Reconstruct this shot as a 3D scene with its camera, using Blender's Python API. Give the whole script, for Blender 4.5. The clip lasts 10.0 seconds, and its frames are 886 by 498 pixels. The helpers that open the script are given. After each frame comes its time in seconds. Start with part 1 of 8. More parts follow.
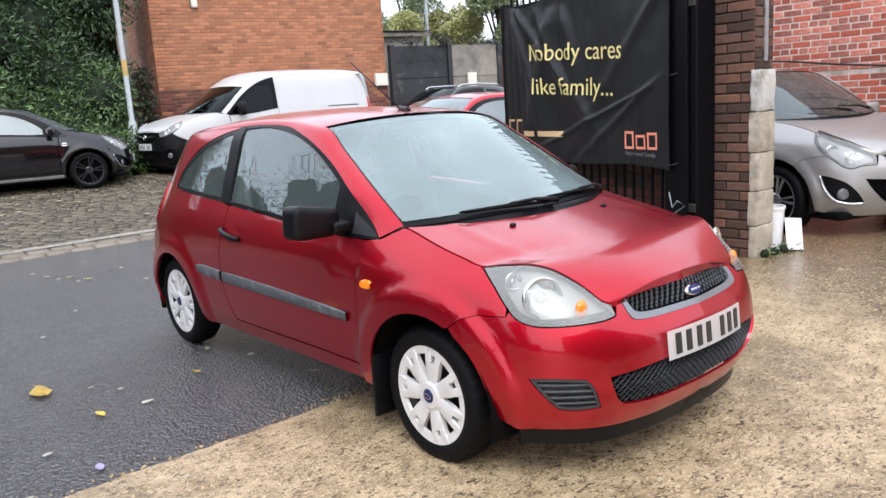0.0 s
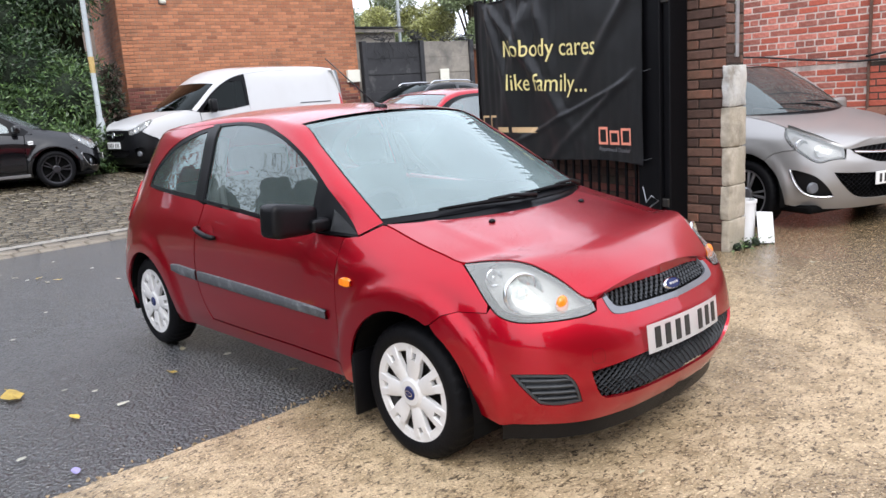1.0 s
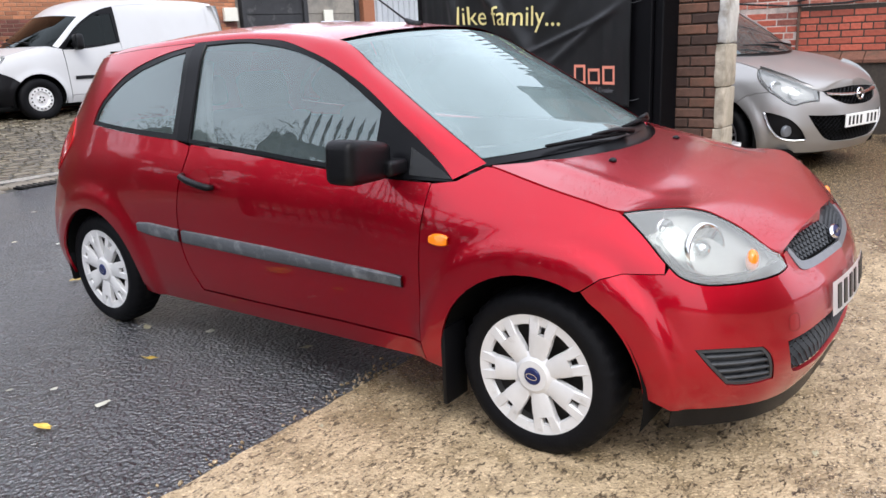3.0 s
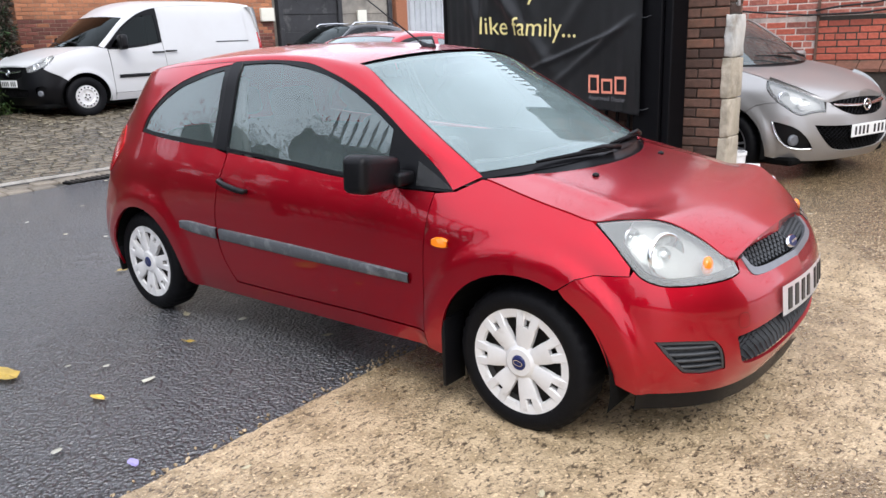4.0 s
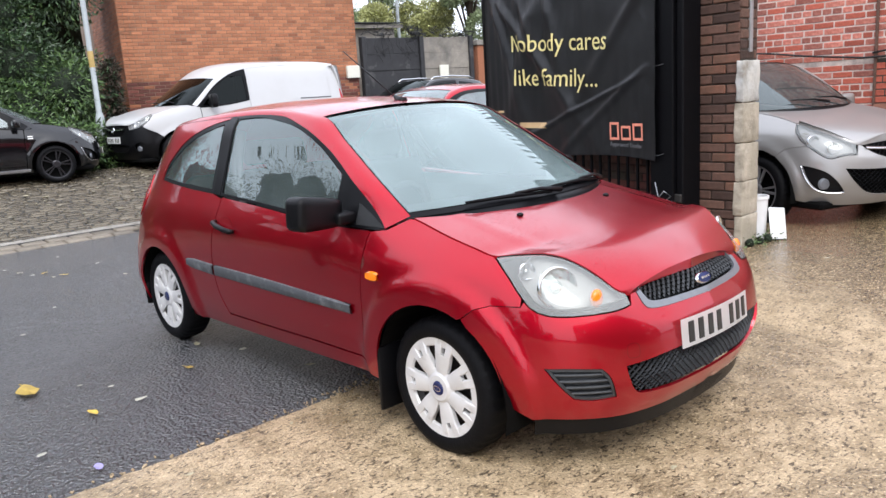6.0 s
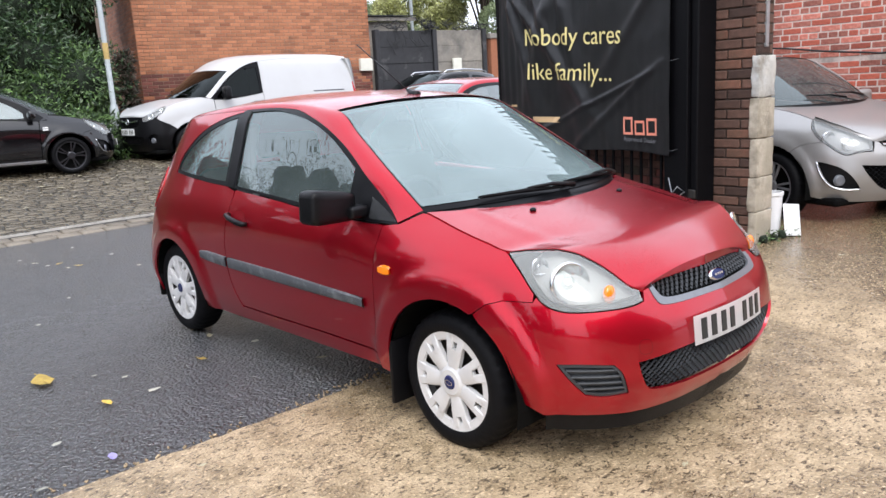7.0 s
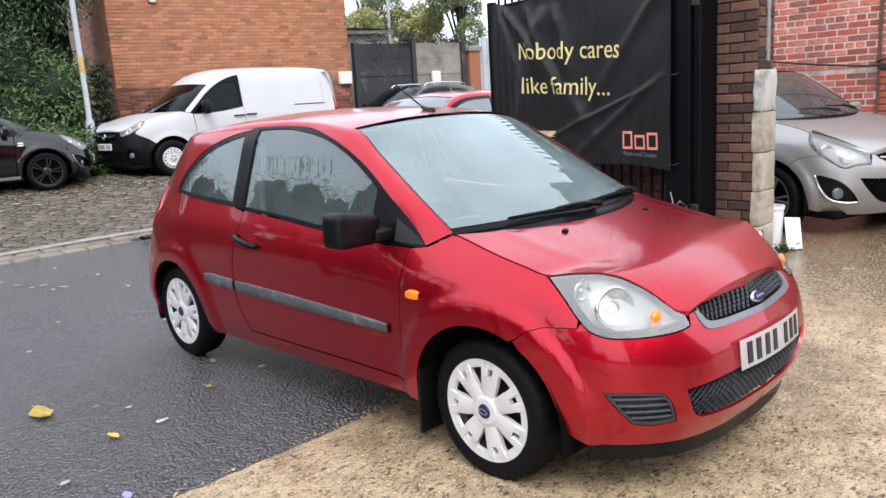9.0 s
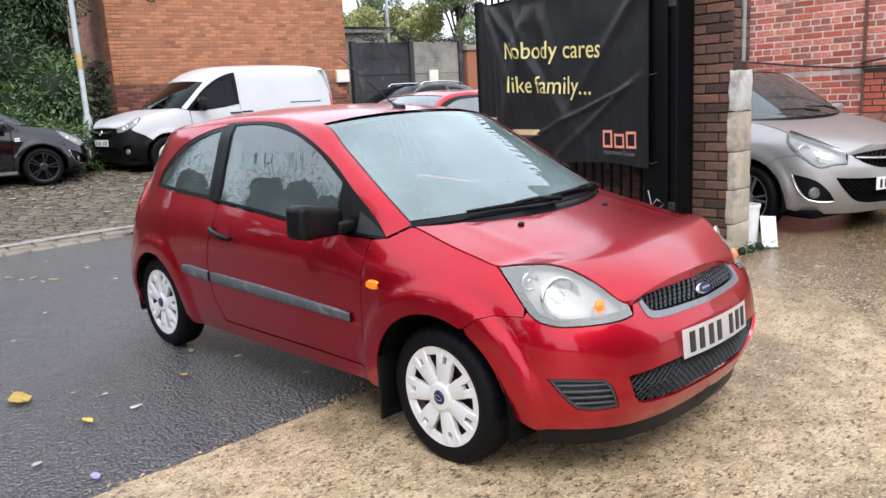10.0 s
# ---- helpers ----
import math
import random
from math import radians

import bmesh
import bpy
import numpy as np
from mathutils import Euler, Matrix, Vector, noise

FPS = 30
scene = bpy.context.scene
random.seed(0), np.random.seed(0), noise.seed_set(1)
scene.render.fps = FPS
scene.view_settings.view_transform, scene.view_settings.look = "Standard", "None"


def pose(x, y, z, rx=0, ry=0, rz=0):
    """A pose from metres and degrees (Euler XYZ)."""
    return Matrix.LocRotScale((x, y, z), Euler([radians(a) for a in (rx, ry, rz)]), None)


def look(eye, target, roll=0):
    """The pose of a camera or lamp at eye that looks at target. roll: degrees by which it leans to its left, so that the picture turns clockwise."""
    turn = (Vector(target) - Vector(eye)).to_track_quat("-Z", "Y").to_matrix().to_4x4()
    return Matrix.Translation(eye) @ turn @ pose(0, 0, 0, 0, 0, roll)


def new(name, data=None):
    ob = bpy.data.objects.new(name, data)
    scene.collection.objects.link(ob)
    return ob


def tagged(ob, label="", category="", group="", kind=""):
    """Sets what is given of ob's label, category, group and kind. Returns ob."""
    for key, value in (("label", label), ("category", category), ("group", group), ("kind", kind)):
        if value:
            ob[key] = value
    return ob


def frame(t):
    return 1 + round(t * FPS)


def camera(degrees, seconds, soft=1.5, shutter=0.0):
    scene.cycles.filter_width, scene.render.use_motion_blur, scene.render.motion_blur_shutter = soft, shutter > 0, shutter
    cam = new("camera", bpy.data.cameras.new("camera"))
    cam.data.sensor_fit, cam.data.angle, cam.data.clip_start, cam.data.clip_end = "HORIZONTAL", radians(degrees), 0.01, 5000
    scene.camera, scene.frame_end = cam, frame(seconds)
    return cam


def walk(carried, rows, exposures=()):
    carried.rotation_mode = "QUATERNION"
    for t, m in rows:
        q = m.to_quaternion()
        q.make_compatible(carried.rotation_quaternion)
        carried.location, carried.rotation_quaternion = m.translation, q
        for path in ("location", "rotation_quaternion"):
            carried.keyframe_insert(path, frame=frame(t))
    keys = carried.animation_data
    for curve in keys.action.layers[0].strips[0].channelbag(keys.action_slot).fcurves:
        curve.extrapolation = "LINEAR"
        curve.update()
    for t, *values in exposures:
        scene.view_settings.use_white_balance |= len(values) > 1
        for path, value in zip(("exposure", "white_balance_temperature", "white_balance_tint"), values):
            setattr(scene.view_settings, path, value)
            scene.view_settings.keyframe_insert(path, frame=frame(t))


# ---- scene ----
cam = camera(60.21, 10.0)
PATH = [
    (0, (-2.611, -2.282, 1.445), (-1.335, -0.788, 1.07), -3.6),
    (0.5, (-2.619, -2.295, 1.444), (-1.33, -0.812, 1.07), -3.7),
    (1, (-2.627, -2.26, 1.446), (-1.301, -0.814, 1.058), -3.8),
    (1.5, (-2.662, -2.027, 1.423), (-1.281, -0.641, 1.008), -3.8),
    (2, (-2.794, -1.714, 1.424), (-1.327, -0.435, 0.963), -3.2),
    (2.5, (-2.8, -1.455, 1.384), (-1.281, -0.252, 0.89), -2.8),
    (3, (-2.766, -1.136, 1.348), (-1.22, 0.017, 0.82), -2.6),
    (3.2, (-2.784, -1.072, 1.365), (-1.243, 0.085, 0.831), -2.7),
    (4.3, (-3.016, -1.603, 1.477), (-1.534, -0.363, 0.959), -2.0),
    (4.5, (-2.978, -1.673, 1.476), (-1.495, -0.425, 0.986), -2.0),
    (5, (-2.779, -1.943, 1.44), (-1.328, -0.634, 1.017), -2.4),
    (5.5, (-2.701, -2.106, 1.443), (-1.311, -0.724, 1.047), -3.3),
    (6, (-2.71, -2.143, 1.436), (-1.374, -0.708, 1.039), -3.6),
    (7.5, (-2.714, -2.134, 1.444), (-1.404, -0.681, 1.03), -3.3),
    (8, (-2.72, -2.077, 1.45), (-1.388, -0.641, 1.046), -3.5),
    (8.5, (-2.762, -1.946, 1.467), (-1.408, -0.527, 1.074), -3.6),
    (9, (-2.8, -1.894, 1.479), (-1.432, -0.488, 1.092), -3.5),
    (9.5, (-2.769, -1.973, 1.473), (-1.398, -0.569, 1.086), -3.3),
    (10, (-2.75, -2.098, 1.458), (-1.387, -0.687, 1.07), -3.1),
]
walk(cam, [(t, look(eye, target, roll)) for t, eye, target, roll in PATH])

# ---- world and light: a bright, wet, overcast day ----
world = bpy.data.worlds.new("overcast_sky")
scene.world = world
world.use_nodes = True
wn, wl = world.node_tree.nodes, world.node_tree.links
sky = wn.new("ShaderNodeTexSky")
sky.sky_type = "NISHITA"
sky.sun_disc = False
sky.sun_elevation, sky.sun_rotation = radians(48), radians(200)
sky.air_density, sky.dust_density, sky.ozone_density = 1.0, 4.0, 1.0
grey = wn.new("ShaderNodeHueSaturation")
grey.inputs["Saturation"].default_value = 0.25
wl.new(sky.outputs[0], grey.inputs["Color"])
cloud = wn.new("ShaderNodeMix")
cloud.data_type = "RGBA"
cloud.inputs["Factor"].default_value = 0.72
cloud.inputs["B"].default_value = (9.2, 9.8, 11.5, 1)
wl.new(grey.outputs[0], cloud.inputs["A"])
wl.new(cloud.outputs["Result"], wn["Background"].inputs["Color"])
wn["Background"].inputs["Strength"].default_value = 0.15

sun = new("sun", bpy.data.lights.new("sun", "SUN"))
sun.data.energy, sun.data.angle, sun.data.color = 1.0, radians(25), (1.0, 0.985, 0.965)
sun.matrix_world = look((-20, -25, 40), (0, 0, 0))


scene.view_settings.exposure = 0.72

# ---- materials ----
def mat(name, color, rough=0.6, metal=0.0, var=0.0, scale=4.0, alt=None, bump=0.0, bump_scale=60.0, grime=0.0, grime_color=(0.05, 0.045, 0.035), grime_scale=1.5, spec=0.5, coat=0.0, piece=0.0, wet=0.0, detail=6.0, bump_depth=0.01):
    """A surface with a fine grain (var, bump), broad stains (grime), an optional second colour, and damp patches (wet)."""
    m = bpy.data.materials.new(name)
    m.use_nodes = True
    n, l = m.node_tree.nodes, m.node_tree.links
    b = n["Principled BSDF"]
    b.inputs["Roughness"].default_value, b.inputs["Metallic"].default_value = rough, metal
    b.inputs["Specular IOR Level"].default_value = spec
    b.inputs["Coat Weight"].default_value, b.inputs["Coat Roughness"].default_value = coat, 0.03
    tex = n.new("ShaderNodeTexCoord")
    base = n.new("ShaderNodeRGB")
    base.outputs[0].default_value = (*color, 1)
    out = base.outputs[0]

    def mix(a, bcol, fac, blend="MIX"):
        x = n.new("ShaderNodeMix")
        x.data_type, x.blend_type = "RGBA", blend
        l.new(a, x.inputs["A"])
        if isinstance(bcol, tuple):
            x.inputs["B"].default_value = (*bcol, 1)
        else:
            l.new(bcol, x.inputs["B"])
        l.new(fac, x.inputs["Factor"])
        return x.outputs["Result"]

    def noise_fac(s, low, high, d=detail, offset=0.0):
        t = n.new("ShaderNodeTexNoise")
        t.inputs["Scale"].default_value, t.inputs["Detail"].default_value, t.inputs["Roughness"].default_value = s, d, 0.62
        mp = n.new("ShaderNodeMapping")
        mp.inputs["Location"].default_value = (offset, offset * 0.7, 0)
        l.new(tex.outputs["Object"], mp.inputs["Vector"])
        l.new(mp.outputs[0], t.inputs["Vector"])
        r = n.new("ShaderNodeMapRange")
        r.inputs["From Min"].default_value, r.inputs["From Max"].default_value = low, high
        l.new(t.outputs["Fac"], r.inputs["Value"])
        return r.outputs[0]

    if alt:
        out = mix(out, alt, noise_fac(scale * 0.35, 0.35, 0.65, offset=3.1))
    if var:
        dark = tuple(c * (1 - var) for c in color)
        out = mix(out, dark, noise_fac(scale, 0.3, 0.75))
    if piece:
        info = n.new("ShaderNodeObjectInfo")
        geo = n.new("ShaderNodeNewGeometry")
        add = n.new("ShaderNodeMath")
        l.new(info.outputs["Random"], add.inputs[0])
        l.new(geo.outputs["Random Per Island"], add.inputs[1])
        frac = n.new("ShaderNodeMath")
        frac.operation = "FRACT"
        l.new(add.outputs[0], frac.inputs[0])
        hsv = n.new("ShaderNodeHueSaturation")
        mr = n.new("ShaderNodeMapRange")
        mr.inputs["To Min"].default_value, mr.inputs["To Max"].default_value = 1 - piece, 1 + piece
        l.new(frac.outputs[0], mr.inputs["Value"])
        l.new(mr.outputs[0], hsv.inputs["Value"])
        l.new(out, hsv.inputs["Color"])
        out = hsv.outputs[0]
    if grime:
        g = noise_fac(grime_scale, 0.62 - 0.25 * grime, 0.78, offset=7.7)
        out = mix(out, grime_color, g)
    l.new(out, b.inputs["Base Color"])
    if wet:
        w = noise_fac(0.45, 0.40, 0.60, d=8, offset=1.3)
        mr = n.new("ShaderNodeMapRange")
        mr.inputs["To Min"].default_value, mr.inputs["To Max"].default_value = rough, rough * (1 - wet)
        l.new(w, mr.inputs["Value"])
        l.new(mr.outputs[0], b.inputs["Roughness"])
    if bump:
        t = n.new("ShaderNodeTexNoise")
        t.inputs["Scale"].default_value, t.inputs["Detail"].default_value = bump_scale, 5
        l.new(tex.outputs["Object"], t.inputs["Vector"])
        bp = n.new("ShaderNodeBump")
        bp.inputs["Strength"].default_value, bp.inputs["Distance"].default_value = min(1.0, bump), bump_depth
        l.new(t.outputs["Fac"], bp.inputs["Height"])
        l.new(bp.outputs[0], b.inputs["Normal"])
    return m


def rough_ground(name, light, mid, dark, stone, broad, rough, sheen, depth, spec, film, speck, coat_ior=1.36, coat_rough=0.16, ripple_by=0.5, soak=None):
    """Weathered paving: broad damp stains, mid blotches, dark flecks and standing grains of about 1/stone metres."""
    m = bpy.data.materials.new(name)
    m.use_nodes = True
    n, l = m.node_tree.nodes, m.node_tree.links
    b = n["Principled BSDF"]
    tex = n.new("ShaderNodeTexCoord")

    def spread(scale, low, high, detail=6.0, warp=0.0, off=0.0, stretch=1.0):
        t = n.new("ShaderNodeTexNoise")
        t.inputs["Scale"].default_value, t.inputs["Detail"].default_value, t.inputs["Roughness"].default_value, t.inputs["Distortion"].default_value = scale, detail, 0.65, warp
        mp = n.new("ShaderNodeMapping")
        mp.inputs["Location"].default_value, mp.inputs["Scale"].default_value = (off, off, 0), (1, stretch, 1)
        l.new(tex.outputs["Object"], mp.inputs["Vector"])
        l.new(mp.outputs[0], t.inputs["Vector"])
        r = n.new("ShaderNodeMapRange")
        r.inputs["From Min"].default_value, r.inputs["From Max"].default_value = low, high
        l.new(t.outputs["Fac"], r.inputs["Value"])
        return r.outputs[0]

    def blend(a, c, fac):
        x = n.new("ShaderNodeMix")
        x.data_type = "RGBA"
        l.new(fac, x.inputs["Factor"])
        for sock, v in (("A", a), ("B", c)):
            if isinstance(v, tuple):
                x.inputs[sock].default_value = (*v, 1)
            else:
                l.new(v, x.inputs[sock])
        return x.outputs["Result"]
    b.inputs["Specular IOR Level"].default_value = spec
    damp = spread(broad, 0.46, 0.60, 9, 0.6, 2.0)
    if soak:
        sep, far_x, edge, most = n.new("ShaderNodeSeparateXYZ"), n.new("ShaderNodeMath"), n.new("ShaderNodeMapRange"), n.new("ShaderNodeMath")
        l.new(tex.outputs["Object"], sep.inputs[0])
        far_x.operation, most.operation = "ADD", "MAXIMUM"
        l.new(sep.outputs["X"], far_x.inputs[0])
        l.new(spread(0.9, 0.25, 0.75, 6, 0.8, 4.0), far_x.inputs[1])
        edge.inputs["From Min"].default_value, edge.inputs["From Max"].default_value = soak
        l.new(far_x.outputs[0], edge.inputs["Value"])
        l.new(edge.outputs[0], most.inputs[0])
        l.new(damp, most.inputs[1])
        damp = most.outputs[0]
    out = blend(light, mid, spread(7.0, 0.40, 0.62, 8, 0.4))
    out = blend(out, tuple(0.45 * c + 0.55 * d for c, d in zip(dark, mid)), damp)
    out = blend(out, dark, spread(34.0, 0.52, 0.62, 5, 0.8, 5.0, 1.7))
    out = blend(out, tuple(min(0.85, speck * c) for c in light), spread(62.0, 0.57, 0.65, 3, 0.0, 9.0))
    l.new(out, b.inputs["Base Color"])
    r = n.new("ShaderNodeMapRange")
    r.inputs["To Min"].default_value, r.inputs["To Max"].default_value = rough, sheen
    l.new(damp, r.inputs["Value"])
    l.new(r.outputs[0], b.inputs["Roughness"])
    water = n.new("ShaderNodeMapRange")
    water.inputs["To Min"].default_value, water.inputs["To Max"].default_value = film * (0.45 if film < 1 else 0.8), film
    l.new(damp, water.inputs["Value"])
    l.new(water.outputs[0], b.inputs["Coat Weight"])
    b.inputs["Coat Roughness"].default_value, b.inputs["Coat IOR"].default_value = coat_rough, coat_ior
    v = n.new("ShaderNodeTexVoronoi")
    v.inputs["Scale"].default_value = stone
    l.new(tex.outputs["Object"], v.inputs["Vector"])
    add = n.new("ShaderNodeMath")
    add.operation = "SUBTRACT"
    l.new(spread(stone * 0.3, 0.2, 0.8, 6), add.inputs[0])
    l.new(v.outputs["Distance"], add.inputs[1])
    bp = n.new("ShaderNodeBump")
    bp.inputs["Strength"].default_value, bp.inputs["Distance"].default_value = 1.0, depth
    l.new(add.outputs[0], bp.inputs["Height"])
    l.new(bp.outputs[0], b.inputs["Normal"])
    ripple = n.new("ShaderNodeBump")
    ripple.inputs["Strength"].default_value, ripple.inputs["Distance"].default_value = ripple_by, depth
    l.new(add.outputs[0], ripple.inputs["Height"])
    l.new(ripple.outputs[0], b.inputs["Coat Normal"])
    return m


M_ASPHALT = rough_ground("wet_asphalt", (0.044, 0.044, 0.048), (0.025, 0.025, 0.028), (0.004, 0.004, 0.004), 58, 0.7, 0.42, 0.28, 0.0150, 0.40, 1.0, 2.6, coat_ior=2.0, coat_rough=0.10, ripple_by=1.0)
M_CONCRETE = rough_ground("wet_concrete", (0.505, 0.380, 0.235), (0.300, 0.218, 0.122), (0.065, 0.042, 0.023), 82, 0.8, 0.50, 0.10, 0.005, 0.5, 0.45, 1.25, soak=(2.1, 3.4))
M_SETT = mat("stone_sett", (0.135, 0.112, 0.078), 0.27, var=0.4, scale=30, bump=0.5, bump_scale=60, piece=0.35, wet=0.5)
M_SETT_JOINT = mat("sett_joint", (0.030, 0.027, 0.021), 0.7, var=0.4, scale=30, bump=0.4)
M_KERB = mat("kerb_stone", (0.22, 0.185, 0.140), 0.45, var=0.4, scale=20, bump=0.4, piece=0.2, grime=0.4)
M_LINE = mat("worn_road_paint", (0.62, 0.58, 0.52), 0.6, var=0.35, scale=25, grime=0.5, grime_color=(0.2, 0.17, 0.13), grime_scale=6)
M_GROUND = mat("earth", (0.07, 0.06, 0.04), 0.9, var=0.5, scale=3, bump=0.6, bump_scale=20)
M_BRICK_ORANGE = mat("orange_brick", (0.43, 0.170, 0.082), 0.8, var=0.3, scale=25, piece=0.22, bump=0.3, grime=0.15)
M_BRICK_DARK = mat("dark_red_brick", (0.175, 0.056, 0.040), 0.8, var=0.35, scale=25, piece=0.3, bump=0.3)
M_BRICK_TAN = mat("tan_orange_brick", (0.36, 0.135, 0.066), 0.8, var=0.35, scale=25, piece=0.25, bump=0.3)
M_BRICK_OLD = mat("old_pink_brick", (0.50, 0.145, 0.100), 0.8, var=0.45, scale=22, alt=(0.56, 0.25, 0.19), piece=0.42, bump=0.5, grime=0.22, grime_color=(0.66, 0.54, 0.47), grime_scale=5)
M_BRICK_RED = mat("red_brick", (0.46, 0.105, 0.062), 0.75, var=0.35, scale=25, piece=0.28, bump=0.3, grime=0.2)
M_BRICK_BROWN = mat("brown_brick", (0.105, 0.053, 0.036), 0.75, var=0.5, scale=18, piece=0.55, bump=0.6, bump_scale=90, grime=0.35, grime_color=(0.05, 0.055, 0.03))
M_BRICK_RUSSET = mat("russet_brick", (0.185, 0.078, 0.048), 0.75, var=0.45, scale=18, piece=0.3, bump=0.5, bump_scale=90, grime=0.35, grime_color=(0.045, 0.045, 0.028), grime_scale=4)
M_MORTAR = mat("mortar", (0.27, 0.19, 0.135), 0.9, var=0.4, scale=30, bump=0.4)
M_MORTAR_PALE = mat("pale_mortar", (0.72, 0.60, 0.53), 0.9, var=0.4, scale=12, bump=0.4, grime=0.3)
M_MORTAR_DARK = mat("dark_mortar", (0.060, 0.048, 0.038), 0.9, var=0.4, scale=30, bump=0.4)
M_STONE = mat("weathered_render", (0.56, 0.49, 0.39), 0.8, var=0.35, scale=14, alt=(0.36, 0.32, 0.24), bump=0.8, bump_scale=35, grime=0.5, grime_color=(0.10, 0.09, 0.06), grime_scale=5)
M_STONE_PALE = mat("whitewashed_stone", (0.64, 0.62, 0.56), 0.7, var=0.3, scale=14, alt=(0.46, 0.47, 0.47), bump=0.8, bump_scale=35, grime=0.35, grime_color=(0.16, 0.13, 0.09), grime_scale=5)
M_BLACK_STEEL = mat("black_painted_steel", (0.004, 0.004, 0.005), 0.4, spec=0.12, var=0.3, scale=30, bump=0.15, bump_scale=120)
M_BANNER = mat("black_vinyl", (0.026, 0.026, 0.028), 0.40, spec=0.8, var=0.3, scale=6)
M_YELLOW = mat("yellow_print", (0.80, 0.68, 0.28), 0.5, var=0.1, scale=20)
M_GOLD = mat("gold_print", (0.62, 0.42, 0.22), 0.5, var=0.1, scale=20)
M_ORANGE_PRINT = mat("orange_print", (0.85, 0.30, 0.20), 0.5, var=0.1, scale=20)
M_GREY_PRINT = mat("grey_print", (0.16, 0.16, 0.17), 0.5, var=0.1, scale=20)
M_FENCE_DARK = mat("dark_painted_concrete", (0.030, 0.030, 0.033), 0.7, var=0.4, scale=6, bump=0.4, grime=0.15, grime_color=(0.22, 0.21, 0.20), grime_scale=1.2)
M_FENCE_PALE = mat("bare_concrete", (0.34, 0.305, 0.255), 0.8, var=0.4, scale=6, alt=(0.20, 0.185, 0.165), bump=0.4, grime=0.4, grime_color=(0.07, 0.065, 0.06), grime_scale=1.6)
M_WHITE_BOARD = mat("white_board", (0.72, 0.70, 0.60), 0.6, var=0.1, scale=6)
M_WHITE_PLASTIC = mat("white_plastic", (0.78, 0.78, 0.78), 0.4, var=0.08, scale=8)
M_GALV = mat("galvanised_steel", (0.50, 0.52, 0.54), 0.45, metal=0.7, var=0.25, scale=12)
M_SHEET = mat("white_profiled_sheet", (0.70, 0.72, 0.74), 0.5, var=0.15, scale=5)
M_PAINTED_POLE = mat("grey_painted_pole", (0.45, 0.49, 0.50), 0.5, var=0.2, scale=8, grime=0.2)
M_POLE_BAND = mat("ochre_band", (0.52, 0.36, 0.13), 0.6, var=0.2, scale=20)
M_LEAF = mat("leaf_green", (0.115, 0.195, 0.060), 0.35, var=0.4, scale=3, piece=0.45)
M_LEAF_DARK = mat("leaf_dark", (0.050, 0.092, 0.038), 0.35, var=0.4, scale=3, piece=0.45)
M_LEAF_PALE = mat("leaf_pale_green", (0.27, 0.33, 0.17), 0.5, var=0.3, scale=3, piece=0.35)
M_LEAF_YELLOW = mat("leaf_yellow_green", (0.42, 0.43, 0.17), 0.5, var=0.4, scale=3, piece=0.45)
M_BARK = mat("bark", (0.07, 0.05, 0.035), 0.9, var=0.4, scale=15, bump=0.8, bump_scale=30)
M_TYRE = mat("tyre_rubber", (0.005, 0.005, 0.006), 0.6, spec=0.12, var=0.3, scale=30, bump=0.2, bump_scale=90)
M_BLACK_PLASTIC = mat("black_plastic", (0.005, 0.005, 0.006), 0.36, spec=0.2, var=0.25, scale=40, bump=0.15, bump_scale=200)
M_BLACK_TRIM = mat("black_window_trim", (0.004, 0.004, 0.005), 0.28, spec=0.13, var=0.2, scale=40)
M_GREY_SCUFF = mat("scuffed_grey_plastic", (0.080, 0.086, 0.094), 0.45, var=0.3, scale=25, bump=0.2, bump_scale=200, grime=0.35, grime_color=(0.24, 0.25, 0.26), grime_scale=11)
M_GREY_PLASTIC = mat("grey_plastic", (0.050, 0.053, 0.058), 0.45, spec=0.35, var=0.3, scale=25, bump=0.2, bump_scale=200)
# black for arch liners and undersides, and for painted shade in openings
M_LINER_SHADE = mat("liner_and_shade_black", (0.003, 0.003, 0.003), 0.9, spec=0.1)
M_INTERIOR = mat("dark_fabric", (0.03, 0.032, 0.036), 0.9, var=0.3, scale=30, bump=0.2)
M_HUBCAP = mat("silver_plastic", (0.70, 0.69, 0.68), 0.35, metal=0.15, var=0.12, scale=12, grime=0.12, grime_color=(0.35, 0.32, 0.28), grime_scale=9)
M_STEEL_DARK = mat("dark_steel", (0.06, 0.055, 0.05), 0.5, metal=0.6, var=0.4, scale=20)
M_CHROME = mat("chrome", (0.75, 0.76, 0.78), 0.12, metal=1.0)
M_ALLOY_BLACK = mat("gunmetal_alloy", (0.045, 0.045, 0.05), 0.3, metal=0.6)
M_ALLOY = mat("silver_alloy", (0.5, 0.5, 0.52), 0.3, metal=0.8)
M_AMBER = mat("amber_plastic", (0.90, 0.22, 0.01), 0.2, coat=0.5)
M_RED_LAMP = mat("red_lamp", (0.45, 0.01, 0.015), 0.15, coat=0.5)
M_PLATE = mat("white_plate", (0.82, 0.82, 0.80), 0.35, var=0.05, scale=10)
M_PLATE_BLACK = mat("plate_black", (0.012, 0.012, 0.012), 0.4)
M_BADGE_BLUE = mat("badge_blue", (0.010, 0.018, 0.085), 0.35, spec=0.3)


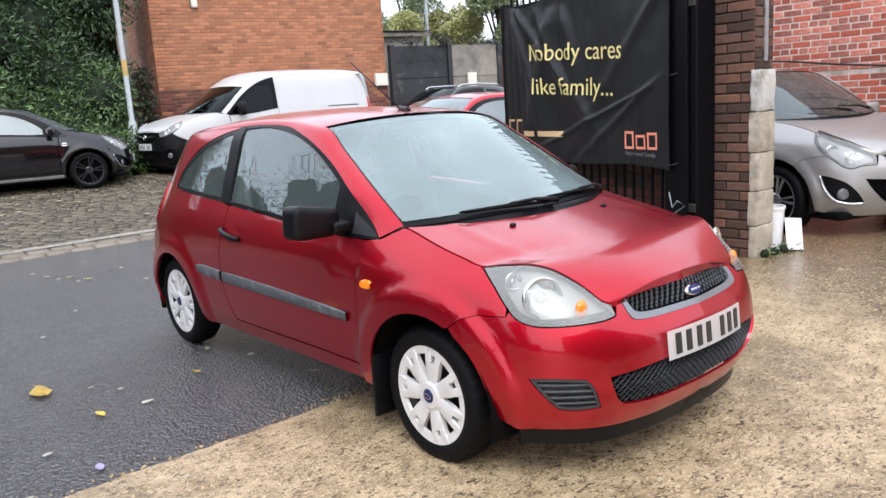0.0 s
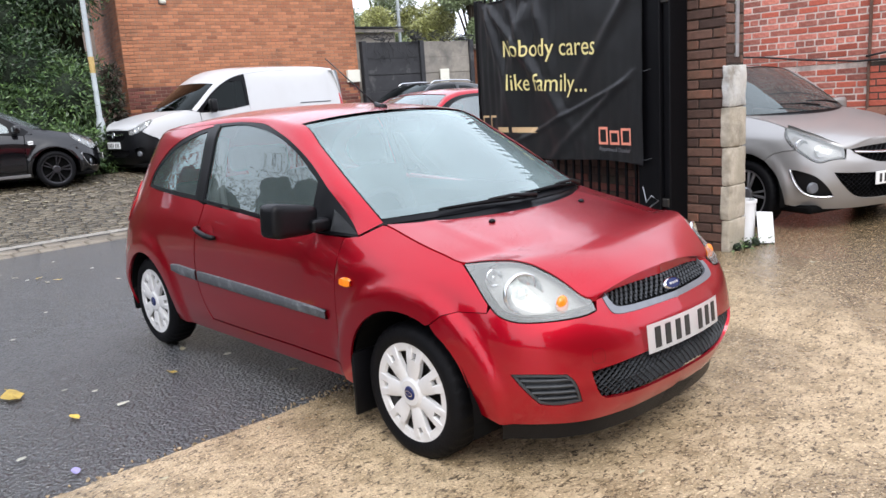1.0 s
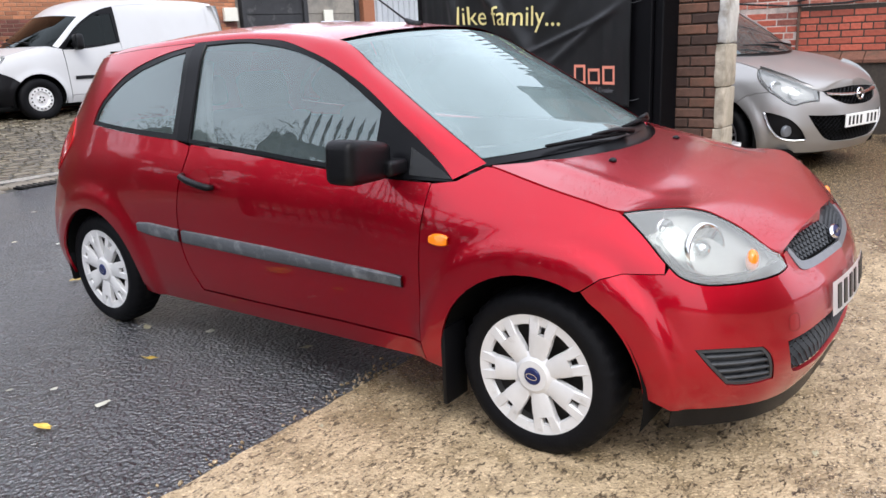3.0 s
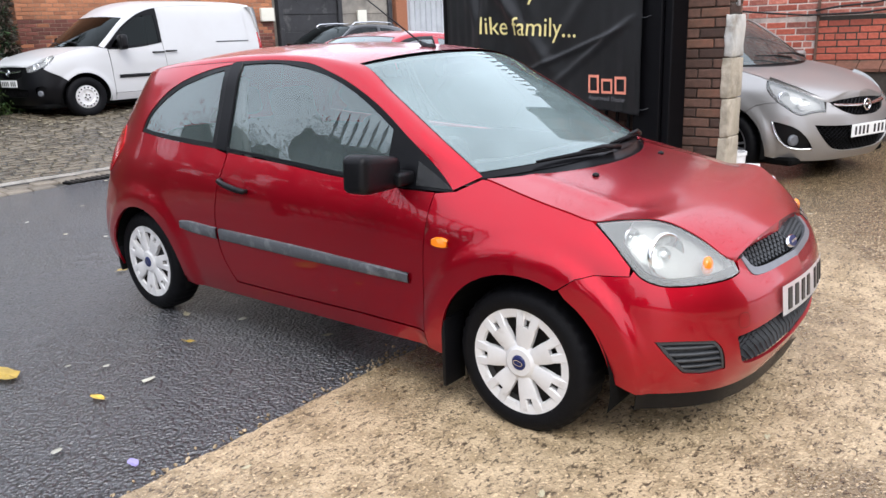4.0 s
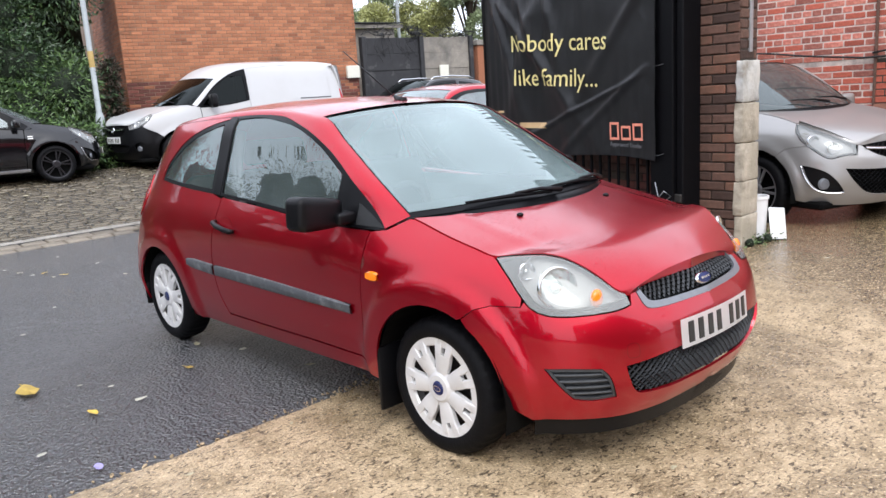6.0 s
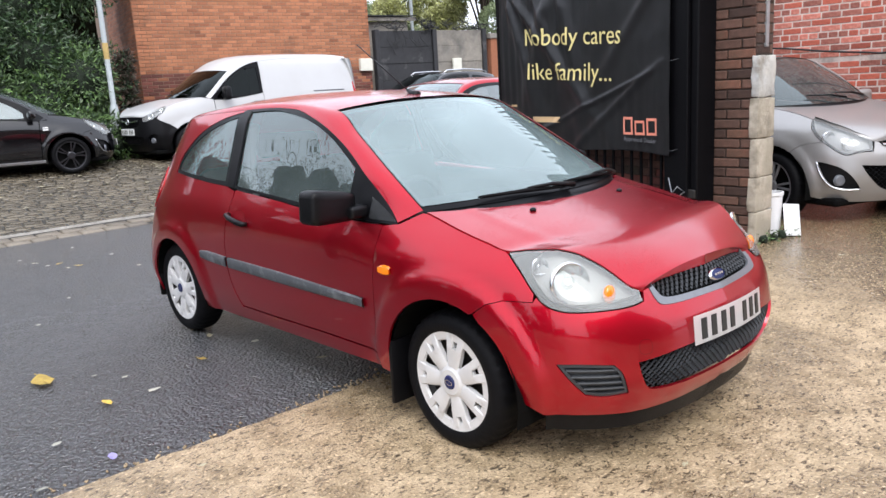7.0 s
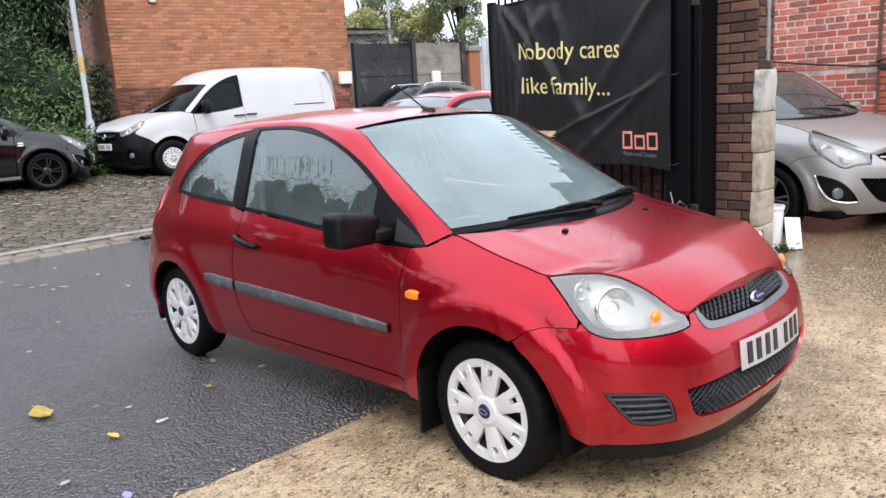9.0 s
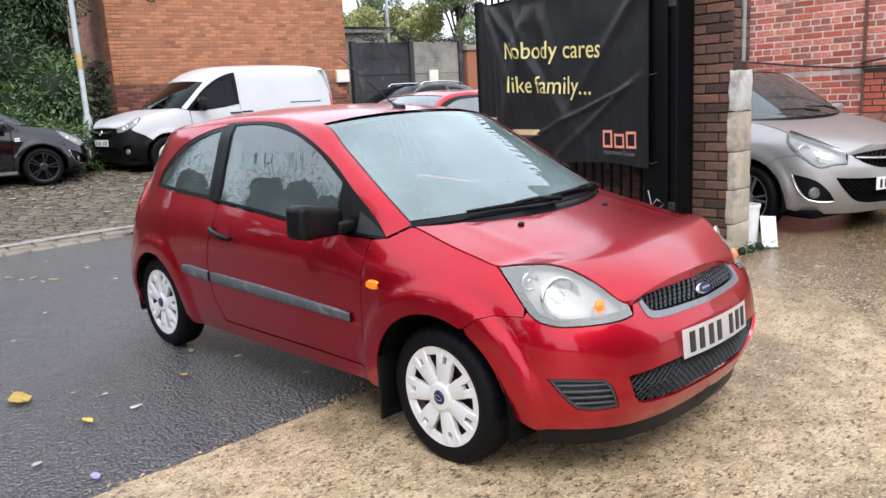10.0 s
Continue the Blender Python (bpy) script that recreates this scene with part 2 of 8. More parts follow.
def paint(name, color, flake=0.15, rough=0.28, dust=0.0, metal=0.0, drops=0.25, coat_ior=1.55, coat=1.0):
    """Car paint: a base with faint flake, a clear coat, thin road film and beaded rain."""
    m = bpy.data.materials.new(name)
    m.use_nodes = True
    n, l = m.node_tree.nodes, m.node_tree.links
    b = n["Principled BSDF"]
    tex = n.new("ShaderNodeTexCoord")
    fl = n.new("ShaderNodeTexNoise")
    fl.inputs["Scale"].default_value, fl.inputs["Detail"].default_value = 2.2, 7
    l.new(tex.outputs["Object"], fl.inputs["Vector"])
    film = n.new("ShaderNodeMapRange")
    film.inputs["From Min"].default_value, film.inputs["From Max"].default_value, film.inputs["To Max"].default_value = 0.45, 0.8, dust
    l.new(fl.outputs["Fac"], film.inputs["Value"])
    mx = n.new("ShaderNodeMix")
    mx.data_type = "RGBA"
    mx.inputs["A"].default_value = (*color, 1)
    mx.inputs["B"].default_value = (0.30, 0.27, 0.24, 1)
    l.new(film.outputs[0], mx.inputs["Factor"])
    l.new(mx.outputs["Result"], b.inputs["Base Color"])
    b.inputs["Metallic"].default_value, b.inputs["Roughness"].default_value = metal, rough
    b.inputs["Specular IOR Level"].default_value = 0.15
    b.inputs["Coat Weight"].default_value, b.inputs["Coat Roughness"].default_value, b.inputs["Coat IOR"].default_value = coat, 0.035, coat_ior
    dr = n.new("ShaderNodeTexVoronoi")
    dr.inputs["Scale"].default_value = 125
    l.new(tex.outputs["Object"], dr.inputs["Vector"])
    mr = n.new("ShaderNodeMapRange")
    mr.inputs["From Min"].default_value, mr.inputs["From Max"].default_value = 0.32, 0.10
    l.new(dr.outputs["Distance"], mr.inputs["Value"])
    patch = n.new("ShaderNodeTexNoise")
    patch.inputs["Scale"].default_value, patch.inputs["Detail"].default_value = 3.5, 6
    l.new(tex.outputs["Object"], patch.inputs["Vector"])
    pm = n.new("ShaderNodeMapRange")
    pm.inputs["From Min"].default_value, pm.inputs["From Max"].default_value = 0.42, 0.62
    l.new(patch.outputs["Fac"], pm.inputs["Value"])
    mul = n.new("ShaderNodeMath")
    mul.operation = "MULTIPLY"
    l.new(mr.outputs[0], mul.inputs[0])
    l.new(pm.outputs[0], mul.inputs[1])
    up = n.new("ShaderNodeSeparateXYZ")
    geo = n.new("ShaderNodeNewGeometry")
    l.new(geo.outputs["True Normal"], up.inputs[0])
    lying = n.new("ShaderNodeMapRange")
    lying.inputs["From Min"].default_value, lying.inputs["From Max"].default_value, lying.inputs["To Min"].default_value = 0.35, 0.75, 0.15
    l.new(up.outputs["Z"], lying.inputs["Value"])
    bead = n.new("ShaderNodeMath")
    bead.operation = "MULTIPLY"
    l.new(mul.outputs[0], bead.inputs[0])
    l.new(lying.outputs[0], bead.inputs[1])
    bp = n.new("ShaderNodeBump")
    bp.inputs["Strength"].default_value, bp.inputs["Distance"].default_value = drops, 0.004
    l.new(bead.outputs[0], bp.inputs["Height"])
    l.new(bp.outputs[0], b.inputs["Coat Normal"])
    haze = n.new("ShaderNodeMapRange")
    haze.inputs["From Min"].default_value, haze.inputs["To Min"].default_value, haze.inputs["To Max"].default_value = 0.15, 0.03, 0.03 + 0.09 * min(1.0, drops)
    l.new(lying.outputs[0], haze.inputs["Value"])
    l.new(haze.outputs[0], b.inputs["Coat Roughness"])
    return m


M_RED = paint("metallic_red_paint", (0.44, 0.002, 0.015), dust=0.004, metal=0.85, rough=0.37, drops=1.0, coat_ior=1.45)
M_SILVER = paint("beige_silver_paint", (0.37, 0.36, 0.35), metal=0.6, rough=0.4, dust=0.1, drops=0.05, coat=0.5)
M_BLACK = paint("black_paint", (0.002, 0.002, 0.003), dust=0.004, drops=0.05)
M_WHITE = paint("white_paint", (0.52, 0.52, 0.52), dust=0.12, drops=0.03, coat=0.35)


def glass(name, tint, clear, rough=0.0, ior=1.5, mist=0.0, mist_color=(0.75, 0.82, 0.82)):
    """Thin glass: see-through, mirror-like at a slant, with patches of condensation (mist) that also stand in for
    reflected sky.
    """
    m = bpy.data.materials.new(name)
    m.use_nodes = True
    n, l = m.node_tree.nodes, m.node_tree.links
    n.remove(n["Principled BSDF"])
    tr, gl, mx, fr = n.new("ShaderNodeBsdfTransparent"), n.new("ShaderNodeBsdfGlossy"), n.new("ShaderNodeMixShader"), n.new("ShaderNodeFresnel")
    tr.inputs[0].default_value = (*(c * clear for c in tint), 1)
    gl.inputs["Roughness"].default_value = rough
    gl.inputs["Color"].default_value = (0.90, 1, 0.985, 1)
    fr.inputs[0].default_value = ior
    under = tr.outputs[0]
    if mist:
        df, mm = n.new("ShaderNodeBsdfDiffuse"), n.new("ShaderNodeMixShader")
        df.inputs[0].default_value = (*mist_color, 1)
        tex, no, mr = n.new("ShaderNodeTexCoord"), n.new("ShaderNodeTexNoise"), n.new("ShaderNodeMapRange")
        no.inputs["Scale"].default_value, no.inputs["Detail"].default_value = 2.5, 6
        mr.inputs["From Min"].default_value, mr.inputs["From Max"].default_value = 0.3, 0.7
        mr.inputs["To Min"].default_value, mr.inputs["To Max"].default_value = mist * 0.7, mist * 1.3
        l.new(tex.outputs["Object"], no.inputs["Vector"])
        l.new(no.outputs["Fac"], mr.inputs["Value"])
        l.new(mr.outputs[0], mm.inputs[0])
        l.new(tr.outputs[0], mm.inputs[1])
        l.new(df.outputs[0], mm.inputs[2])
        under = mm.outputs[0]
    l.new(fr.outputs[0], mx.inputs[0])
    l.new(under, mx.inputs[1])
    l.new(gl.outputs[0], mx.inputs[2])
    l.new(mx.outputs[0], n["Material Output"].inputs["Surface"])
    return m


# side glass: mist is condensation plus painted brightness for reflected sky
M_GLASS = glass("misted_side_glass", (0.78, 0.90, 0.89), 0.85, 0.01, 1.95, mist=0.08, mist_color=(0.58, 0.72, 0.72))
M_SCREEN = glass("misted_windscreen", (0.80, 0.92, 0.91), 0.90, 0.01, 1.85, mist=0.24, mist_color=(0.58, 0.74, 0.74))
M_GLASS_DARK = glass("dark_car_glass", (0.5, 0.5, 0.48), 0.4, 0.02, 1.8, mist=0.06)
# pale mist here paints the bright sky that these panes reflect
M_GLASS_SKY = glass("sky_paled_glass", (0.7, 0.75, 0.75), 0.7, 0.02, 2.2, mist=0.20, mist_color=(0.6, 0.66, 0.68))
M_GLASS_BLACK = glass("black_van_glass", (0.2, 0.2, 0.2), 0.2, 0.02, 1.3)
M_LENS = glass("hazed_lens", (0.95, 0.95, 0.92), 0.92, 0.08, 1.5, mist=0.20, mist_color=(0.82, 0.82, 0.79))
M_LENS_CLEAR = glass("clear_lens", (0.97, 0.97, 0.97), 0.95, 0.03, 1.5, mist=0.16, mist_color=(0.8, 0.8, 0.8))


M_LAMP_BACK = mat("lamp_housing", (0.33, 0.335, 0.33), 0.35, metal=0.1, var=0.2, scale=20)
M_GREY_TRIM = mat("satin_grey_trim", (0.20, 0.21, 0.23), 0.35, metal=0.3, var=0.2, scale=30)
# darker copy of the body red: shade in hollow and gap put into colour
M_RED_SHADE = paint("red_paint_shade", (0.30, 0.005, 0.013), metal=0.6, rough=0.45)
M_RAIN_GLASS = mat("rain_beaded_glass", (0.008, 0.009, 0.010), 0.18, spec=0.35, bump=1.0, bump_scale=160)
M_DASH = mat("grey_interior_plastic", (0.16, 0.165, 0.17), 0.7, var=0.2, scale=20)
M_WIRE = mat("black_cable", (0.012, 0.012, 0.012), 0.6)
M_LITTER = mat("fallen_yellow_leaf", (0.62, 0.42, 0.06), 0.5, var=0.4, scale=30, piece=0.4)
M_LITTER_PALE = mat("fallen_pale_leaf", (0.40, 0.36, 0.24), 0.5, var=0.4, scale=30, piece=0.4)
M_PURPLE = mat("purple_wrapper", (0.32, 0.28, 0.55), 0.4, var=0.2, scale=30)
M_ORANGE_PLASTIC = mat("orange_plastic", (0.75, 0.12, 0.02), 0.4)
M_ROOF_SHEET = mat("weathered_roof_sheet", (0.12, 0.125, 0.13), 0.7, var=0.4, scale=5, grime=0.3)
# near-black green: the shade between leaves is put into this colour
M_LEAF_SHADE = mat("leaf_shade", (0.012, 0.022, 0.008), 0.9, var=0.5, scale=6, bump=0.8, bump_scale=14)
M_HOUSE = mat("brown_house_brick", (0.20, 0.10, 0.07), 0.85, var=0.3, scale=8)
M_SCRAP = mat("pale_leaf_scrap", (0.36, 0.35, 0.29), 0.5, var=0.3, scale=30, piece=0.4)
# ---- building tools ----
def empty(name, m=None):
    ob = new(name)
    if m is not None:
        ob.matrix_world = m
    return ob


def finish(bm, smooth):
    me = bpy.data.meshes.new("m")
    bm.normal_update()
    bm.to_mesh(me)
    bm.free()
    if smooth:
        me.shade_smooth()
    return me


def part(name, bm, material, parent=None, label="", smooth=False, m=None, sharp=None):
    """Link a bmesh as one mesh object, under a thing or part if one is given."""
    me = finish(bm, smooth)
    if sharp:
        me.set_sharp_from_angle(angle=radians(sharp))
    for x in (material if isinstance(material, (list, tuple)) else [material]):
        me.materials.append(x)
    ob = new(name, me)
    if parent:
        ob.parent = parent
    if m is not None:
        ob.matrix_basis = m
    if label:
        ob["label"] = label
    return ob


def shared(name, me, parent=None, m=None):
    ob = new(name, me)
    if parent:
        ob.parent = parent
    if m is not None:
        ob.matrix_basis = m
    return ob


def box(bm, x0, y0, z0, x1, y1, z1, bevel=0.0, m=None, seg=1):
    r = bmesh.ops.create_cube(bm, size=1)
    vs = r["verts"]
    bmesh.ops.scale(bm, vec=(x1 - x0, y1 - y0, z1 - z0), verts=vs)
    bmesh.ops.translate(bm, vec=((x0 + x1) / 2, (y0 + y1) / 2, (z0 + z1) / 2), verts=vs)
    if bevel:
        es = list({e for v in vs for e in v.link_edges})
        vs = [v for v in bmesh.ops.bevel(bm, geom=es, offset=bevel, segments=seg, affect="EDGES", profile=0.5)["verts"]] or vs
        vs = list({v for v in vs})
    if m is not None:
        isl = set(vs)
        stack = list(vs)
        while stack:
            v = stack.pop()
            for e in v.link_edges:
                o = e.other_vert(v)
                if o not in isl:
                    isl.add(o)
                    stack.append(o)
        bmesh.ops.transform(bm, matrix=m, verts=list(isl))
    return bm


def boxed(x0, y0, z0, x1, y1, z1, bevel=0.0, m=None, seg=1):
    return box(bmesh.new(), x0, y0, z0, x1, y1, z1, bevel, m, seg)


def tube(bm, pts, radius, sides=10, close=True):
    """A round bar along points; radius a number or one for each point."""
    pts = [Vector(p) for p in pts]
    rs = radius if isinstance(radius, (list, tuple)) else [radius] * len(pts)
    rings = []
    up = Vector((0, 0, 1))
    for i, p in enumerate(pts):
        d = (pts[min(i + 1, len(pts) - 1)] - pts[max(i - 1, 0)]).normalized()
        a = d.cross(up)
        a = d.cross(Vector((1, 0, 0))) if a.length < 0.05 else a
        a.normalize()
        b = d.cross(a).normalized()
        rings.append([bm.verts.new(p + rs[i] * (math.cos(k * math.tau / sides) * a + math.sin(k * math.tau / sides) * b)) for k in range(sides)])
    for r0, r1 in zip(rings, rings[1:]):
        for k in range(sides):
            bm.faces.new((r0[k], r0[(k + 1) % sides], r1[(k + 1) % sides], r1[k]))
    if close:
        bm.faces.new(rings[0][::-1])
        bm.faces.new(rings[-1])
    return bm


def grid(bm, f, us, vs):
    """A sheet through f(u, v)."""
    rows = [[bm.verts.new(f(u, v)) for v in vs] for u in us]
    for a, b in zip(rows, rows[1:]):
        for k in range(len(vs) - 1):
            bm.faces.new((a[k], a[k + 1], b[k + 1], b[k]))
    return rows


def lathe(bm, profile, sides=40, axis="x"):
    """Turn (radius, along) pairs about an axis."""
    rings = []
    for r, h in profile:
        ring = []
        for k in range(sides):
            a = k * math.tau / sides
            c, s = r * math.cos(a), r * math.sin(a)
            ring.append(bm.verts.new((h, c, s) if axis == "x" else (c, s, h)))
        rings.append(ring)
    for a, b in zip(rings, rings[1:]):
        for k in range(sides):
            bm.faces.new((a[k], a[(k + 1) % sides], b[(k + 1) % sides], b[k]))
    return rings


def span(a, b, n):
    return [a + (b - a) * i / (n - 1) for i in range(n)]


def curve(points):
    """A smooth function through (t, value...) knots: monotone cubic in each value."""
    P = np.array(points, float)
    t, v = P[:, 0], P[:, 1:]
    d = np.diff(v, axis=0) / np.diff(t)[:, None]
    m = np.zeros_like(v)
    m[0], m[-1] = d[0], d[-1]
    for i in range(1, len(t) - 1):
        h0, h1 = t[i] - t[i - 1], t[i + 1] - t[i]
        for c in range(v.shape[1]):
            a, b = d[i - 1, c], d[i, c]
            m[i, c] = 0 if a * b <= 0 else (3 * (h0 + h1)) / ((2 * h1 + h0) / a + (h1 + 2 * h0) / b)

    def f(x):
        x = min(max(x, t[0]), t[-1])
        i = min(max(int(np.searchsorted(t, x)) - 1, 0), len(t) - 2)
        h = t[i + 1] - t[i]
        s = (x - t[i]) / h
        r = (2 * s**3 - 3 * s**2 + 1) * v[i] + (s**3 - 2 * s**2 + s) * h * m[i] + (-2 * s**3 + 3 * s**2) * v[i + 1] + (s**3 - s**2) * h * m[i + 1]
        return float(r[0]) if len(r) == 1 else r
    return f


def path2d(points, n=8, closed=False):
    """Points of a smooth (Catmull-Rom) path in the plane; a point given as (x, y, 1) is a corner."""
    out = []
    N = len(points)
    segs = N if closed else N - 1
    for i in range(segs):
        p1, p2 = points[i], points[(i + 1) % N]
        p0 = points[i - 1] if (i > 0 or closed) else p1
        p3 = points[(i + 2) % N] if (i + 2 < N or closed) else p2
        if len(p1) > 2:
            p0 = p1
        if len(p2) > 2:
            p3 = p2
        for k in range(n):
            s = k / n
            out.append(tuple(0.5 * (2 * p1[j] + (p2[j] - p0[j]) * s + (2 * p0[j] - 5 * p1[j] + 4 * p2[j] - p3[j]) * s * s + (3 * p1[j] - p0[j] - 3 * p2[j] + p3[j]) * s**3) for j in (0, 1)))
    if not closed:
        out.append(tuple(points[-1][:2]))
    return out


def wordshape(text, size, align="LEFT", extrude=0.0005, shear=0.0, spacing=1.0):
    """Built-in-font lettering as a bmesh in the xy plane."""
    cu = bpy.data.curves.new("t", "FONT")
    cu.body, cu.size, cu.align_x, cu.extrude, cu.shear, cu.space_character = text, size, align, extrude, shear, spacing
    cu.resolution_u = 4
    ob = bpy.data.objects.new("t", cu)
    scene.collection.objects.link(ob)
    bpy.context.view_layer.update()
    me = bpy.data.meshes.new_from_object(ob.evaluated_get(bpy.context.evaluated_depsgraph_get()))
    bm = bmesh.new()
    bm.from_mesh(me)
    bpy.data.objects.remove(ob)
    bpy.data.meshes.remove(me)
    bpy.data.curves.remove(cu)
    return bm


def ground_z(x, y):
    """Height of the ground: level road, forecourt rising to the gateway, setted street rising to its far side."""
    z = 0.0
    if x > 0.9:
        z += 0.042 * min(x - 0.9, 2.2) * min(1.0, max(0.0, (6.5 - y) / 3.0))
    if y > 7.9:
        z += 0.092 * min(y - 7.9, 4.6) + 0.02 * max(0.0, min(y - 12.5, 10))
    return z


# ---- ground ----
def sheet(name, x0, x1, y0, y1, material, step=0.25, lift=0.0, label="", category="ground", rough=0.0):
    bm = bmesh.new()
    nx, ny = max(2, int((x1 - x0) / step) + 1), max(2, int((y1 - y0) / step) + 1)

    def f(x, y):
        return (x, y, ground_z(x, y) + lift + rough * noise.noise((x * 1.3, y * 1.3, 0)))
    grid(bm, lambda y, x: f(x, y), span(y0, y1, ny), span(x0, x1, nx))
    bmesh.ops.reverse_faces(bm, faces=bm.faces)
    ob = part(name, bm, material, smooth=True)
    return tagged(ob, label, category, kind="structure")


bm = bmesh.new()
ring = [0, 14, 30, 80, 250, 900]
grid(bm, lambda r, a: (4 + r * math.cos(a), 6 + r * math.sin(a), -0.12 if r < 25 else 0.3 + r * 0.002), [0.01] + ring[1:], span(0, math.tau, 41))
tagged(part("ground", bm, M_GROUND, smooth=True), "bare earth reaching to the horizon", "ground", kind="structure")
sheet("road", -22, 14.5, 0.78, 7.26, M_ASPHALT, 0.3, -0.002, "wet black asphalt roadway", "road", 0.005)
SLAB_X = span(-14, -3.6, 36) + span(-3.57, 2.0, 190) + span(2.2, 9.5, 26)
SLAB_Y = span(-16, 0.6, 56) + [0.74, 0.80, 0.835, 0.852, 0.86]


def slab(x, y):
    """The slab's top, with a broken edge along the asphalt."""
    k = max(0.0, (y - 0.80) / 0.06)
    out = 0.016 * noise.noise((x * 5, 0, 0)) + 0.016 * noise.noise((x * 17, 3, 0)) + 0.010 * noise.noise((x * 44, 7, 0)) - 0.004
    drop = 0.014 * max(0.0, (y - 0.852) / 0.008)
    return (x, y + k * out, ground_z(x, y) + 0.013 - drop + 0.003 * noise.noise((x * 1.3, y * 1.3, 0)))


bm = bmesh.new()
grid(bm, lambda y, x: slab(x, y), SLAB_Y, SLAB_X)
bmesh.ops.reverse_faces(bm, faces=bm.faces)
tagged(part("forecourt", bm, M_CONCRETE, smooth=True, sharp=40), "wet worn tan concrete forecourt with a broken edge", "concrete", kind="structure")
sheet("street", -22, 22, 7.26, 13.2, M_SETT_JOINT, 0.4, -0.012, "dark bedding under the stone setts", "road")
sheet("pavement", -22, 22, 13.2, 30, M_GROUND, 1.0, 0.03, "leafy earth verge beyond the street", "ground")


# ---- brick walls ----
def brick_mesh(w, h, d, bevel=0.006):
    bm = boxed(-w / 2, -d / 2, -h / 2, w / 2, d / 2, h / 2, bevel)
    return finish(bm, False)


def brick_wall(parent, p0, p1, z0, z1, materials, courses, length, near, joint=0.010, bond="stretcher", proud=0.006, band=None, name="brick"):
    """Bricks on the face of a wall from p0 to p1 (seen from the right-hand side of that line). Those in near=(a, b, z) are parts; the rest one mesh."""
    p0, p1 = Vector((*p0, 0)), Vector((*p1, 0))
    d = (p1 - p0).normalized()
    nrm = Vector((d.y, -d.x, 0))
    total = (p1 - p0).length
    turn = Matrix(((d.x, nrm.x, 0, 0), (d.y, nrm.y, 0, 0), (0, 0, 1, 0), (0, 0, 0, 1)))
    rest = [([], []) for _ in materials]
    meshes = {}
    rows = int((z1 - z0) / courses)
    rnd = random.Random(len(name) + int(total * 100))
    made = 0
    for r in range(rows):
        z = z0 + (r + 0.5) * courses
        header = bond == "garden" and r % 4 == 3
        step = length / 2 if header else length
        x = -step * (0.5 if (r % 2 and not header) else (0.25 if header else 0.0))
        while x < total - 0.01:
            a, b = max(0.0, x), min(total, x + step)
            x += step
            if b - a < 0.04:
                continue
            k = band(z) if band else 0
            w = round(b - a - joint, 3)
            c = p0 + d * ((a + b) / 2) + nrm * (proud - 0.03 + rnd.uniform(-0.002, 0.002))
            m = Matrix.Translation((c.x, c.y, z)) @ turn
            if near and near[0] < (a + b) / 2 < near[1] and near[2] < z < near[3] and made < 300:
                if (w, k) not in meshes:
                    me = brick_mesh(w, courses - joint, 0.06)
                    me.materials.append(materials[k])
                    meshes[(w, k)] = me
                shared(name, meshes[(w, k)], parent, m)
                made += 1
            else:
                vs, fs = rest[k]
                n0 = len(vs)
                hx, hz, e = w / 2, (courses - joint) / 2, 0.005
                for yy, ex in ((-0.03, 0), (0.03 - e, 0), (0.03, e)):
                    for sx, sz in ((-1, -1), (1, -1), (1, 1), (-1, 1)):
                        vs.append(m @ Vector((sx * (hx - ex), yy, sz * (hz - ex))))
                for lay in (0, 4):
                    for q in range(4):
                        fs.append((n0 + lay + q, n0 + lay + (q + 1) % 4, n0 + lay + 4 + (q + 1) % 4, n0 + lay + 4 + q))
                fs.append((n0 + 8, n0 + 9, n0 + 10, n0 + 11))
    for k, (vs, fs) in enumerate(rest):
        if vs:
            me = bpy.data.meshes.new("m")
            me.from_pydata(vs, [], fs)
            bmx = bmesh.new()
            bmx.from_mesh(me)
            bmesh.ops.recalc_face_normals(bmx, faces=bmx.faces)
            bmx.to_mesh(me)
            bmx.free()
            me.materials.append(materials[k])
            tagged(shared("brickwork", me, parent), kind="stuff")


def wall_block(name, p0, p1, z0, z1, thick, material, label, category="wall"):
    """A wall whose face runs from p0 to p1; its body lies to the left of that line."""
    p0, p1 = Vector((*p0, 0)), Vector((*p1, 0))
    d = (p1 - p0).normalized()
    nrm = Vector((d.y, -d.x, 0))
    bm = bmesh.new()
    q = [p0, p1, p1 - nrm * thick, p0 - nrm * thick]
    lo = [bm.verts.new((v.x, v.y, z0)) for v in q]
    hi = [bm.verts.new((v.x, v.y, z1)) for v in q]
    bm.faces.new(lo[::-1])
    bm.faces.new(hi)
    for i in range(4):
        bm.faces.new((lo[i], lo[(i + 1) % 4], hi[(i + 1) % 4], hi[i]))
    bmesh.ops.recalc_face_normals(bm, faces=bm.faces)
    return tagged(part(name, bm, material), label, category, kind="structure")


BLD_A, BLD_B = (4.10, 14.97), (9.72, 13.98)
back = Vector((BLD_B[1] - BLD_A[1], -(BLD_B[0] - BLD_A[0]))).normalized() * -1
BLD_C = (BLD_A[0] + back.x * 7, BLD_A[1] + back.y * 7)
BLD_D = (BLD_B[0] + back.x * 7, BLD_B[1] + back.y * 7)
wall_far = wall_block("wall_far", BLD_A, BLD_B, 0.2, 5.4, 0.3, M_MORTAR, "orange brick building wall with a dark red brick base")
wall_far_side = wall_block("wall_far_side", BLD_C, BLD_A, 0.2, 5.4, 0.3, M_MORTAR, "shaded orange brick end wall of the building")
